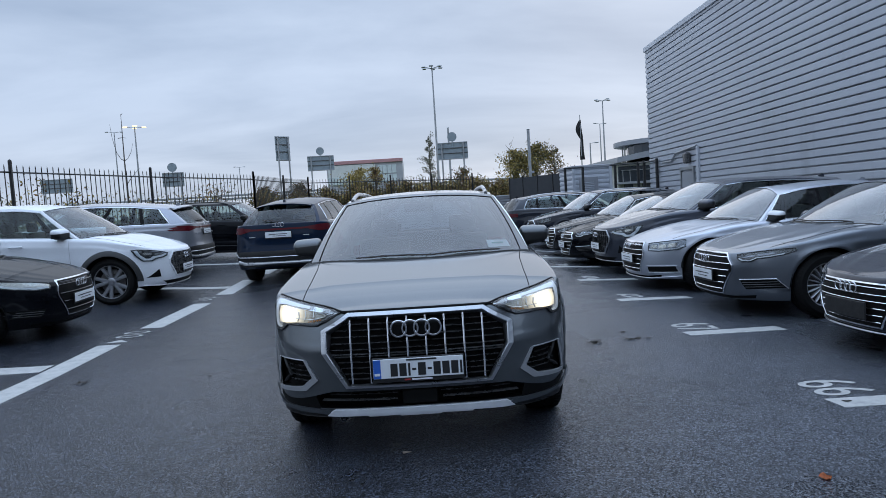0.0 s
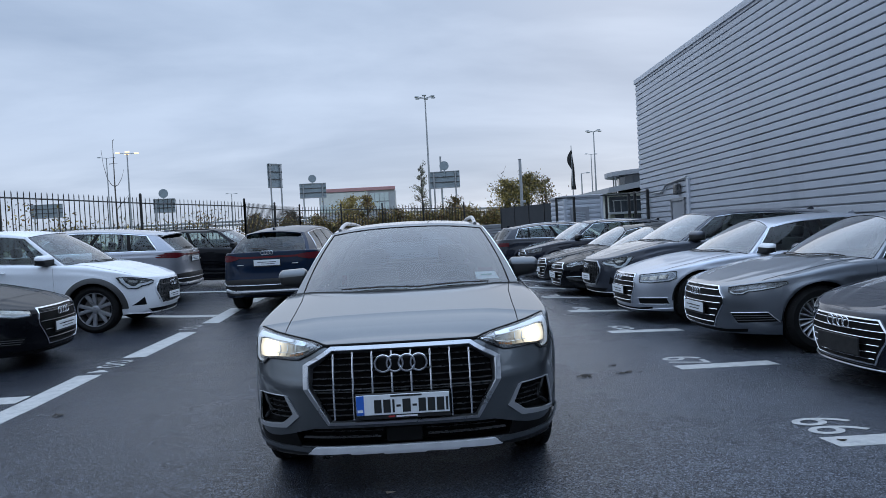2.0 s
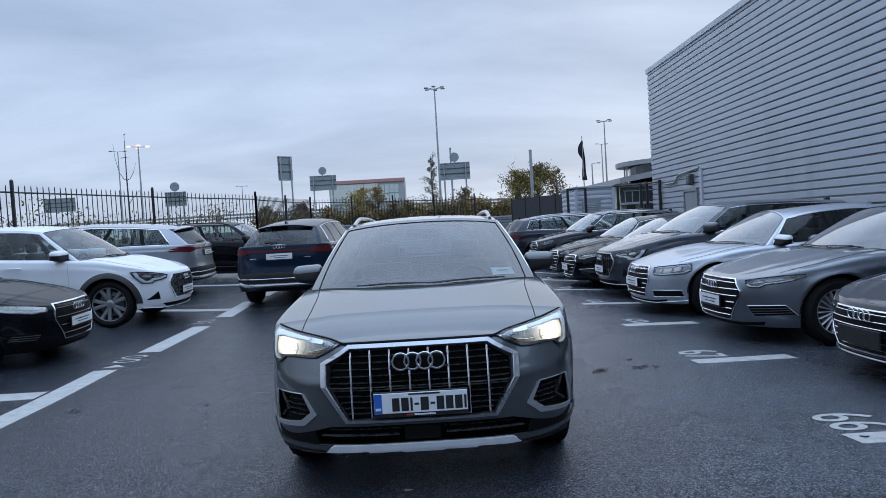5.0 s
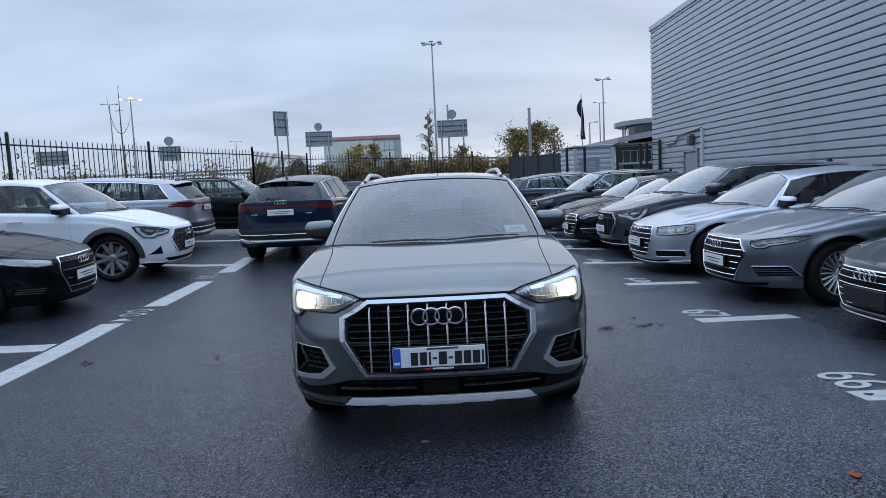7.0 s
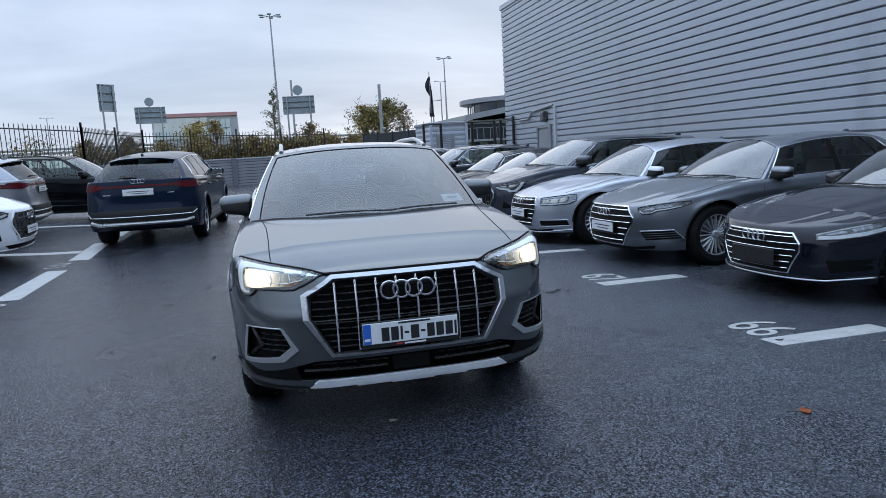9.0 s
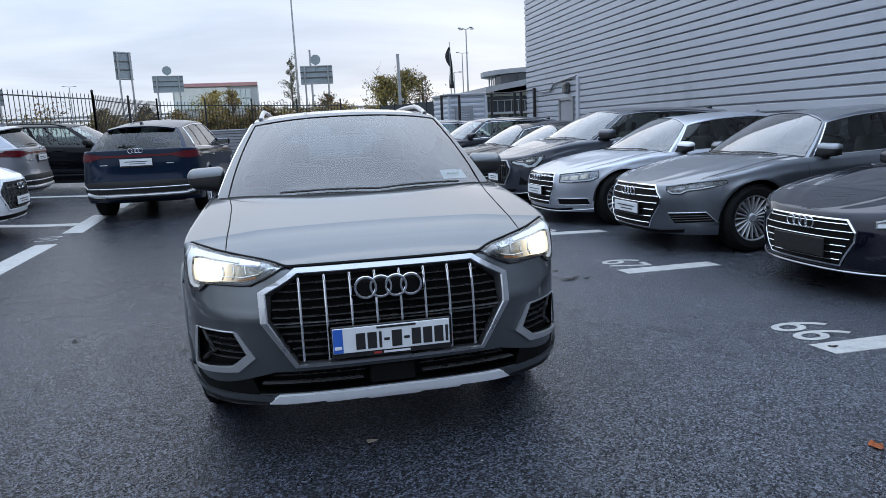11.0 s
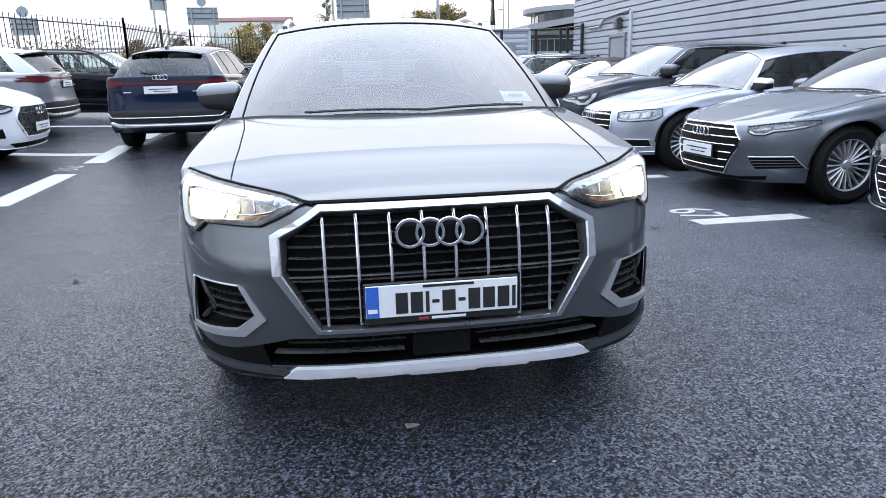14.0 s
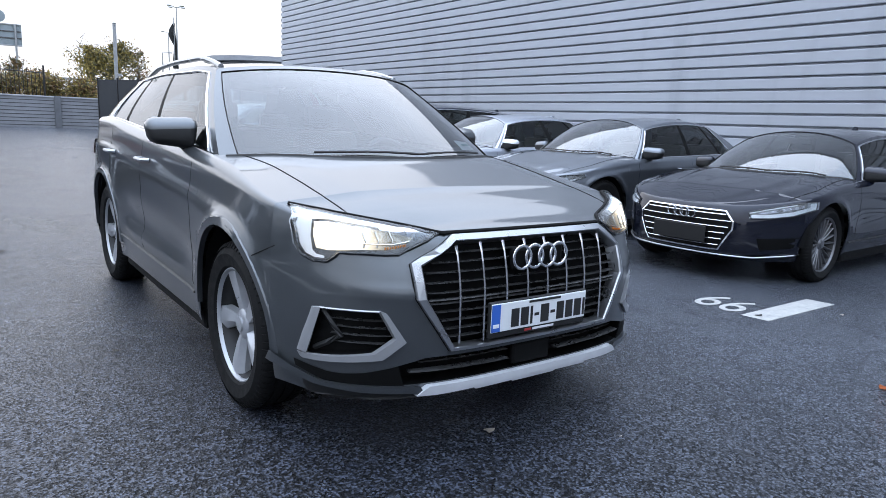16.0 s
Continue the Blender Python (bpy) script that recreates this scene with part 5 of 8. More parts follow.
        # side air intake: a pocket in the bumper with a bracket-shaped trim along its inner and lower edge
        dark = [(0.822, 0.598), (0.655, 0.594), (0.602, 0.500), (0.668, 0.446), (0.842, 0.424)]
        cut_opening(body, side(dark))
        intake = hang("side_intake", recess_mesh("side_intake", sh, side(dark), 0.050, M_GRILLE), car, "black intake with a silver bracket")
        trim = [(0.660, 0.602), (0.640, 0.594), (0.575, 0.487), (0.650, 0.424), (0.845, 0.402), (0.851, 0.420), (0.674, 0.446), (0.609, 0.500)]
        hang("intake_trim", patch_mesh("intake_trim", sh, F, side(trim), M_TRIM, 0.014, 0.010, 0.03), intake, "satin silver bracket")
        band = [(0.815, 0.603), (0.828, 0.600), (0.845, 0.500), (0.853, 0.426), (0.841, 0.424), (0.830, 0.510)]
        hang("intake_trim", patch_mesh("intake_trim", sh, F, side(band), M_TRIM, 0.012, 0.008, 0.03), intake, "satin silver outer edge")
        part("intake_edge", line_on(sh, F, [(a * sg, z) for a, z in ((0.660, 0.598), (0.760, 0.601), (0.824, 0.600))], 0.004, 0.003, cell=0.03), M_SATIN, intake)
        for z in (0.474, 0.502, 0.530, 0.558):
            a0 = lerp(0.668, 0.602, (z - 0.446) / 0.054) if z < 0.500 else lerp(0.602, 0.655, (z - 0.500) / 0.094)
            part("intake_slat", line_on(sh, F, [(sg * (a0 + 0.004), z), (sg * 0.800, z + 0.004)], 0.014, -0.026, cell=0.05, flat=0.2), M_SLAT, intake)
        part("intake_fin", line_on(sh, F, [(0.818 * sg, 0.590), (0.775 * sg, 0.500), (0.835 * sg, 0.440)], 0.016, -0.020, cell=0.04, flat=0.7), M_BLACK, intake, "dark upright fin")
    # lower intake, side blades and guard
    mouth = [(0.50, 0.420), (0.60, 0.396), (0.575, 0.322)]
    mouth = [(-a, z) for a, z in mouth[::-1]] + mouth
    mouth = mouth[2:] + mouth[:2]
    cut_opening(body, mouth)
    low = hang("lower_intake", recess_mesh("lower_intake", sh, mouth, 0.09, M_GRILLE), car, "black lower intake")
    for sg in (1, -1):
        w_ = [(0.598, 0.396), (0.63, 0.388), (0.70, 0.372), (0.76, 0.364), (0.80, 0.366), (0.862, 0.384), (0.858, 0.358), (0.80, 0.328), (0.574, 0.318)]
        hang("intake_wing", patch_mesh("intake_wing", sh, F, w_ if sg > 0 else mirrored(w_), M_GRILLE, 0.004, 0.006, 0.03), low)
        part("intake_slat", line_on(sh, F, [(0.13 * sg, 0.366), (0.56 * sg, 0.370)], 0.022, -0.012, cell=0.05, flat=0.2), M_SLAT, low)
        part("intake_slat", line_on(sh, F, [(0.12 * sg, 0.395), (0.52 * sg, 0.397)], 0.016, -0.030, cell=0.05, flat=0.2), M_SLAT, low)
        p = [(0.895, 0.388), (0.86, 0.360), (0.80, 0.332), (0.52, 0.320), (0.50, 0.292), (0.70, 0.304), (0.82, 0.318), (0.90, 0.350)]
        hang("lower_lip", patch_mesh("lower_lip", sh, F, p if sg > 0 else mirrored(p), P_GREY, 0.020, 0.014, 0.03), car, "grey blade below the intake")
    bm = bmesh.new()
    box(bm, sh.on(F, 0, 0.370, -0.02), (0.20, 0.03, 0.085), 0.008)
    part("sensor_block", bm, M_GRILLE, low)
    hang("bumper_cladding", patch_mesh("bumper_cladding", sh, F, [(-0.845, 0.332), (-0.70, 0.304), (-0.56, 0.292), (0.56, 0.292), (0.70, 0.304), (0.845, 0.332), (0.83, 0.258), (0.56, 0.258), (-0.56, 0.258), (-0.83, 0.258)], M_BLACK, 0.006, 0.01), car, "dark grey plastic cladding")
    skid = [(-0.485, 0.319), (0.485, 0.319), (0.53, 0.290), (0.46, 0.287), (0.30, 0.291), (0.29, 0.283), (0.12, 0.286), (0.11, 0.280), (-0.11, 0.280), (-0.12, 0.286), (-0.29, 0.283), (-0.30, 0.291), (-0.46, 0.287), (-0.53, 0.290)]
    hang("skid_strip", patch_mesh("skid_strip", sh, F, skid, M_STRIP, 0.026, 0.012), car, "satin silver guard strip")
    part("bonnet_lip", line_on(sh, F, [(-0.42, 0.860), (0.42, 0.860)], 0.0075, 0.006, cell=0.06), M_LINER, car, "dark gap under the bonnet edge")
    # seams of bumper and wing
    for sg in (1, -1):
        part("bumper_seam", line_on(sh, "right" if sg > 0 else "left", [(0.46, 0.79), (0.53, 0.76), (0.60, 0.73)], 0.0025, 0.0), M_LINER, car)
    # paper inside the windscreen, and a marker sticker on it
    bm = bmesh.new()
    a, b, c, d = (sh.screen_at(u, v) + Vector((0, 0.015, -0.012)) for u, v in ((0.63, 0.105), (0.84, 0.105), (0.83, 0.205), (0.63, 0.205)))
    bm.faces.new([bm.verts.new(q) for q in (a, b, c, d)])
    bmesh.ops.solidify(bm, geom=bm.faces[:], thickness=0.002)
    sheet_ob = part("windscreen_notice", bm, M_PAPER, car, "white notice behind the windscreen")
    bm = bmesh.new()
    tube(bm, [sh.screen_at(u, 0.155) + Vector((0, 0.010, -0.008)) for u in (0.68, 0.73, 0.78)], 0.005, 5)
    part("text_bar", bm, M_GREENINK, sheet_ob)
    # rear
    rear_face(car, sh, "suv")
    return car


def rear_face(car, sh, style):
    """Tail lamps, plate, bumper trim and emblem."""
    s = sh.s
    L, W = s["L"], s["W"]
    R = "rear"
    top = sh.zt(L - 0.05)
    if style == "esuv":
        z0, z1 = 0.955, 1.055
        hang("light_bar", patch_mesh("light_bar", sh, R, [(-W * 0.62, 1.085), (W * 0.62, 1.085), (W * 0.62, 1.05), (-W * 0.62, 1.05)], M_TAIL, 0.012, 0.01), car, "red light strip across the tailgate")
        for sg in (1, -1):
            p = [(0.56 * W, 1.09), (0.80 * W, 1.118), (0.965 * W, 1.118), (0.978 * W, 1.005), (0.80 * W, 0.995), (0.60 * W, 1.04)]
            hang("tail_lamp", patch_mesh("tail_lamp", sh, R, p if sg > 0 else mirrored(p), M_TAIL, 0.014, 0.012), car, "dark red tail lamp")
            v = "right" if sg > 0 else "left"
            hang("tail_lamp", patch_mesh("tail_lamp", sh, v, [(L - 0.60, 1.075), (L - 0.20, 1.118), (L - 0.20, 1.0), (L - 0.36, 1.01)], M_TAIL, 0.010, 0.008), car, "dark red tail lamp")
        plate_part(car, sh, R, 0.965, "trade")
        w0, w1 = sh.rear_at(0.02, 0.10), sh.rear_at(0.42, 0.16)
        bm = bmesh.new()
        tube(bm, [w0 + Vector((0, 0.02, 0.01)), w0.lerp(w1, 0.5) + Vector((0, 0.03, 0.015)), w1 + Vector((0, 0.02, 0.01))], 0.009, 6)
        part("rear_wiper", bm, M_BLACK, car, "black rear wiper")
        hang("bumper_cladding", patch_mesh("bumper_cladding", sh, R, [(-0.90, 0.64), (-0.62, 0.66), (0.62, 0.66), (0.90, 0.64), (0.90, 0.36), (-0.90, 0.36)], s.get("rear_clad", M_BLACK), 0.008, 0.01), car, "dark lower bumper")
        part("bumper_strip", line_on(sh, R, [(-0.84, 0.455), (-0.72, 0.425), (0.72, 0.425), (0.84, 0.455)], 0.034, 0.012, flat=1.0, n=10), M_SATIN, car, "silver strip along the bumper")
        part("bumper_strip", line_on(sh, R, [(-0.90, 0.60), (-0.84, 0.545), (0.84, 0.545), (0.90, 0.60)], 0.012, 0.012, flat=0.8), M_SATIN, car, "thin bright strip")
        hang("emblem", rings_mesh(0.036, 0.054, 0.0045), car, "chrome emblem of four rings", Matrix.Translation(sh.on(R, 0, 1.15, 0.018)))
        for sg in (1, -1):
            bm = bmesh.new()
            box(bm, sh.on(R, 0.52 * sg, 0.93, 0.006), (0.13, 0.01, 0.014), 0.003)
            part("badge", bm, M_SATIN, car)
    else:
        for sg in (1, -1):
            p = [(0.50 * W, 0.99), (0.75 * W, 1.02), (0.96 * W, 1.02), (0.97 * W, 0.91), (0.72 * W, 0.90), (0.53 * W, 0.93)]
            hang("tail_lamp", patch_mesh("tail_lamp", sh, R, p if sg > 0 else mirrored(p), M_TAIL, 0.014, 0.012), car, "dark red tail lamp")
            v = "right" if sg > 0 else "left"
            hang("tail_lamp", patch_mesh("tail_lamp", sh, v, [(L - 0.40, 0.98), (L - 0.2, 1.01), (L - 0.2, 0.92)], M_TAIL, 0.010, 0.008), car, "dark red tail lamp")
        plate_part(car, sh, R, 0.80, "trade" if style != "suv" else "holder")
        hang("bumper_cladding", patch_mesh("bumper_cladding", sh, R, [(-0.86, 0.52), (0.86, 0.52), (0.86, 0.34), (-0.86, 0.34)], M_CLAD, 0.008, 0.01), car, "dark lower bumper")
        hang("emblem", rings_mesh(0.036, 0.054, 0.0045), car, "chrome emblem of four rings", Matrix.Translation(sh.on(R, 0, 1.0, 0.016)))
    if s.get("spoiler"):
        us = [i / 10 for i in range(-10, 11)]

        def sp(u, v):
            p = sh.roof_at(u * 0.95, 1.0)
            return p + Vector((0, 0.15 * v, -0.026 * v + 0.012))
        v1, f1 = sheet(sp, us, [0, 0.3, 0.7, 1.0])
        v2, f2 = sheet(lambda u, v: sp(u, v) + Vector((0, 0, -0.02 - 0.02 * (1 - v))), us, [0, 0.3, 0.7, 1.0])
        vv, ff = joined((v1, f1), (v2, f2))
        k, n = 4, len(us)
        ff += [(a * k + 3, (a + 1) * k + 3, (a + 1) * k + 3 + n * k, a * k + 3 + n * k) for a in range(n - 1)]
        hang("roof_spoiler", mesh_of("roof_spoiler", vv, ff, s["paint"]), car)


def front_face(car, sh, f):
    """Grille, lamps, plate and intakes of the other cars, by the numbers in f."""
    F = "front"
    gw, gs, z0, z1 = f["gw"], f["gs"], f["z0"], f["z1"]
    zm = lerp(z0, z1, f.get("wide_at", 0.72))
    inner = [(-gs, z1), (gs, z1), (gw, zm), (gw, zm - 0.06), (f["gb"], z0), (-f["gb"], z0), (-gw, zm - 0.06), (-gw, zm)]
    t = f.get("frame", 0.022)
    outer = [(-gs - t * 0.6, z1 + t), (gs + t * 0.6, z1 + t), (gw + t, zm + t * 0.4), (gw + t, zm - 0.06 - t * 0.3), (f["gb"] + t * 0.7, z0 - t), (-f["gb"] - t * 0.7, z0 - t), (-gw - t, zm - 0.06 - t * 0.3), (-gw - t, zm + t * 0.4)]
    g = hang("grille", patch_mesh("grille", sh, F, inner, f.get("grille_mat", M_GRILLE), 0.002, 0.004, 0.06), car, f.get("grille_label", "black grille with bright cross bars"))
    hang("grille_frame", ring_mesh("grille_frame", sh, F, outer, inner, f.get("frame_mat", M_CHROME), 0.018, 0.06), g)

    def half(z):
        if z > zm:
            return lerp(gw, gs, (z - zm) / (z1 - zm))
        return lerp(f["gb"], gw, (z - z0) / (zm - z0))

    n = f.get("bars", 6)
    for i in range(n):
        z = lerp(z0, z1, (i + 0.6) / n)
        a = half(z) - 0.006
        part("grille_bar", line_on(sh, F, [(-a, z), (a, z)], f.get("bar_r", 0.008), 0.010, cell=0.08, flat=0.8), f.get("bar_mat", M_CHROME), g)
    for i in range(f.get("uprights", 0)):
        x = lerp(-gw * 0.9, gw * 0.9, i / (f["uprights"] - 1))
        part("grille_bar", line_on(sh, F, [(x, z0 + 0.02 + 0.10 * max(0, abs(x) / gw - 0.5)), (x, z1 - 0.02 - 0.05 * max(0, abs(x) / gw - 0.5))], 0.006, 0.008, cell=0.08), f.get("bar_mat", M_CHROME), g)
    ez = f.get("emblem_z", lerp(z0, z1, 0.74))
    hang("emblem", rings_mesh(0.041, 0.062, 0.0055), car, "chrome emblem of four rings", Matrix.Translation(sh.on(F, 0, ez, 0.030)))
    if f.get("plate"):
        plate_part(car, sh, F, f["plate_z"], f["plate"], y=sh.on(F, 0, f["plate_z"], 0.022).y)
    for sg in (1, -1):
        def side(poly):
            return poly if sg > 0 else mirrored(poly)
        h = hang("headlamp", patch_mesh("headlamp", sh, F, side(f["lamp"]), f.get("lamp_mat", M_LAMPIN), 0.004, 0.008, 0.05), car)
        for name, poly, mat in f.get("lamp_parts", ()):
            hang(name, patch_mesh(name, sh, F, side(poly), mat, 0.010, 0.003, 0.05), h)
        part("lamp_surround", line_on(sh, F, side(f["lamp"]), 0.006, 0.012, True, 0.05), M_BLACKGLOSS, h)
        hang("lamp_cover", patch_mesh("lamp_cover", sh, F, side(f["lamp"]), M_LENSDARK, 0.020, 0.002, 0.05), h)
        if f.get("intake"):
            k = hang("side_intake", patch_mesh("side_intake", sh, F, side(f["intake"]), M_GRILLE, 0.003, 0.006, 0.06), car)
            for poly in f.get("intake_slats", ()):
                part("intake_slat", line_on(sh, F, [(a * sg, b) for a, b in poly], 0.005, 0.008), M_CLAD, k)
            for poly in f.get("intake_trim", ()):
                part("intake_trim", line_on(sh, F, [(a * sg, b) for a, b in poly], f.get("trim_r", 0.010), 0.008, flat=0.9), f.get("trim_mat", M_SATIN), k)
    if f.get("low"):
        hang("lower_intake", patch_mesh("lower_intake", sh, F, f["low"], M_GRILLE, 0.004, 0.006, 0.06), car)
    if f.get("lip"):
        part("lower_lip", line_on(sh, F, f["lip"], 0.009, 0.012, flat=0.8), f.get("lip_mat", M_SATIN), car)


def saloon_spec(L, W, H, fa, ra, wr, paint_mat, **over):
    k = H / 1.46
    s = dict(L=L, W=W, fa=fa, ra=ra, wr=wr, arch=wr + 0.045, sill=0.20, lip_f=0.17, lip_r=0.28, cf=0.95, nf=2.5, cr=0.7, nr=2.6, flare=0.018, roll=0.055, crease=0.012, crease_drop=0.12, lip=0.008, hollow=0.016, bonnet_lines=((0.40, 0.62, 0.008, 0.25), (0.72, 0.86, 0.010, 0.20)),
             shoulder=[(0, 0.70 * k), (0.3, 0.755 * k), (0.6, 0.81 * k), (1.3, 0.92 * k), (2.6, 0.965 * k), (L - 0.9, 1.0 * k), (L - 0.2, 0.985 * k), (L, 0.95 * k)],
             crown=[(0.05, 0.0), (0.18, 0.02), (0.6, 0.05), (1.3, 0.055), (L - 1.0, 0.06), (L - 0.05, 0.01)],
             side_in=[(0.16, 0.07), (0.32, 0.02), (0.55, 0.0), (0.75 * k, 0.014), (0.88 * k, 0.028), (0.95 * k, 0.044), (1.0 * k, 0.054)],
             front_in=[(0.16, 0.11), (0.24, 0.03), (0.38, 0.0), (0.52, 0.006), (0.64 * k, 0.03), (0.70 * k, 0.06), (0.80 * k, 0.16)],
             rear_in=[(0.26, 0.10), (0.38, 0.02), (0.55, 0.0), (0.7, 0.03), (0.95 * k, 0.05)],
             rail_z=[(1.95, 1.272 * k), (2.2, 1.338 * k), (2.6, 1.390 * k), (3.0, 1.405 * k), (3.3, 1.388 * k), (3.9, 1.28 * k)], crown_f=0.112,
             cowl_c=1.22, cowl_s=1.60, hdr_c=2.08, hdr_s=2.02, rr_c=3.72, rr_s=3.62, rb_c=L - 0.62, rb_s=L - 0.82, rw_f=0.575, rw_r=0.53, roof_crown=0.05, tumble=0.02,
             panes=[(0.022, 0.43), (0.465, 0.74), (0.765, 0.88)], paint=paint_mat, rim="multi", rim_mat=M_RIM, mir_x=W - 0.02, mir_y=1.78, mir_z=1.00 * k,
             door_seams=[(1.55, 1.50), (2.65, 2.65), (3.60, 3.40)], handles=(2.42, 3.35), handle_z=0.82 * k, strip_mat=M_CHROME, fin=True, mir_size=0.92)
    s.update(over)
    return s


P_NAVY = paint("paint_navy", (0.006, 0.0076, 0.017), 0.45, 0.3, 0.0)
P_WARMGREY = paint("paint_grey", (0.165, 0.182, 0.205), 0.85, 0.36, 0.06)
P_SILVER = paint("paint_silver_blue", (0.46, 0.485, 0.535), 0.85, 0.38, 0.10, 0.6)
P_DARK = paint("paint_dark_grey", (0.046, 0.052, 0.068), 0.7, 0.34, 0.03)
P_BLACK = paint("paint_black", (0.003, 0.0036, 0.0055), 0.2, 0.3, 0.015, 0.42)
P_BLACK2 = paint("paint_brilliant_black", (0.007, 0.007, 0.008), 0.1, 0.3, 0.03, 0.8)
P_WHITE = paint("paint_white", (0.72, 0.74, 0.77), 0.0, 0.35, 0.06)
P_EGREY = paint("paint_grey", (0.27, 0.28, 0.31), 0.75, 0.36)
P_BLUE = paint("paint_blue", (0.0018, 0.0100, 0.029), 0.5, 0.30, 0.0, 0.5)
P_MIDBLUE = paint("paint_dark_blue", (0.010, 0.013, 0.022), 0.35, 0.32, 0.03)

SALOON_FRONT = dict(lamp_mat=M_LAMPIN, gw=0.50, gs=0.40, gb=0.36, z0=0.27, z1=0.69, bars=6, plate="trade", plate_z=0.455, emblem_z=0.62,
                    lamp=[(0.535, 0.690), (0.66, 0.716), (0.80, 0.744), (0.895, 0.762), (0.903, 0.735), (0.862, 0.694), (0.80, 0.668), (0.725, 0.654), (0.685, 0.626), (0.605, 0.622), (0.552, 0.646)],
                    lamp_parts=[("light_guide", [(0.560, 0.648), (0.606, 0.628), (0.682, 0.632), (0.722, 0.660), (0.80, 0.675), (0.86, 0.700), (0.856, 0.707), (0.795, 0.683), (0.718, 0.668), (0.678, 0.640), (0.608, 0.637), (0.566, 0.655)], M_DRL),
                                ("projector", [(0.60, 0.668), (0.70, 0.694), (0.70, 0.672), (0.61, 0.658)], M_LAMPPALE), ("projector", [(0.72, 0.699), (0.82, 0.722), (0.82, 0.704), (0.73, 0.680)], M_LAMPPALE)],
                    intake=[(0.590, 0.420), (0.835, 0.436), (0.868, 0.345), (0.640, 0.322)], intake_trim=[[(0.590, 0.428), (0.838, 0.444), (0.876, 0.338)]], trim_r=0.0065, intake_slats=[[(0.610, 0.396), (0.842, 0.412)], [(0.622, 0.372), (0.850, 0.388)], [(0.634, 0.347), (0.858, 0.364)]],
                    low=[(-0.70, 0.262), (-0.50, 0.240), (0.50, 0.240), (0.70, 0.262), (0.68, 0.225), (0.44, 0.205), (-0.44, 0.205), (-0.68, 0.225)], lip=None, frame=0.012)
LUXURY_FRONT = dict(SALOON_FRONT, lamp_mat=M_LAMPPALE, lamp_parts=[("light_guide", [(0.560, 0.612), (0.70, 0.606), (0.86, 0.628), (0.898, 0.662), (0.892, 0.672), (0.855, 0.640), (0.70, 0.618), (0.562, 0.624)], M_DRL),
                ("light_guide", [(0.548, 0.694), (0.66, 0.708), (0.80, 0.729), (0.88, 0.741), (0.88, 0.733), (0.80, 0.720), (0.66, 0.699), (0.550, 0.685)], M_DRL),
                ("projector", [(0.575, 0.635), (0.66, 0.632), (0.665, 0.680), (0.578, 0.672)], M_REFLECTOR), ("projector", [(0.685, 0.632), (0.765, 0.640), (0.768, 0.694), (0.688, 0.683)], M_REFLECTOR), ("projector", [(0.785, 0.645), (0.85, 0.660), (0.85, 0.712), (0.787, 0.699)], M_REFLECTOR)], lip=[(-0.86, 0.25), (-0.55, 0.215), (0.55, 0.215), (0.86, 0.25)], gw=0.46, gs=0.42, gb=0.38, z0=0.30, z1=0.70, bars=6, plate_z=0.48, emblem_z=0.64,
                lamp=[(0.53, 0.700), (0.66, 0.718), (0.80, 0.740), (0.895, 0.752), (0.912, 0.66), (0.87, 0.618), (0.70, 0.596), (0.56, 0.600)],
                intake_slats=(), intake=[(0.54, 0.375), (0.84, 0.385), (0.85, 0.31), (0.55, 0.30)], intake_trim=[[(0.54, 0.385), (0.85, 0.393), (0.86, 0.305), (0.54, 0.295)]])
COUPE_FRONT = dict(SALOON_FRONT, lip=[(-0.86, 0.275), (-0.60, 0.235), (0.60, 0.235), (0.86, 0.275)], bar_r=0.0055, frame=0.014, gw=0.445, gs=0.375, gb=0.345, z0=0.285, z1=0.60, bars=6, plate="holder", plate_z=0.405, emblem_z=0.56, wide_at=0.75,
                lamp=[(0.54, 0.615), (0.66, 0.655), (0.80, 0.702), (0.880, 0.718), (0.890, 0.655), (0.80, 0.600), (0.68, 0.572), (0.57, 0.565)],
                lamp_mat=M_LAMPIN, lamp_parts=[("light_guide", [(0.556, 0.568), (0.68, 0.578), (0.80, 0.604), (0.886, 0.655), (0.878, 0.712), (0.856, 0.708), (0.862, 0.674), (0.79, 0.634), (0.68, 0.606), (0.567, 0.596)], M_DRL),
                            ("light_guide", [(0.548, 0.612), (0.66, 0.650), (0.80, 0.697), (0.80, 0.686), (0.66, 0.640), (0.556, 0.604)], M_DRL),
                            ("projector", [(0.60, 0.612), (0.70, 0.644), (0.72, 0.625), (0.62, 0.606)], M_LAMPPALE), ("projector", [(0.73, 0.656), (0.835, 0.690), (0.835, 0.668), (0.745, 0.636)], M_LAMPPALE)],
                intake_slats=(), intake=[(0.62, 0.40), (0.85, 0.42), (0.85, 0.33), (0.64, 0.30)], intake_trim=())
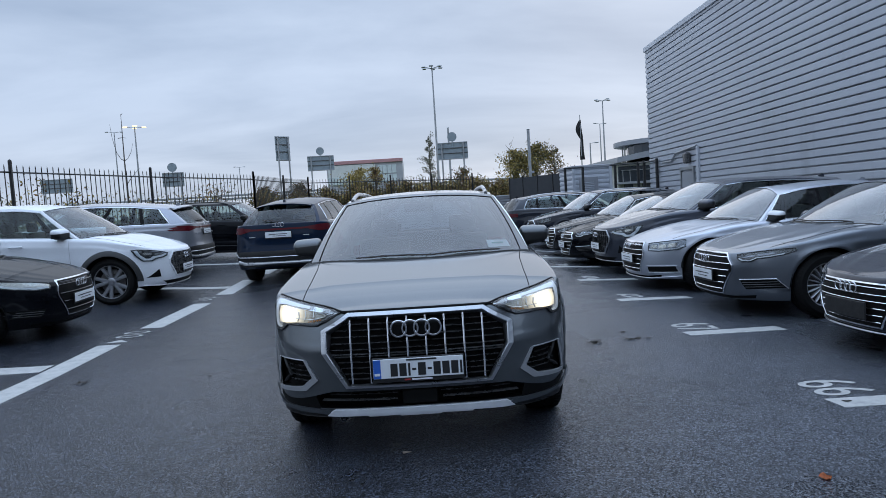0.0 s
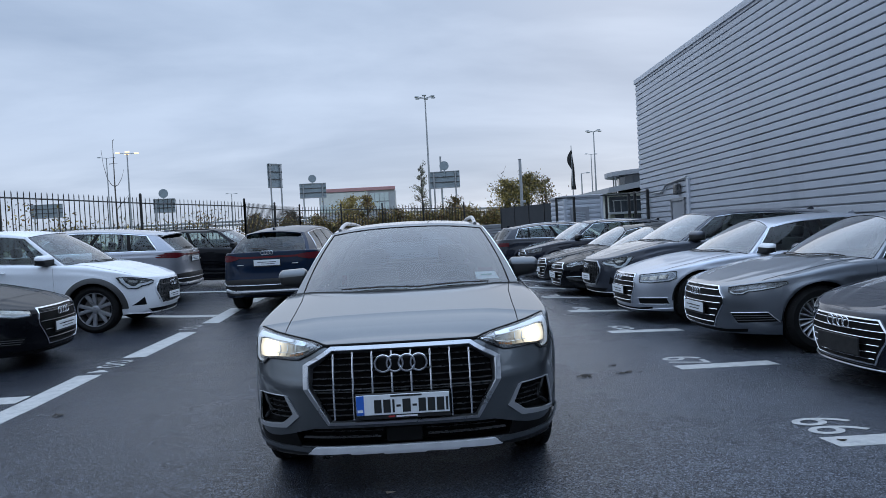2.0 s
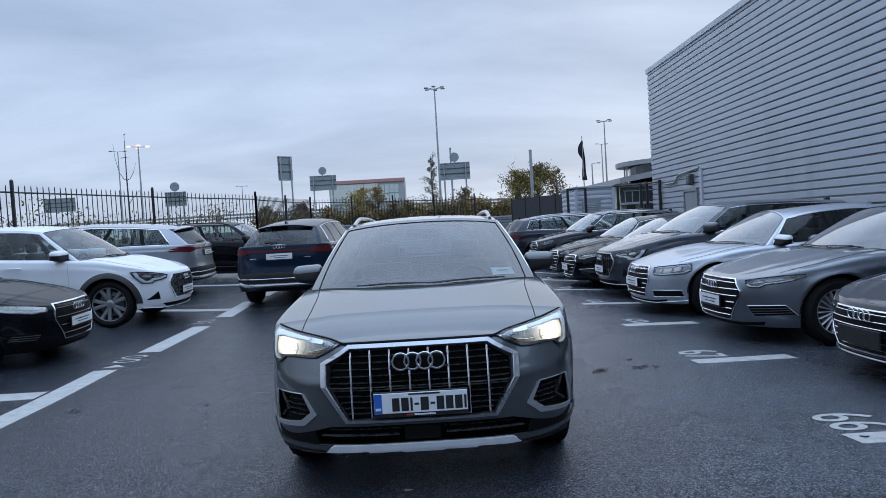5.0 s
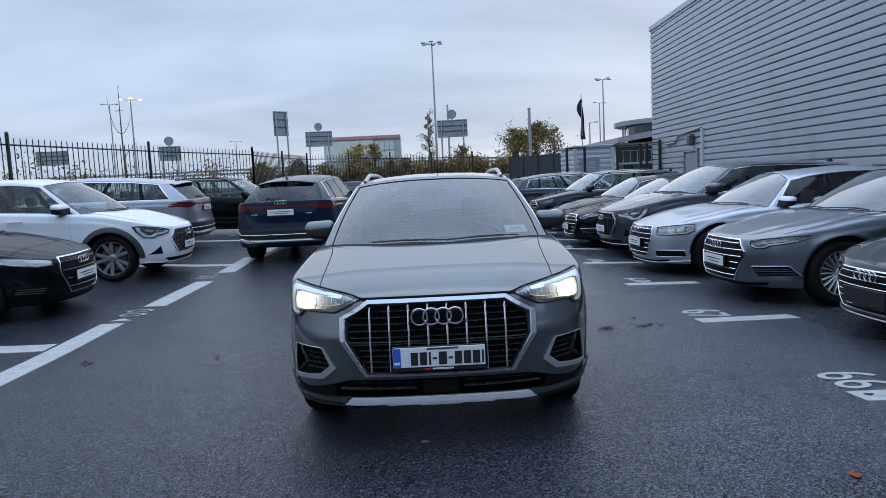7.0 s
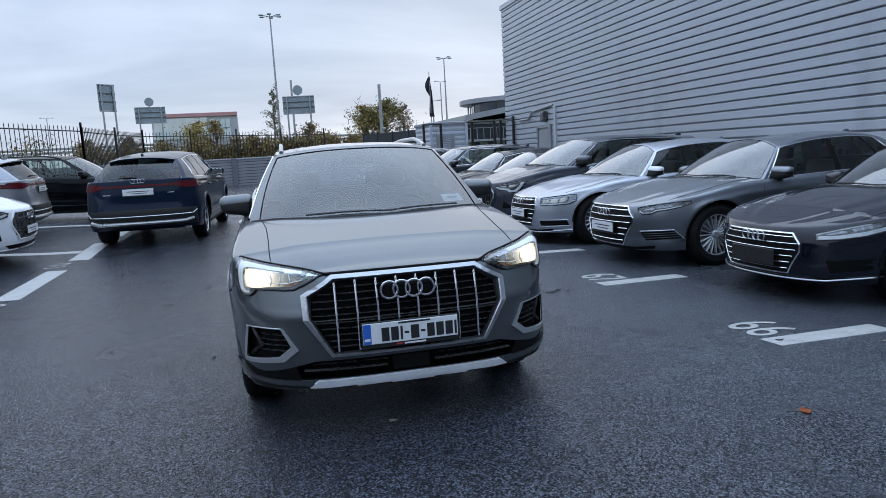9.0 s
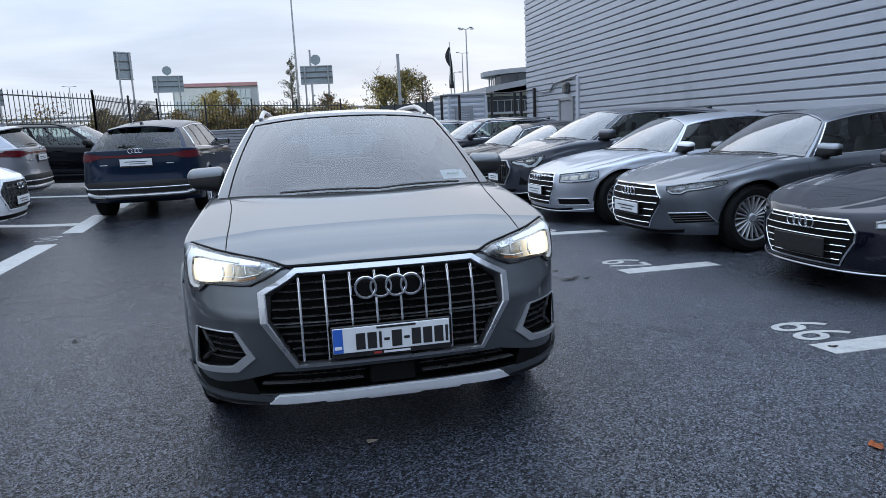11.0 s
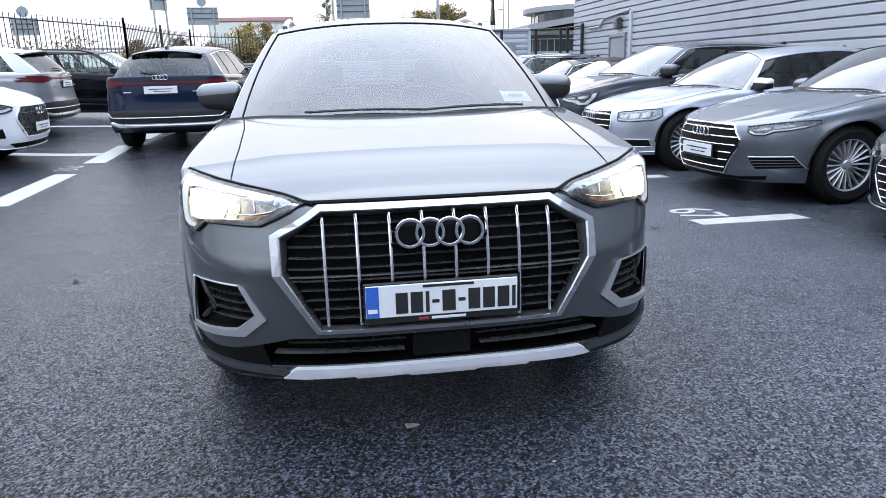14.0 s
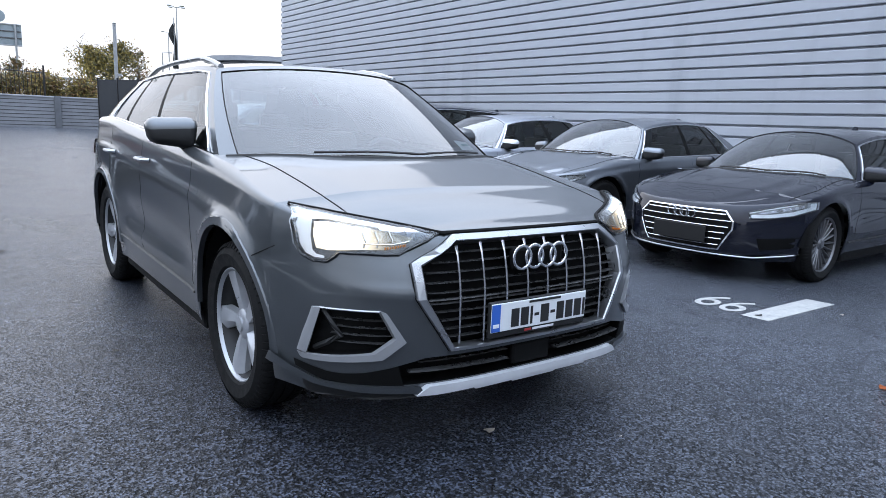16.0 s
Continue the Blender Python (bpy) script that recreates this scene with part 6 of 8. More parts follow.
ESUV_FRONT = dict(gw=0.53, gs=0.43, gb=0.40, z0=0.42, z1=0.800, wide_at=0.70, bars=2, uprights=13, bar_mat=M_LAMPIN, bar_r=0.005, plate="trade", plate_z=0.53, emblem_z=0.725, frame=0.018, frame_mat=M_BLACKGLOSS,
                   grille_mat=M_LAMPIN, grille_label="grey grille of close upright bars", lamp_mat=M_LAMPCASE,
                   lamp=[(0.555, 0.802), (0.66, 0.834), (0.80, 0.866), (0.90, 0.886), (0.930, 0.880), (0.925, 0.800), (0.885, 0.700), (0.80, 0.692), (0.755, 0.722), (0.66, 0.738), (0.58, 0.760)],
                   lamp_parts=[("light_guide", [(0.575, 0.782), (0.66, 0.752), (0.765, 0.736), (0.808, 0.702), (0.878, 0.708), (0.915, 0.800), (0.918, 0.866), (0.898, 0.866), (0.892, 0.796), (0.858, 0.736), (0.820, 0.734), (0.782, 0.766), (0.66, 0.782), (0.60, 0.800)], M_DRL),
                               ("light_guide", [(0.60, 0.806), (0.70, 0.834), (0.80, 0.855), (0.80, 0.846), (0.70, 0.824), (0.61, 0.799)], M_LAMPPALE),
                               ("projector", [(0.66, 0.800), (0.74, 0.812), (0.76, 0.786), (0.67, 0.790)], M_REFLECTOR), ("projector", [(0.79, 0.818), (0.87, 0.836), (0.87, 0.800), (0.80, 0.784)], M_REFLECTOR)],
                   intake=[(0.73, 0.55), (0.85, 0.42), (0.70, 0.42)], intake_trim=(), low=[(-0.66, 0.345), (0.66, 0.345), (0.56, 0.285), (-0.56, 0.285)],
                   lip=[(-0.86, 0.30), (-0.60, 0.272), (0.60, 0.272), (0.86, 0.30)])


def esuv_spec(paint_mat, **over):
    s = suv_spec(4.901, 0.968, 1.63, 0.92, 3.85, 0.375, paint_mat, sill=0.28, cowl_c=1.05, cowl_s=1.42, hdr_c=1.92, hdr_s=2.12, rr_c=4.38, rr_s=4.18, rb_c=4.805, rb_s=4.64,
                 rail_z=[(1.9, 1.53), (2.6, 1.60), (3.2, 1.59), (4.2, 1.50)], rw_f=0.62, rw_r=0.585,
                 shoulder=[(0, 0.85), (0.25, 0.895), (0.55, 0.965), (1.2, 1.08), (2.6, 1.12), (4.3, 1.165), (4.9, 1.17)],
                 rear_in=[(0.3, 0.10), (0.42, 0.02), (0.58, 0.0), (0.74, 0.03), (0.97, 0.06), (1.10, 0.08), (1.2, 0.095)],
                 panes=[(0.022, 0.40), (0.435, 0.70), (0.73, 0.90)], rear_u=0.92, rear_v=(0.015, 0.90), door_seams=[(1.55, 1.5), (2.62, 2.62), (3.58, 3.38)], handles=(2.38, 3.32), mir_y=1.66, mir_z=1.17, mir_size=1.15, rim="turbine", rim_mat=M_RIMDARK,
                 clad=0.06, clad_mat=M_CLAD, spoiler=True, rails=None, ratio=0.72, back_glass=M_GLASSDARK)
    s.update(over)
    return s


def other_car(name, s, label, m, front=None, rear="saloon"):
    car, sh = car_base(name, s, label, "cars in the yard", m)
    if front:
        front_face(car, sh, front)
    if rear:
        rear_face(car, sh, rear)
    return car


def rise(x, y):
    """The yard climbs gently away from the near aisle, a little more in the bays beyond the long white line."""
    side_fall = 1.0 - clamp((x - 2.4) / 1.8) * clamp((31.0 - y) / 4.0)
    return 0.0167 * max(0.0, min(y, 60.0) - 7.0) * side_fall + 0.05 * clamp((-3.0 - x) / 1.5) * clamp((y - 7.0) / 4.0) + 0.035 * clamp((-4.0 - x) / 7.0) * 7.0


def at(x, y, deg, back=2.4):
    """Nose at (x, y), turned deg from pointing at -y, standing on the slope of the yard."""
    dx, dy = -math.sin(radians(deg)), math.cos(radians(deg))
    cx, cy = x + dx * back, y + dy * back
    tilt = math.degrees(math.atan((rise(cx, cy + 0.8) - rise(cx, cy - 0.8)) / 1.6))
    bank = math.degrees(math.atan((rise(cx + 0.8, cy) - rise(cx - 0.8, cy)) / 1.6))
    z = rise(cx, cy)
    return Matrix.Translation((cx, cy, z)) @ Matrix.Rotation(radians(tilt), 4, "X") @ Matrix.Rotation(radians(-bank), 4, "Y") @ Matrix.Rotation(radians(deg), 4, "Z") @ Matrix.Translation((0, -back, 0))


# the grey car in the aisle
hero_car(at(0.226, 4.072, -2.2))
# row along the hall wall, noses to the aisle
other_car("coupe", saloon_spec(4.62, 0.92, 1.37, 0.86, 3.63, 0.335, P_NAVY, rim="multi", rim_mat=M_RIMDARK, ratio=0.72, panes=[(0.022, 0.52), (0.56, 0.84)], door_seams=[(1.45, 1.40), (2.85, 2.80)], handles=(2.6,), rr_c=3.5, rr_s=3.35, strip_mat=M_SATIN),
          "dark navy coupe with a wide bright-barred grille and no number plate", at(3.75, 5.70, -90), COUPE_FRONT)
other_car("saloon_car", saloon_spec(4.87, 0.943, 1.457, 0.93, 3.85, 0.35, P_WARMGREY), "grey saloon car with chrome grille bars and multi-spoke wheels", at(3.60, 8.12, -90), SALOON_FRONT)
other_car("saloon_car", saloon_spec(5.06, 0.975, 1.46, 0.87, 3.94, 0.36, P_SILVER, cf=1.0, mir_mat=M_STRIP), "silver-blue luxury saloon with chrome grille bars and pale mirrors", at(3.43, 10.45, -90), LUXURY_FRONT)
other_car("suv", esuv_spec(P_DARK, rail_z=[(1.9, 1.48), (2.6, 1.545), (3.2, 1.535), (4.2, 1.45)], clad=0.05, clad_mat=P_DARK, rim_mat=M_RIM), "dark grey electric SUV with a closed upright-barred grille", at(3.52, 12.62, -90), dict(ESUV_FRONT, grille_mat=M_GRILLE, frame_mat=M_SATIN, bar_mat=M_LAMPIN), None)
other_car("saloon_car", saloon_spec(4.72, 0.92, 1.42, 0.87, 3.69, 0.335, P_BLACK), "black saloon car with a bright-barred grille and white plate", at(3.32, 14.6, -90), SALOON_FRONT, None)
other_car("saloon_car", saloon_spec(4.94, 0.943, 1.45, 0.93, 3.85, 0.345, P_BLACK2), "black saloon car with bright window strips", at(3.45, 16.9, -90), SALOON_FRONT, None)
other_car("suv", suv_spec(4.68, 0.945, 1.60, 0.90, 3.72, 0.37, P_MIDBLUE, clad=0.04, clad_mat=P_MIDBLUE), "dark blue SUV with a bright-barred grille", at(3.5, 20.0, -90),
          dict(SALOON_FRONT, gw=0.54, z0=0.42, z1=0.83, plate_z=0.55, emblem_z=0.73, lamp=[(0.58, 0.82), (0.75, 0.86), (0.87, 0.89), (0.88, 0.80), (0.78, 0.765), (0.62, 0.76)], lamp_parts=(), intake=None, low=None, lip=None), None)
# row on the other side of the aisle
other_car("hatchback", saloon_spec(4.31, 0.893, 1.50, 0.87, 3.50, 0.325, P_BLACK, cowl_c=1.12, cowl_s=1.45, hdr_c=1.92, hdr_s=1.88, rr_c=3.75, rr_s=3.6, rb_c=4.15, rb_s=3.95, rail_z=[(1.85, 1.285), (2.1, 1.345), (2.6, 1.40), (3.1, 1.39), (3.7, 1.30)]),
          "black hatchback with a bright-edged grille and white plate", at(-4.15, 9.3, 90), dict(SALOON_FRONT, bars=4, bar_mat=M_BLACKGLOSS, gw=0.44, gs=0.40, gb=0.32, z0=0.31, z1=0.725, emblem_z=0.665, plate_z=0.50, intake_trim=(), lip=None,
               lamp=[(0.50, 0.720), (0.66, 0.755), (0.80, 0.785), (0.865, 0.80), (0.875, 0.735), (0.80, 0.690), (0.66, 0.655), (0.52, 0.660)], lamp_mat=M_REFLECTOR,
               lamp_parts=[("light_guide", [(0.53, 0.668), (0.66, 0.668), (0.80, 0.70), (0.86, 0.74), (0.85, 0.755), (0.78, 0.718), (0.66, 0.690), (0.53, 0.690)], M_DRL)]), None)
other_car("suv", esuv_spec(P_WHITE, strip_mat=M_SATIN, clad=0.085, screen_glass=M_CLEARGLASS, rim_mat=M_RIMMID), "white electric SUV with dark wheel arch trims and dark wheels", at(-3.85, 12.45, 90), dict(ESUV_FRONT, frame_mat=P_WHITE), None)
other_car("suv", esuv_spec(P_EGREY, rim_mat=M_RIM, strip_mat=M_CHROME, strip=0.011, clad=0.05, clad_mat=P_EGREY), "grey electric SUV with dark red tail lamps, parked tail out", at(-9.55, 16.5, -90), None, "esuv")
other_car("suv", suv_spec(4.68, 0.945, 1.62, 0.90, 3.72, 0.37, P_BLACK, screen_glass=M_CLEARGLASS, rails=M_BLACK, strip_mat=M_BLACKGLOSS, clad=0.05, clad_mat=M_BLACK), "black SUV parked beside the fence", at(-3.0, 20.3, 90), None, None)
other_car("suv", esuv_spec(P_BLUE, clad=0.05, clad_mat=P_BLUE, rim_mat=M_RIM), "dark blue electric SUV with a red light strip across the tailgate", at(-1.98, 18.35, 175), None, "esuv")
# far end of the row
other_car("suv", suv_spec(4.68, 0.945, 1.62, 0.90, 3.72, 0.37, P_MIDBLUE, clad=0.04, clad_mat=P_MIDBLUE), "dark SUV with red tail lamps and bright window strips", at(7.75, 22.9, 90), None, "saloon")
other_car("hatchback", suv_spec(4.2, 0.90, 1.52, 0.85, 3.45, 0.33, P_WARMGREY), "grey hatchback at the far end of the row", at(7.4, 25.1, 90), None, "saloon")

# ---- ground and markings ----
def ground_sheet():
    """One sheet to the horizon: the yard is flat, the road bank behind it rises a little."""
    xs = [-3000, -600, -120, -60, -30, -18] + [-11.0, -7.5] + [-6 + 0.5 * i for i in range(23)] + [18, 30, 60, 120, 600, 3000]
    ys = [-3000, -600, -60, -20, 0] + [7 + 0.5 * i for i in range(15)] + [20, 30, 37.4, 37.6, 44, 60, 120, 600, 3000]

    def h(x, y):
        return rise(x, y) if y < 37.5 else (1.5 if y < 50 else 1.9)
    verts = [(x, y, h(x, y)) for x in xs for y in ys]
    k = len(ys)
    faces = [(a * k + b, (a + 1) * k + b, (a + 1) * k + b + 1, a * k + b + 1) for a in range(len(xs) - 1) for b in range(k - 1)]
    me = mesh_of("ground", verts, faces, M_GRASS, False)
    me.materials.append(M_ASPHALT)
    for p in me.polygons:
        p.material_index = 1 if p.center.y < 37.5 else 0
    return tagged(new("ground", me), "dark wet asphalt yard with grass bank beyond", "ground", "", "structure")


ground_sheet()


def painted(name, pts, label, category="road marking"):
    """A four-sided painted area that follows the ground."""
    a, b, c, d = (Vector((*p, 0)) for p in pts)
    n = max(2, int(max((d - a).length, (b - a).length) / 0.25))
    along = (d - a).length > (b - a).length
    verts, faces = [], []
    for i in range(n + 1):
        t = i / n
        p, q = (a.lerp(d, t), b.lerp(c, t)) if along else (a.lerp(b, t), d.lerp(c, t))
        for v, dz in ((p, -0.003), (p, 0.004), (q, 0.004), (q, -0.003)):
            verts.append((v.x, v.y, rise(v.x, v.y) + dz))
    for i in range(n):
        for j in range(3):
            faces.append((i * 4 + j, i * 4 + j + 1, i * 4 + j + 5, i * 4 + j + 4))
    return tagged(new(name, mesh_of(name, verts, faces, M_MARK, False)), label, category, "bay markings")


def strip(x0, y0, x1, y1):
    return [(x0, y0), (x1, y0), (x1, y1), (x0, y1)]


for k, y in enumerate((4.50, 6.92, 9.21, 11.44, 13.70, 15.86, 18.1, 20.3, 22.6)):
    painted("bay_line", [(2.87, y + 0.10), (2.89, y - 0.09), (3.84, y - 0.13), (3.82, y + 0.07)], "short white bay line on the asphalt, slightly worn")
    txt = bpy.data.curves.new("bay_number", "FONT")
    txt.body, txt.size, txt.extrude, txt.space_character = str(66 + k), 0.60, 0.0015, 0.98
    src = new("bay_number_text", txt)
    bpy.context.view_layer.update()
    me = bpy.data.meshes.new_from_object(src.evaluated_get(bpy.context.evaluated_depsgraph_get()))
    bpy.data.objects.remove(src)
    me.materials.clear()
    me.materials.append(M_MARK)
    xs_ = [v.co.x for v in me.vertices]
    zoom = 0.37 / (max(xs_) - min(xs_))
    num = new("bay_number", me)
    num.matrix_basis = Matrix.Translation((2.90, y + 0.54, rise(3.1, y + 0.3) + 0.0035)) @ Matrix.Rotation(math.atan(0.0167) if y > 6.8 else 0.0, 4, "X") @ Matrix.Rotation(radians(-90), 4, "Z") @ Matrix.Diagonal((zoom, 0.95, 1, 1))
    tagged(num, "white painted bay number on the asphalt", "road marking", "bay markings")
for (xa, ya), (xb, yb) in (((-3.63, -3.0), (-3.59, 8.41)), ((-3.49, 9.41), (-3.43, 11.45)), ((-3.37, 12.43), (-3.42, 14.6)), ((-3.40, 15.6), (-3.40, 18.2))):
    painted("bay_edge_line", [(xa, ya), (xa + 0.29, ya), (xb + 0.27, yb), (xb, yb)], "long white line along the bay ends")
for y, x1 in ((7.38, -3.632), (13.45, -3.40), (18.2, -3.40)):
    painted("bay_line", strip(-8.2, y - 0.15, x1, y + 0.13), "white bay line on the asphalt")
painted("marking_arrow", [(-3.56, 8.55), (-3.30, 8.55), (-3.42, 8.68), (-3.46, 8.68)], "small white triangle between bay lines")
for y, n in ((8.78, 2), (11.72, 2)):
    for j in range(n):
        bm = bmesh.new()
        for i in range(20):
            a, b = 2 * math.pi * i / 20, 2 * math.pi * (i + 1) / 20
            cx, cy = -3.42 + 0.0 * j, y + 0.12 + 0.24 * j
            q = [bm.verts.new((cx + r * 1.6 * math.cos(t), cy + r * math.sin(t), rise(cx, cy) + 0.004)) for r, t in ((0.075, a), (0.105, a), (0.105, b), (0.075, b))]
            bm.faces.new(q)
        bmesh.ops.remove_doubles(bm, verts=bm.verts[:], dist=0.0005)
        tagged(new("bay_figure", bm_mesh("bay_figure", bm, M_MARK)), "worn white painted figure between bay lines", "road marking", "bay markings")


def litter_mesh(r, seed):
    rnd = random.Random(seed)
    bm = bmesh.new()
    n = 9
    c = bm.verts.new((0, 0, r * 0.25))
    rim = [bm.verts.new((r * (0.6 + 0.5 * rnd.random()) * math.cos(2 * math.pi * i / n), r * 0.6 * (0.6 + 0.5 * rnd.random()) * math.sin(2 * math.pi * i / n), r * 0.35 * rnd.random())) for i in range(n)]
    for i in range(n):
        bm.faces.new((c, rim[i], rim[(i + 1) % n]))
    bmesh.ops.solidify(bm, geom=bm.faces[:], thickness=0.001)
    return bm


LITTER = [(0.122, 4.19, 0.034, M_PALELEAF, "pale dry leaf on wet asphalt"), (2.165, 3.43, 0.05, M_ORANGELEAF, "orange fallen leaf on asphalt"), (2.29, 6.84, 0.06, M_DARKLEAF, "dark wet leaf on the asphalt"), (2.37, 6.86, 0.05, M_DARKLEAF, "dark wet leaf on the asphalt"),
          (2.47, 6.83, 0.045, M_DARKLEAF, "dark wet leaf on the asphalt"), (1.89, 6.78, 0.07, M_DARKLEAF, "dark wet leaf on the asphalt"), (1.97, 6.81, 0.05, M_DARKLEAF, "dark wet leaf on the asphalt"), (2.32, 7.2, 0.04, M_DARKLEAF, "dark wet leaf on the asphalt"), (-2.91, 6.6, 0.07, M_DARKLEAF, "dark wet leaf on the asphalt"),
          (-1.72, 6.54, 0.04, M_DARKLEAF, "dark wet leaf on the asphalt"), (-2.4, 9.3, 0.04, M_DARKLEAF, "dark wet leaf on the asphalt"), (2.60, 5.35, 0.03, M_DARKLEAF, "dark wet leaf on the asphalt"), (2.97, 4.52, 0.035, M_DARKLEAF, "dark wet leaf on the asphalt"), (-1.1, 9.0, 0.05, M_DARKLEAF, "dark wet leaf on the asphalt"),
          (2.9, 7.9, 0.03, M_DARKLEAF, "dark wet leaf on the asphalt"), (0.55, 3.85, 0.010, M_PALELEAF, "pale crumb of leaf"), (-0.9, 6.0, 0.03, M_DARKLEAF, "dark wet leaf on the asphalt"), (3.55, 4.2, 0.02, M_PALELEAF, "pale crumb of leaf")]
for i, (x, y, r, mat, label) in enumerate(LITTER):
    ob = new("fallen_leaf", bm_mesh("fallen_leaf", litter_mesh(r, i), mat))
    ob.matrix_basis = pose(x, y, rise(x, y) + 0.002, 0, 0, i * 73)
    tagged(ob, label, "leaf", "litter on the asphalt")

# ---- the clad hall ----
WALL_A, WALL_B, WALL_H, RIB = Vector((8.92, 25.0, 0)), Vector((8.08, -14.0, 0)), 6.60, 0.178


def clad_hall():
    hall = thing("hall_building", "grey hall clad in horizontal ribbed steel sheets", "building", "", None, "structure")
    d = (WALL_B - WALL_A)
    ln = d.length
    d.normalize()
    n = Vector((d.y, -d.x, 0))
    if n.x > 0:
        n = -n
    per, rows = 6, int(WALL_H / RIB)
    for c in range(0, rows + 1, per):
        prof = []
        for k in range(c, min(c + per, rows + 1)):
            z = k * RIB
            for t, o in ((0.0, -0.065), (0.004, 0.026), (0.05, 0.034), (0.30, 0.037), (0.55, 0.039), (0.74, 0.041), (0.795, 0.040), (0.812, 0.034), (0.816, -0.065)):
                zz = z + t * RIB
                if zz <= WALL_H:
                    prof.append((zz, o))
        if len(prof) < 2:
            continue
        prof.append((min(WALL_H, (min(c + per, rows + 1)) * RIB - 0.004), -0.06))
        verts, faces = [], []
        for q, s_ in enumerate((0.0, ln)):
            for z, o in prof:
                verts.append(WALL_A + d * s_ + n * (o + 0.004 * ((c // per) % 2)) + Vector((0, 0, z)))
        k = len(prof)
        faces = [(j, j + 1, k + j + 1, k + j) for j in range(k - 1)]
        hang("cladding_sheet", mesh_of("cladding_sheet", verts, faces, M_CLADDING, False), hall)
    # core behind the sheets, gable end, roof edge
    bm = bmesh.new()
    back = -n
    ptsA = [WALL_A + back * 0.075, WALL_B + back * 0.075, WALL_B + back * 24, WALL_A + back * 24]
    lo = [bm.verts.new(p) for p in ptsA]
    hi = [bm.verts.new(p + Vector((0, 0, WALL_H - 0.02))) for p in ptsA]
    bm.faces.new(lo)
    bm.faces.new(hi)
    for i in range(4):
        bm.faces.new((lo[i], lo[(i + 1) % 4], hi[(i + 1) % 4], hi[i]))
    part("wall_core", bm, M_GROOVE, hall)
    verts, faces = [], []
    prof = []
    for k in range(rows + 1):
        for t, o in ((0.0, 0.0), (0.13, 0.02), (0.5, 0.04), (0.86, 0.026), (0.93, 0.004)):
            if (k + t) * RIB <= WALL_H:
                prof.append(((k + t) * RIB, o))
    out = -d
    for s_ in (0.0, 24.0):
        for z, o in prof:
            verts.append(WALL_A + back * s_ + out * (o + 0.002) + n * (o if s_ == 0 else 0) + Vector((0, 0, z)))
    k = len(prof)
    hang("cladding_sheet", mesh_of("cladding_sheet", verts, [(j, j + 1, k + j + 1, k + j) for j in range(k - 1)], M_CLADDING, False), hall)
    bm = bmesh.new()
    c = (WALL_A + WALL_B) / 2
    rot = Matrix.Rotation(math.atan2(d.y, d.x), 3, "Z")
    box(bm, c + n * 0.03 + Vector((0, 0, WALL_H - 0.03)), (ln + 0.12, 0.10, 0.17), 0.01, rot)
    part("roof_flashing", bm, M_CLADDING, hall)
    # door with its frame, lamp and conduit near the far corner
    q = WALL_A + d * 3.7 + Vector((0, 0, 0.02))
    rz = Matrix.Rotation(math.atan2(d.y, d.x), 3, "Z")
    bm = bmesh.new()
    box(bm, q + n * 0.055 + Vector((0, 0, 1.0)), (0.92, 0.05, 2.0), 0.01, rz)
    dr = part("door", bm, M_ROOFGREY, hall, "grey steel door")
    bm = bmesh.new()
    for off, sz, zz in (((-0.52), (0.09, 0.10, 2.12), 1.06), ((0.52), (0.09, 0.10, 2.12), 1.06), (0.0, (1.13, 0.10, 0.10), 2.09)):
        box(bm, q + d * off + n * 0.06 + Vector((0, 0, zz)), sz, 0.006, rz)
    part("door_frame", bm, M_STEEL, dr)
    bm = bmesh.new()
    box(bm, q + d * 0.15 + n * 0.14 + Vector((0, 0, 2.40)), (0.26, 0.18, 0.34), 0.05, rz, 2)
    part("wall_lamp", bm, M_LAMPIN, hall, "grey bulkhead lamp above the door")
    bm = bmesh.new()
    box(bm, q + d * 0.85 + n * 0.06 + Vector((0, 0, 1.35)), (0.16, 0.07, 2.7), 0.01, rz)
    part("corner_trim", bm, M_CLADDING, hall)
    bm = bmesh.new()
    tube(bm, [q + d * a + n * 0.09 + Vector((0, 0, z)) for a, z in ((0.8, 2.72), (-0.9, 2.62), (-1.3, 2.40), (-2.2, 2.40))], 0.035, 6)
    part("conduit", bm, M_STEEL, hall)


clad_hall()


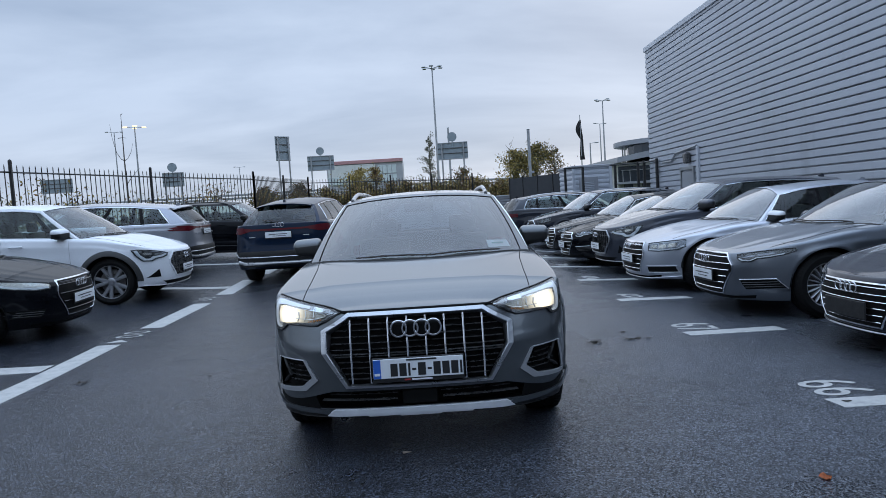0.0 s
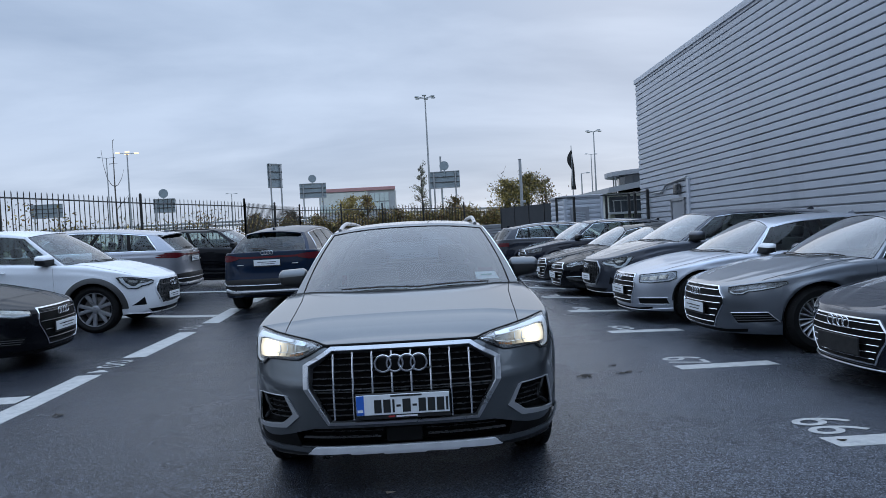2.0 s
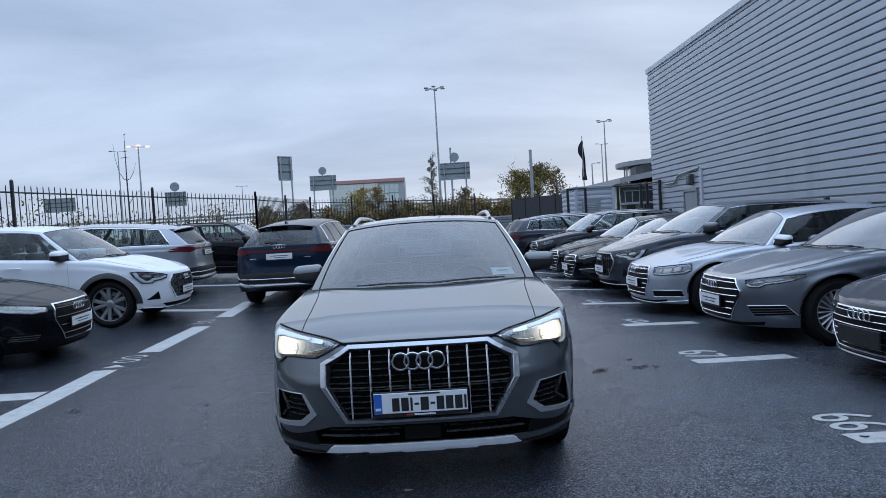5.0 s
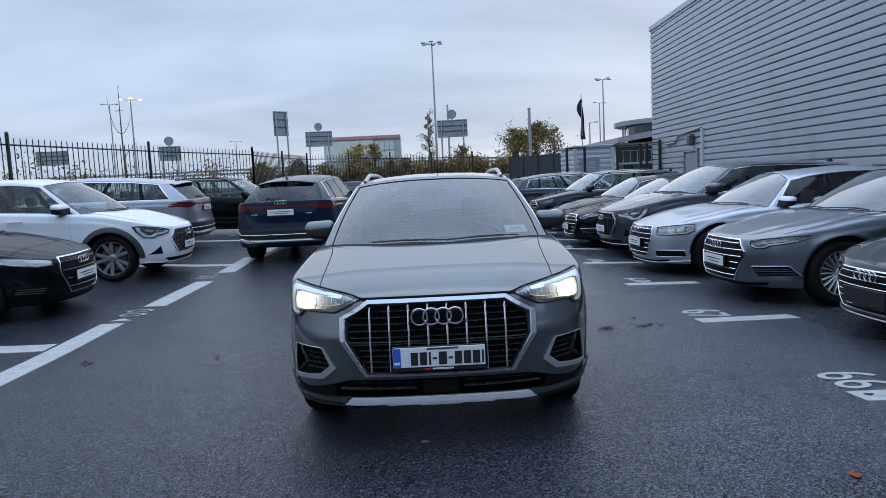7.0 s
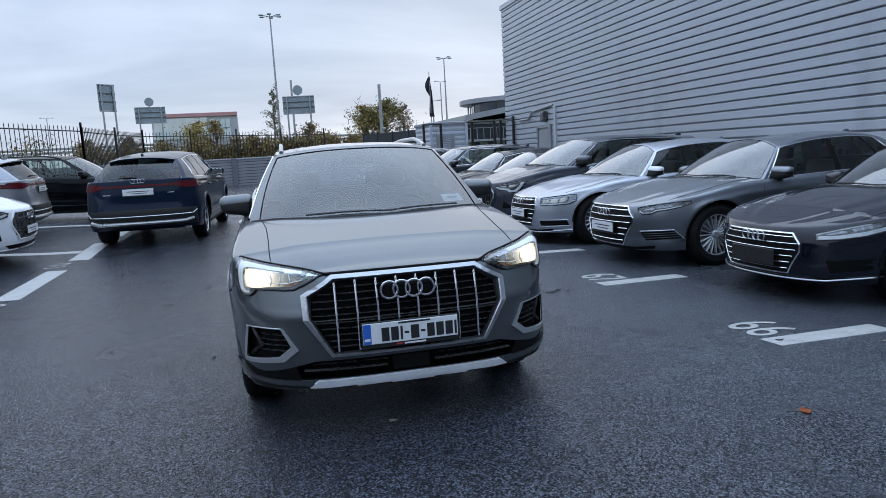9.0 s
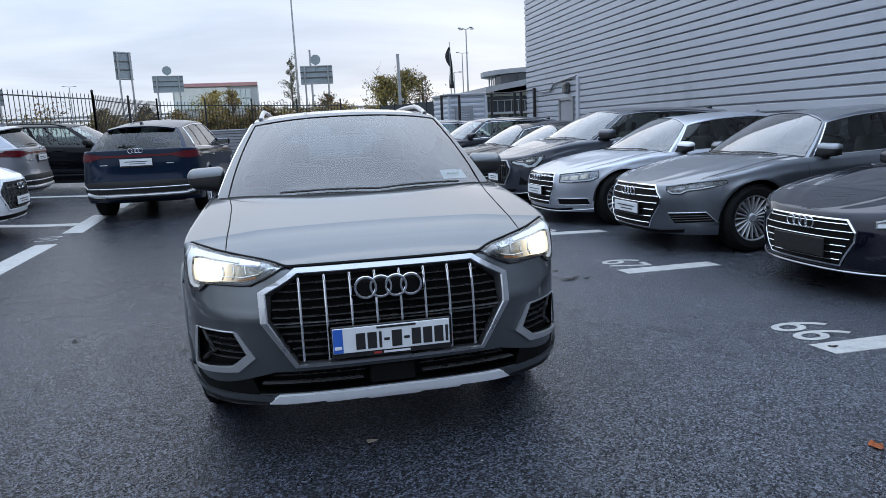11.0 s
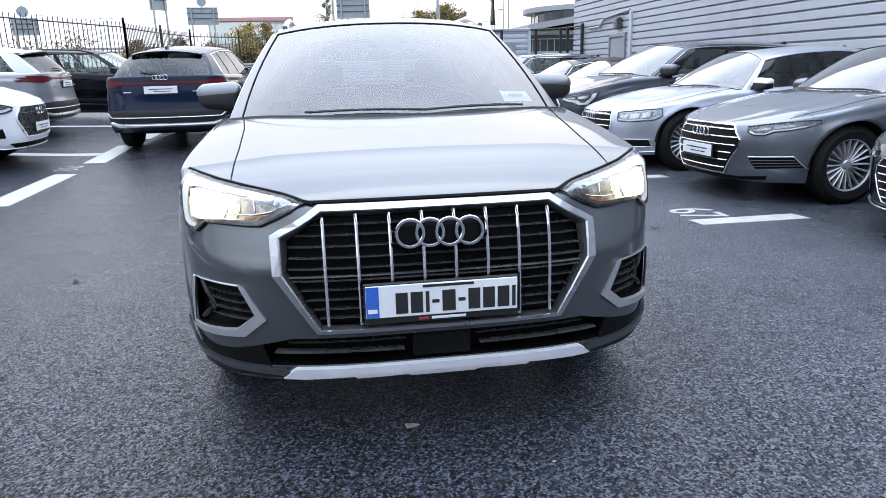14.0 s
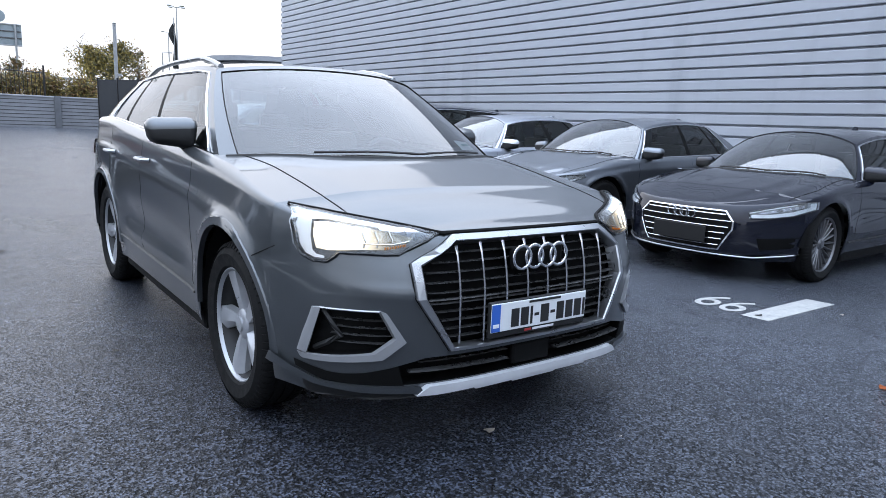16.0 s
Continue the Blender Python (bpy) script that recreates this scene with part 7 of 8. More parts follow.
# ---- yard edge: gate posts, plant room, walls, fences ----
def plant_room():
    ob = thing("plant_room", "small grey ribbed steel plant room with a louvred door", "shed", "", pose(6.88, 28.5, 0.34, 0, 0, 4))
    w, dp, h = 1.58, 2.0, 2.30
    verts, faces = [], []
    prof = []
    for k in range(12):
        for t, o in ((0.0, 0.0), (0.15, 0.02), (0.5, 0.032), (0.85, 0.02), (0.93, 0.0)):
            prof.append(((k + t) * 0.2, o))
    for x, y, nx, ny in ((0, dp, -1, 0), (0, 0, -1, -1), (w, 0, 1, -1), (w, dp, 1, 0)):
        for z, o in prof:
            verts.append((x + nx * o, y + ny * o, z))
    k = len(prof)
    for c in range(3):
        faces += [(c * k + j, c * k + j + 1, (c + 1) * k + j + 1, (c + 1) * k + j) for j in range(k - 1)]
    hang("wall", mesh_of("wall", verts, faces, M_CLADDING, False), ob)
    bm = bmesh.new()
    box(bm, (w / 2, dp / 2, h + 0.03), (w + 0.14, dp + 0.14, 0.12), 0.02)
    part("roof", bm, M_ROOFGREY, ob)
    bm = bmesh.new()
    for x in (0, w):
        box(bm, (x, -0.02, h / 2), (0.12, 0.10, h), 0.01)
    part("corner_post", bm, M_CLADDING, ob)
    bm = bmesh.new()
    box(bm, (0.62, -0.05, 0.95), (0.80, 0.05, 1.9), 0.01)
    dd = part("door", bm, M_ROOFGREY, ob)
    for i in range(9):
        bm = bmesh.new()
        box(bm, (0.62, -0.085, 1.1 + i * 0.07), (0.44, 0.02, 0.04), 0.004, Matrix.Rotation(radians(20), 3, "X"))
        part("louvre", bm, M_CLADDING, dd)


plant_room()


def post_frame():
    """Black steel goal posts and gate leaves between plant room and hall."""
    ob = thing("gate_frame", "black steel posts and top rail by the hall corner", "gate")
    for x, y in ((6.20, 27.0), (6.9, 27.0), (8.07, 26.6), (8.71, 25.8), (8.74, 25.2), (8.78, 24.0)):
        bm = bmesh.new()
        box(bm, (x, y, 1.36), (0.09, 0.09, 2.5), 0.01)
        part("post", bm, M_FENCE, ob)
    for line in ([(7.86, 26.6, 2.58), (8.07, 26.6, 2.58), (8.71, 25.8, 2.56), (8.78, 24.0, 2.54)], [(6.2, 27.0, 2.58), (6.9, 27.0, 2.58)]):
        bm = bmesh.new()
        tube(bm, line, 0.032, 6)
        part("rail", bm, M_FENCE, ob)


post_frame()


def block_wall():
    """Boundary wall of the far side, with piers and coping, each course a little uneven."""
    ob = thing("boundary_wall", "low grey painted block wall with piers along the far side of the yard", "wall", "", pose(0, -5.1, 0.42, 0, 0, 4), "structure")
    bm = bmesh.new()
    box(bm, (1.0, 40.3, 0.64), (24.0, 0.22, 1.28), 0.01)
    part("wall_body", bm, M_BLOCK, ob)
    for i in range(11):
        bm = bmesh.new()
        box(bm, (-10.4 + i * 2.4, 40.15, 0.68), (0.24, 0.16, 1.36), 0.01)
        part("pier", bm, M_PIER, ob)
    bm = bmesh.new()
    box(bm, (1.0, 40.3, 1.31), (24.1, 0.30, 0.07), 0.015)
    part("coping", bm, M_CONCRETE, ob)
    for r in range(8):
        bm = bmesh.new()
        box(bm, (1.0, 40.186, 0.14 + r * 0.145), (23.9, 0.008, 0.026), 0.0)
        part("joint", bm, M_GROOVE, ob)


block_wall()


def low_wall(a, b, h0, h1):
    ob = thing("retaining_wall", "low grey concrete wall under the fence", "wall", "", None, "structure")
    d = Vector(b) - Vector(a)
    verts = []
    n = Vector((d.y, -d.x, 0)).normalized() * 0.15
    for p, h in ((a, h0), (b, h1)):
        p = Vector(p)
        verts += [p - n, p + n, p + n + Vector((0, 0, h)), p - n + Vector((0, 0, h))]
    me = mesh_of("wall_body", verts, [(0, 1, 2, 3), (4, 7, 6, 5), (0, 4, 5, 1), (1, 5, 6, 2), (2, 6, 7, 3), (3, 7, 4, 0)], M_CONCRETE, False)
    hang("wall_body", me, ob)


POSTS = [(-15.4, -3.5, 3.2), (-14.1, 2.0, 3.2), (-12.8, 7.6, 3.2), (-11.5, 13.1, 3.2), (-10.22, 18.6, 3.2), (-8.71, 24.1, 3.23), (-6.43, 29.2, 3.22)]


def railing(name, posts, pale_gap, hgt, label, r=0.011, stuff=False):
    """A steel fence: posts, two rails and pointed pales."""
    ob = thing(name, label, "fence", "yard fences")
    for x, y, z in posts:
        bm = bmesh.new()
        box(bm, (x, y, z - hgt / 2 + 0.04), (0.075, 0.075, hgt + 0.10), 0.008)
        lathe(bm, [(0.0, 0.09), (0.045, 0.05), (0.05, 0.0)], 8, Matrix.Translation((x, y, z + 0.06)))
        part("post", bm, M_FENCE, ob)
    pale = None
    for (x0, y0, z0), (x1, y1, z1) in zip(posts, posts[1:]):
        d = Vector((x1 - x0, y1 - y0, z1 - z0))
        for drop in (0.20, hgt - 0.25):
            bm = bmesh.new()
            tube(bm, [(x0, y0, z0 - drop), (x1, y1, z1 - drop)], 0.022, 4)
            part("rail", bm, M_FENCE, ob)
        n = int(d.length / pale_gap)
        if stuff:
            bm = bmesh.new()
            for i in range(1, n):
                p = Vector((x0, y0, z0)) + d * (i / n)
                tube(bm, [p - Vector((0, 0, hgt - 0.12)), p - Vector((0, 0, 0.06)), p], [r, r, 0.002], 4)
            tagged(part("pale", bm, M_FENCE, ob), kind="stuff")
        else:
            if pale is None:
                bm = bmesh.new()
                tube(bm, [(0, 0, -hgt + 0.12), (0, 0, -0.06), (0, 0, 0)], [r, r, 0.002], 5)
                pale = bm_mesh("pale", bm, M_FENCE)
            for i in range(1, n):
                p = Vector((x0, y0, z0)) + d * (i / n)
                hang("pale", pale, ob, "", Matrix.Translation(p))


for (x0, y0, z0), (x1, y1, z1) in zip(POSTS, POSTS[1:]):
    low_wall((x0, y0, 0), (x1, y1, 0), z0 - 1.95, z1 - 1.95)
railing("railing_fence", POSTS, 0.20, 2.0, "black steel railing fence with pointed pales on a low wall", 0.014)
railing("railing_fence", [(-5.4 + i * 2.2, 37.2, 3.28 - 0.08 * i) for i in range(5)], 0.15, 1.7, "black steel railing fence in front of the hedge", 0.013, True)
railing("railing_fence", [(-6.43, 29.2, 3.2), (-5.95, 33.2, 3.22), (-5.4, 37.2, 3.28)], 0.16, 1.8, "black steel railing fence running back to the hedge", 0.013, True)
low_wall((-6.43, 29.2, 0), (-5.4, 37.2, 0), 1.3, 1.45)


def mesh_screen():
    ob = thing("windbreak_fence", "dark mesh windbreak fence with posts", "fence")
    n = 5
    for i in range(n):
        x = 5.1 + i * 0.50
        bm = bmesh.new()
        box(bm, (x, 35.0 - i * 1.2, 1.45), (0.07, 0.07, 2.35), 0.008)
        part("post", bm, M_FENCE, ob)
        if i < n - 1:
            bm = bmesh.new()
            d = Vector((0.50, -1.2, 0))
            box(bm, (x + 0.25, 34.4 - i * 1.2, 1.45), (d.length - 0.06, 0.02, 2.2), 0.004, Matrix.Rotation(math.atan2(d.y, d.x), 3, "Z"))
            part("mesh_panel", bm, M_SCREEN, ob)


mesh_screen()


# ---- beyond the yard ----
def lamp_mast(x, y, h, lit=False, heads=4, z0=1.2):
    ob = thing("lamp_mast", "tall galvanised lighting mast" + (" with its lamps lit amber" if lit else ""), "street lamp", "lighting masts", pose(x, y, z0))
    bm = bmesh.new()
    bar(bm, (0, 0, -1.5), (0, 0, h), 0.16, 8, 0.07)
    part("mast", bm, M_STEEL, ob)
    bm = bmesh.new()
    for k in range(heads):
        a = 2 * math.pi * k / heads + 0.4
        bar(bm, (0, 0, h), (0.8 * math.cos(a), 0.8 * math.sin(a), h + 0.10), 0.04, 6)
    part("crossarm", bm, M_STEEL, ob)
    for k in range(heads):
        a = 2 * math.pi * k / heads + 0.4
        bm = bmesh.new()
        box(bm, (1.05 * math.cos(a), 1.05 * math.sin(a), h + 0.10), (0.46, 0.34, 0.14), 0.04)
        part("lamp_head", bm, M_SODIUM if lit else M_STEEL, ob)


def by_angle(az, dist, slope):
    """Place and top height from a bearing (degrees from y), a distance and a rise."""
    return 0.36 + dist * math.sin(radians(az)), 0.44 + dist * math.cos(radians(az)), 1.437 + dist * slope


for az, dist, slope, lit, heads in ((2.00, 78, 0.1985, False, 6), (15.73, 95, 0.133, False, 4), (-21.58, 90, 0.1283, True, 4), (-23.0, 120, 0.1225, False, 2), (-31.69, 80, 0.1798, False, 4), (-14.1, 160, 0.071, False, 2), (15.45, 120, 0.101, False, 2), (14.6, 90, 0.075, False, 1)):
    x, y, z = by_angle(az, dist, slope)
    lamp_mast(x, y, z - 1.2, lit, heads)


def road_sign(az0, az1, dist, s_top, s_bot, turn, disc):
    """Back of a road sign on two posts."""
    x0, y0, zt = by_angle(az0, dist, s_top)
    x1, y1, _ = by_angle(az1, dist, s_top)
    zb = 1.437 + dist * s_bot
    c = Vector(((x0 + x1) / 2, (y0 + y1) / 2, 0))
    w = math.hypot(x1 - x0, y1 - y0)
    ob = thing("road_sign", "grey back of a road sign on two posts", "road sign", "road signs", Matrix.Translation(c) @ Matrix.Rotation(radians(turn), 4, "Z"))
    w = w / max(0.3, math.cos(radians(turn)))
    bm = bmesh.new()
    box(bm, (0, 0, (zt + zb) / 2), (w, 0.04, zt - zb), 0.01)
    part("panel", bm, M_SIGNBACK, ob)
    for k in (0.03, 0.36, 0.66, 0.97):
        bm = bmesh.new()
        box(bm, (0, -0.04, lerp(zb, zt, k)), (w, 0.04, 0.07), 0.008)
        part("stiffener", bm, M_STEEL if k in (0.03, 0.97) else M_LAMPIN, ob)
    for sx in (-0.36, 0.36):
        bm = bmesh.new()
        bar(bm, (w * sx, -0.10, 0.5), (w * sx, -0.10, zt - 0.02), 0.06, 8)
        part("post", bm, M_STEEL, ob)
    if disc:
        bm = bmesh.new()
        lathe(bm, [(0.0, -0.02), (0.34, -0.02), (0.34, 0.02), (0.0, 0.02)], 20, Matrix.Translation((0, -0.10, zt + 0.38)) @ Matrix.Rotation(radians(90), 4, "X"))
        bar(bm, (0, -0.08, zt - 0.4), (0, -0.08, zt + 0.5), 0.035, 6)
        part("disc", bm, M_SIGNBACK, ob, "round sign above the panel")


road_sign(-11.20, -10.20, 50, 0.1122, 0.0775, 40, False)
road_sign(-8.77, -6.62, 60, 0.0823, 0.0608, 4, True)
road_sign(2.04, 4.52, 50, 0.0910, 0.0660, -8, True)
road_sign(-20.0, -18.4, 55, 0.0676, 0.0482, 6, True)
road_sign(-28.3, -26.0, 70, 0.064, 0.046, 0, False)


def steel_pole(az, dist, top):
    x, y, z = by_angle(az, dist, top)
    ob = thing("steel_pole", "plain grey steel pole", "pole", "", pose(x, y, 0))
    bm = bmesh.new()
    bar(bm, (0, 0, 0), (0, 0, z), 0.10, 10, 0.085)
    part("shaft", bm, M_STEEL, ob)
    bm = bmesh.new()
    lathe(bm, [(0.10, 0.0), (0.11, 0.02), (0.05, 0.06), (0.0, 0.06)], 10, Matrix.Translation((0, 0, z)))
    part("cap", bm, M_STEEL, ob)
    bm = bmesh.new()
    box(bm, (0.12, -0.05, z * 0.55), (0.22, 0.1, 0.14), 0.02)
    part("bracket", bm, M_STEEL, ob)


steel_pole(9.60, 41, 0.1013)
steel_pole(3.0, 62, 0.112)


def flag_pole():
    x, y, z = by_angle(13.85, 45, 0.1162)
    ob = thing("flag", "black feather flag on a slim pole", "flag", "", pose(x, y, 0))
    bm = bmesh.new()
    bar(bm, (0, 0, 0), (0, 0, z), 0.05, 8, 0.025)
    part("pole", bm, M_STEEL, ob)
    verts, faces = [], []
    n = 16
    for i in range(n + 1):
        t = i / n
        zz = lerp(z - 0.25, z - 2.85, t)
        w0 = -0.30 * math.sin(min(1, t * 2.2) * math.pi) if t < 0.45 else 0.0
        w1 = 0.05 + 0.30 * max(0, t - 0.30)
        a, b = -0.27 * max(0, math.sin(min(1.0, t / 0.5) * math.pi)) - 0.10 * t, 0.06 + 0.16 * t
        for k in range(5):
            u = k / 4
            verts.append((lerp(a, b, u), 0.07 * math.sin(u * 7 + t * 9), zz - 0.12 * u * (1 - t)))
    for i in range(n):
        for k in range(4):
            faces.append((i * 5 + k, i * 5 + k + 1, (i + 1) * 5 + k + 1, (i + 1) * 5 + k))
    hang("cloth", mesh_of("cloth", verts, faces, M_FLAG), ob, "limp black cloth")


flag_pole()


def red_building():
    d = 150
    x0, y0, zt = by_angle(-7.2, d, 0.0722)
    x1, _, _ = by_angle(-0.92, d, 0.0722)
    ob = thing("retail_building", "low retail building with red fascia and pale windows", "building")
    w, c = x1 - x0, (x0 + x1) / 2
    bm = bmesh.new()
    box(bm, (c, y0 + 8, zt / 2), (w, 16, zt), 0.05)
    part("wall", bm, M_PANELGREY, ob)
    bm = bmesh.new()
    box(bm, (c, y0 - 0.15, zt - 0.35), (w + 0.2, 0.5, 0.75), 0.05)
    part("fascia", bm, M_REDPANEL, ob)
    bm = bmesh.new()
    box(bm, (x0 + w * 0.33, y0 - 0.12, zt - 3.0), (w * 0.62, 0.3, 4.2), 0.05)
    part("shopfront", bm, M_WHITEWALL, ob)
    for i in range(4):
        for j in range(2):
            bm = bmesh.new()
            box(bm, (x1 - w * 0.30 + i * w * 0.062, y0 - 0.15, zt - 2.2 - j * 2.0), (w * 0.056, 0.2, 1.8), 0.03)
            part("window", bm, M_WINPALE, ob)
    for i in range(7):
        bm = bmesh.new()
        box(bm, (x0 + 0.8 + i * w * 0.088, y0 - 0.3, zt - 4.2), (w * 0.08, 0.2, 1.6), 0.03)
        part("window", bm, M_WINPALE, ob)


red_building()


def showroom():
    """White showroom with a curved flat roof, behind the hall corner."""
    x0, y0, zt = 13.75, 46.0, 5.28
    ob = thing("showroom", "white two-storey showroom with balcony and oversailing curved flat roof", "building")

    def slab(z, th, r, cx, mat, name):
        bm = bmesh.new()
        pts = [(cx + r * math.cos(a) * 1.2, y0 + r + r * math.sin(a)) for a in [2 * math.pi * i / 32 for i in range(32)]]
        prism(bm, pts, th, Matrix.Translation((0, 0, z)))
        return part(name, bm, mat, ob)

    cx = x0 + 7.75
    slab(zt - 0.32, 0.32, 5.05, cx, M_ROOFGREY, "roof")
    slab(zt - 1.75, 1.4, 4.4, cx, M_WINDARK, "glazing_recess")
    for i in range(20):
        a = 2 * math.pi * i / 20
        bm = bmesh.new()
        bar(bm, (cx + 5.35 * math.cos(a), y0 + 5.2 + 4.45 * math.sin(a), zt - 1.8), (cx + 5.35 * math.cos(a), y0 + 5.2 + 4.45 * math.sin(a), zt - 0.3), 0.06, 6)
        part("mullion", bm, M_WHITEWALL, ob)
    bm = bmesh.new()
    prism(bm, [(x0 - 0.12, zt - 1.78), (x0 - 0.08, zt - 1.42), (x0 + 3.6, zt - 0.85), (x0 + 14, zt - 0.8), (x0 + 14, zt - 1.2), (x0 + 3.6, zt - 1.25)], 9.0, Matrix.Translation((0, y0 - 1.2, 0)) @ Matrix(((1, 0, 0, 0), (0, 0, 1, 0), (0, 1, 0, 0), (0, 0, 0, 1))))
    part("canopy", bm, M_ROOFGREY, ob)
    bm = bmesh.new()
    box(bm, (x0 + 7.4, y0 + 5.0, (zt - 1.7) / 2), (14, 9, zt - 1.7), 0.05)
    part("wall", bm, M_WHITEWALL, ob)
    for i in range(5):
        bm = bmesh.new()
        box(bm, (x0 + 1.1 + i * 1.25, y0 + 0.48, 1.75), (0.62, 0.08, 0.85), 0.02)
        part("window", bm, M_WINDARK, ob)
    # balcony under the canopy: dark panel standing for the shade behind the rail
    bm = bmesh.new()
    box(bm, (x0 + 4.6, y0 + 0.46, 2.78), (8.4, 0.10, 1.05), 0.02)
    part("glazing_recess", bm, M_WINDARK, ob)
    bm = bmesh.new()
    box(bm, (x0 + 4.5, y0 - 0.1, 2.16), (8.8, 1.2, 0.16), 0.02)
    part("balcony", bm, M_ROOFGREY, ob)
    bm = bmesh.new()
    bar(bm, (x0 + 0.3, y0 - 0.6, 3.0), (x0 + 8.7, y0 - 0.6, 3.0), 0.03, 6)
    part("handrail", bm, M_STEEL, ob)
    for i in range(18):
        bm = bmesh.new()
        bar(bm, (x0 + 0.4 + i * 0.48, y0 - 0.6, 2.2), (x0 + 0.4 + i * 0.48, y0 - 0.6, 3.0), 0.022, 6)
        part("baluster", bm, M_STEEL, ob)


showroom()


def guard_rail():
    ob = thing("crash_barrier", "grey steel crash barrier along the road", "barrier")
    bm = bmesh.new()
    for z in (2.95, 3.2):
        box(bm, (0, 53, z), (90, 0.08, 0.16), 0.02)
    part("beam", bm, M_STEEL, ob)
    for i in range(31):
        bm = bmesh.new()
        box(bm, (-45 + i * 3, 53.1, 2.6), (0.10, 0.10, 1.5), 0.01)
        part("post", bm, M_STEEL, ob)


guard_rail()


def leaf_cloud(name, centres, count, size, mats, parent, seed, label=""):
    """Many small leaf blades round branch points, one mesh a colour."""
    rnd = random.Random(seed)
    for q, mat in enumerate(mats):
        verts, faces = [], []
        for _ in range(count // len(mats)):
            c, r = centres[rnd.randrange(len(centres))]
            d = Vector((rnd.gauss(0, 1), rnd.gauss(0, 1), rnd.gauss(0, 0.8)))
            p = Vector(c) + d * r * 0.5
            a = Vector((rnd.gauss(0, 1), rnd.gauss(0, 1), rnd.gauss(0, 1))).normalized()
            b = a.cross(Vector((rnd.gauss(0, 1), rnd.gauss(0, 1), rnd.gauss(0, 1)))).normalized()
            s_ = size * (0.6 + 0.8 * rnd.random())
            k = len(verts)
            verts += [p - a * s_, p + b * s_ * 0.45, p + a * s_, p - b * s_ * 0.45]
            faces.append((k, k + 1, k + 2, k + 3))
        ob = hang(name, mesh_of(name, verts, faces, mat, False), parent, label)
        tagged(ob, kind="stuff")


def limbs(bm, base, top, spread, n, rnd, r0):
    """A tapered trunk with bent limbs; returns the points where leaves grow."""
    ends = []
    h = top - base.z
    pts = [base + Vector((rnd.gauss(0, 0.03) * h * t, rnd.gauss(0, 0.03) * h * t, h * t)) for t in (0, 0.25, 0.5, 0.75, 1.0)]
    tube(bm, pts, [r0, r0 * 0.75, r0 * 0.5, r0 * 0.3, r0 * 0.1], 7)
    for i in range(n):
        t = 0.25 + 0.7 * i / n
        a = rnd.random() * 6.28
        ln = spread * (1.15 - t) * (0.6 + 0.6 * rnd.random())
        p0 = base + Vector((0, 0, h * t))
        p1 = p0 + Vector((math.cos(a) * ln * 0.6, math.sin(a) * ln * 0.6, ln * 0.5))
        p2 = p0 + Vector((math.cos(a) * ln, math.sin(a) * ln, ln * 0.95))
        tube(bm, [p0, p1, p2], [r0 * 0.35, r0 * 0.2, r0 * 0.05], 5)
        ends += [(p1, ln * 0.45), (p2, ln * 0.5)]
    ends.append((pts[-1], spread * 0.3))
    return ends


def tree(x, y, top, spread, count, mats, seed, label, leaf=0.09, n=22, r0=0.12, z0=1.5):
    rnd = random.Random(seed)
    ob = thing("tree", label, "tree", "trees beyond the wall", pose(x, y, z0))
    bm = bmesh.new()
    ends = limbs(bm, Vector((0, 0, 0)), top - z0, spread, n, rnd, r0)
    part("trunk", bm, M_BARK, ob)
    if count:
        leaf_cloud("crown", ends, count, leaf, mats, ob, seed + 1)


for az, dist, slope, spread, count, mats, label, leaf in (
        (1.24, 52, 0.104, 0.8, 1500, (M_LEAFPALE, M_LEAFPALE), "slim birch with thin autumn leaves", 0.07),
        (8.6, 47, 0.069, 1.7, 5200, (M_LEAFOCHRE, M_LEAFGREEN, M_LEAFOCHRE), "bushy tree with yellow-green autumn leaves", 0.07),
        (10.1, 47, 0.077, 1.7, 5000, (M_LEAFGREEN, M_LEAFOCHRE), "bushy tree with olive leaves", 0.07),
        (11.6, 49, 0.071, 1.2, 1300, (M_LEAFGREEN, M_LEAFBROWN), "small tree with sparse olive leaves", 0.07),
        (8.0, 50, 0.094, 1.1, 0, (), "bare thin tree with no leaves", 0.09),
        (-4.7, 49, 0.060, 1.3, 1700, (M_LEAFOCHRE, M_LEAFOCHRE), "yellow autumn shrub by the road", 0.08),
        (-3.3, 49, 0.060, 1.2, 1200, (M_LEAFOCHRE, M_LEAFBROWN), "yellow autumn shrub by the road", 0.08),
        (-12.4, 52, 0.040, 1.1, 800, (M_LEAFGREEN, M_LEAFBROWN), "dark green shrub by the road", 0.09),
        (-9.6, 53, 0.041, 1.1, 800, (M_LEAFGREEN, M_LEAFBROWN), "dark green shrub by the road", 0.09),
        (4.0, 50, 0.052, 1.2, 1100, (M_LEAFGREEN, M_LEAFBROWN), "brown and green roadside shrub", 0.08)):
    x, y, z = by_angle(az, dist, slope)
    tree(x, y, z, spread, count, mats, int(az * 10) + 500, label, leaf, 26 if count else 9, 0.10 if count else 0.07)


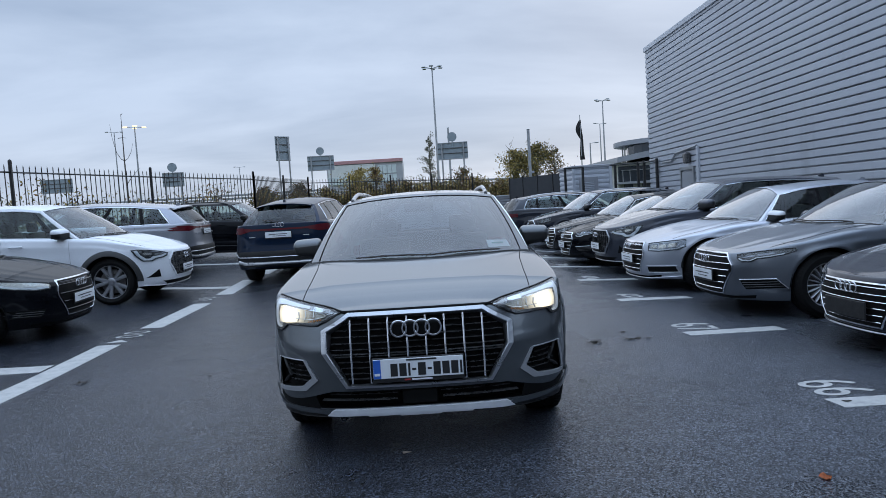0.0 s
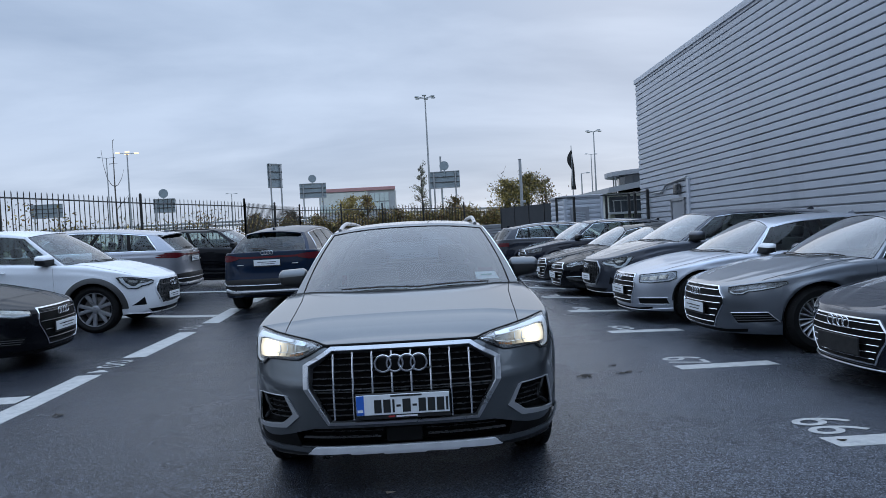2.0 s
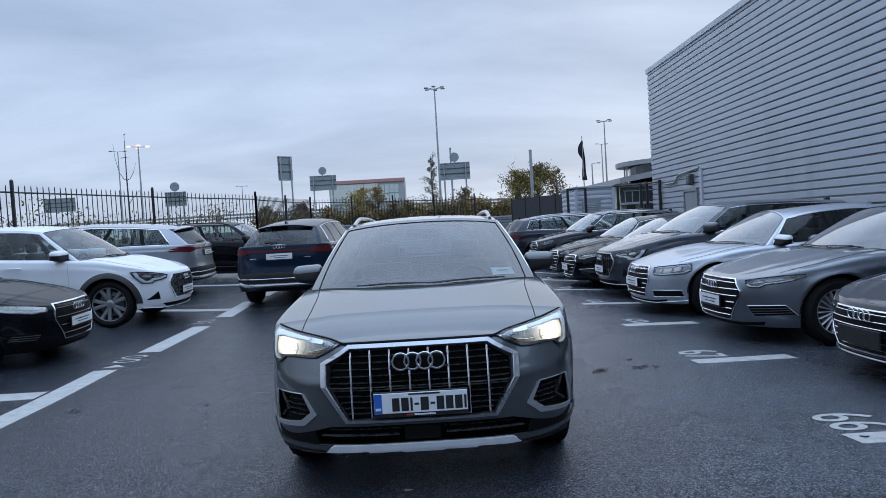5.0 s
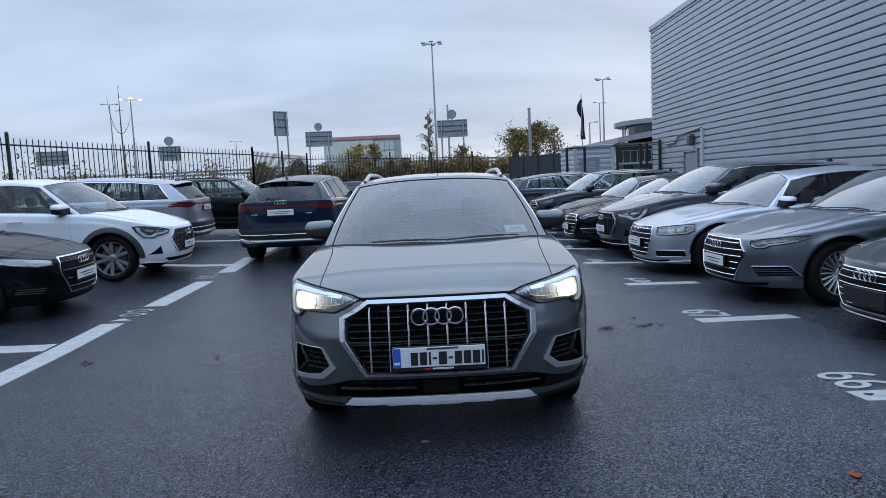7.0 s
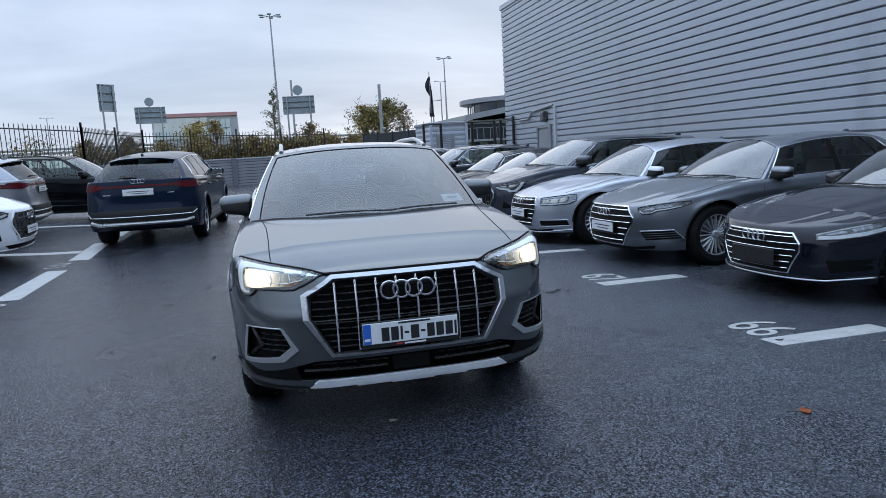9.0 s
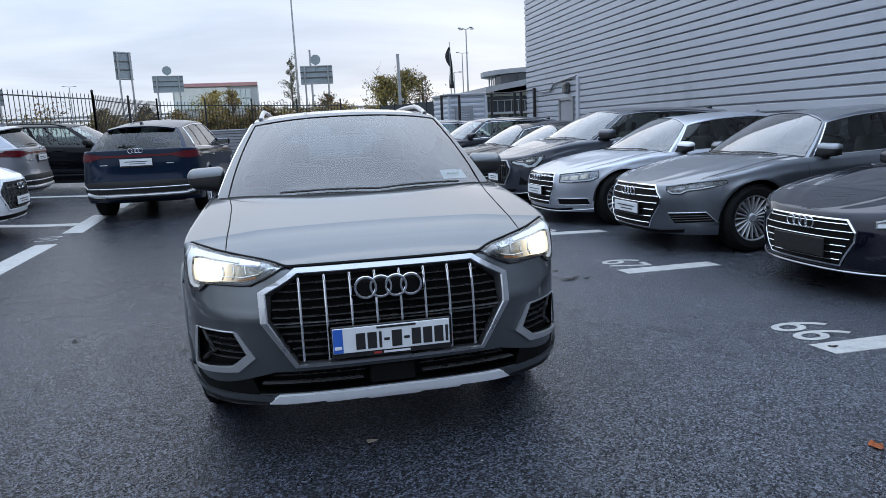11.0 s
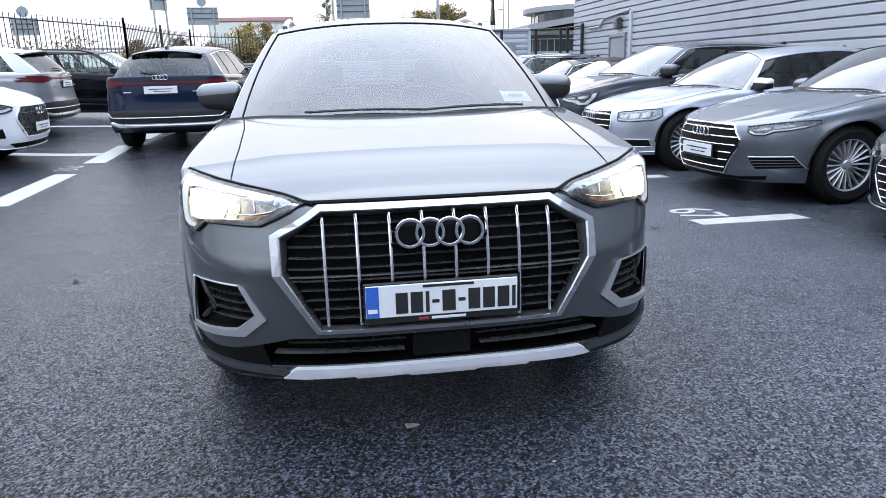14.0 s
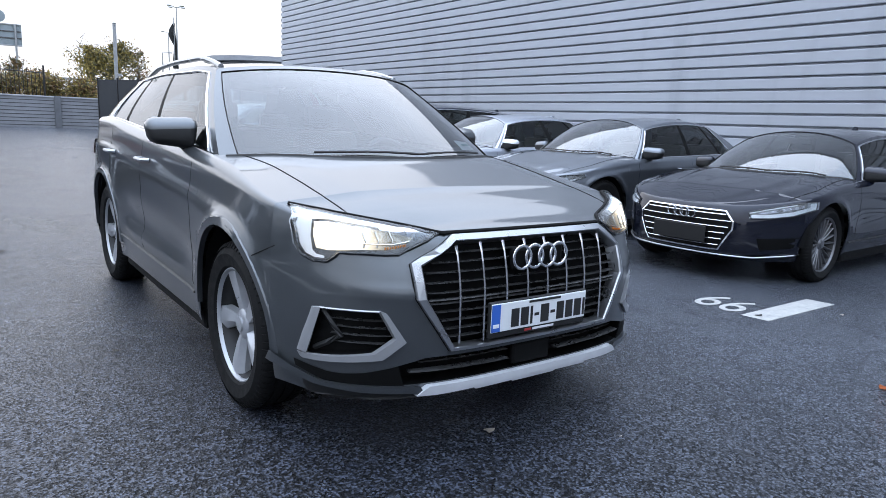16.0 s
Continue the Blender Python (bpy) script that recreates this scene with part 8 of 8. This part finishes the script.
def sapling():
    """A bare young tree: an upright leader with two arms bent up like a fork."""
    x, y, z = by_angle(-22.63, 33, 0.147)
    ob = thing("tree", "bare slim sapling with upswept arms by the fence", "tree", "trees beyond the wall", pose(x, y, 0))
    f = z - 2.03
    bm = bmesh.new()
    tube(bm, [(0.02, 0, 0.6), (0.0, 0, f - 1.0), (-0.01, 0, f), (0.0, 0, f + 1.0), (0.01, 0, z)], [0.05, 0.035, 0.028, 0.02, 0.008], 6)
    for pts in ([(0, 0, f), (-0.14, 0, f + 0.08), (-0.31, 0, f + 0.36), (-0.45, 0, f + 1.0), (-0.50, 0, f + 1.62)], [(0, 0, f), (0.14, 0, f + 0.08), (0.30, 0, f + 0.34), (0.42, 0, f + 0.74)],
                [(0.0, 0, f - 1.05), (0.25, 0, f - 0.72), (0.62, 0, f - 0.35)], [(-0.20, 0, f + 0.99), (0, 0, f + 1.01), (0.17, 0, f + 0.98)], [(0.01, 0, z - 0.05), (0.08, 0, z + 0.03)]):
        tube(bm, pts, [0.018 - 0.012 * i / (len(pts) - 1) for i in range(len(pts))], 5)
    part("trunk", bm, M_BARK, ob)


sapling()


def hedge(x0, x1, y, z0, z1, mats, seed, label, count):
    rnd = random.Random(seed)
    ob = thing("hedge", label, "hedge", "hedges behind the wall")
    cs = []
    bm = bmesh.new()
    n = int((x1 - x0) / 0.35)
    for i in range(n):
        x = lerp(x0, x1, i / n) + rnd.gauss(0, 0.12)
        h = lerp(z0, z1, 0.55 + 0.45 * rnd.random())
        yy = y + rnd.gauss(0, 0.3)
        tube(bm, [(x, yy, z0 - 0.4), (x + rnd.gauss(0, 0.15), yy, lerp(z0, h, 0.5)), (x + rnd.gauss(0, 0.3), yy, h)], [0.03, 0.02, 0.006], 4)
        for t in (0.2, 0.5, 0.8):
            cs.append((Vector((x + rnd.gauss(0, 0.12), yy, lerp(z0, h, t))), 0.42))
    part("stem", bm, M_BARK, ob)
    leaf_cloud("foliage", cs, count, 0.062, mats, ob, seed)


hedge(-8.6, -1.5, 38.6, 1.5, 2.9, (M_LEAFBROWN, M_LEAFOCHRE, M_LEAFGREEN), 21, "brown autumn hedge behind the fence", 18000)
hedge(-1.5, 6.0, 38.6, 1.5, 3.05, (M_LEAFBROWN, M_LEAFGREEN, M_LEAFOCHRE), 22, "brown and olive hedge behind the wall", 24000)
for i, ((xa, ya, za), (xb, yb, zb)) in enumerate(zip(POSTS[2:], POSTS[3:])):
    n_ = Vector((-(yb - ya), xb - xa, 0)).normalized()
    rnd = random.Random(40 + i)
    ob = thing("hedge", "low brown and orange shrubs behind the fence", "hedge", "hedges behind the fence")
    cs = []
    bm = bmesh.new()
    for k in range(16):
        t = k / 16 + rnd.gauss(0, 0.02)
        b = Vector((lerp(xa, xb, t), lerp(ya, yb, t), 0)) + n_ * (0.9 + 0.4 * rnd.random())
        zt = lerp(za, zb, t) - 1.15 + 0.8 * rnd.random() ** 2
        tube(bm, [b, b + Vector((rnd.gauss(0, 0.1), 0, zt * 0.6)), b + Vector((rnd.gauss(0, 0.25), rnd.gauss(0, 0.1), zt))], [0.03, 0.02, 0.006], 4)
        cs += [(b + Vector((0, 0, zt * q)), 0.5) for q in (0.55, 0.8, 0.95)]
    part("stem", bm, M_BARK, ob)
    leaf_cloud("foliage", cs, 1500, 0.055, (M_LEAFBROWN, M_LEAFOCHRE, M_LEAFGREEN), ob, 60 + i)


# unseen dark block added behind the camera to darken reflections and close the yard
def dark_backdrop():
    ob = thing("unseen_backdrop", "unseen dark block added to darken reflections", "building", "", None, "structure")
    bm = bmesh.new()
    box(bm, (-4.0, -24.0, 4.2), (70, 6, 8.4), 0.05)
    part("wall", bm, M_BACKDROP, ob)


dark_backdrop()
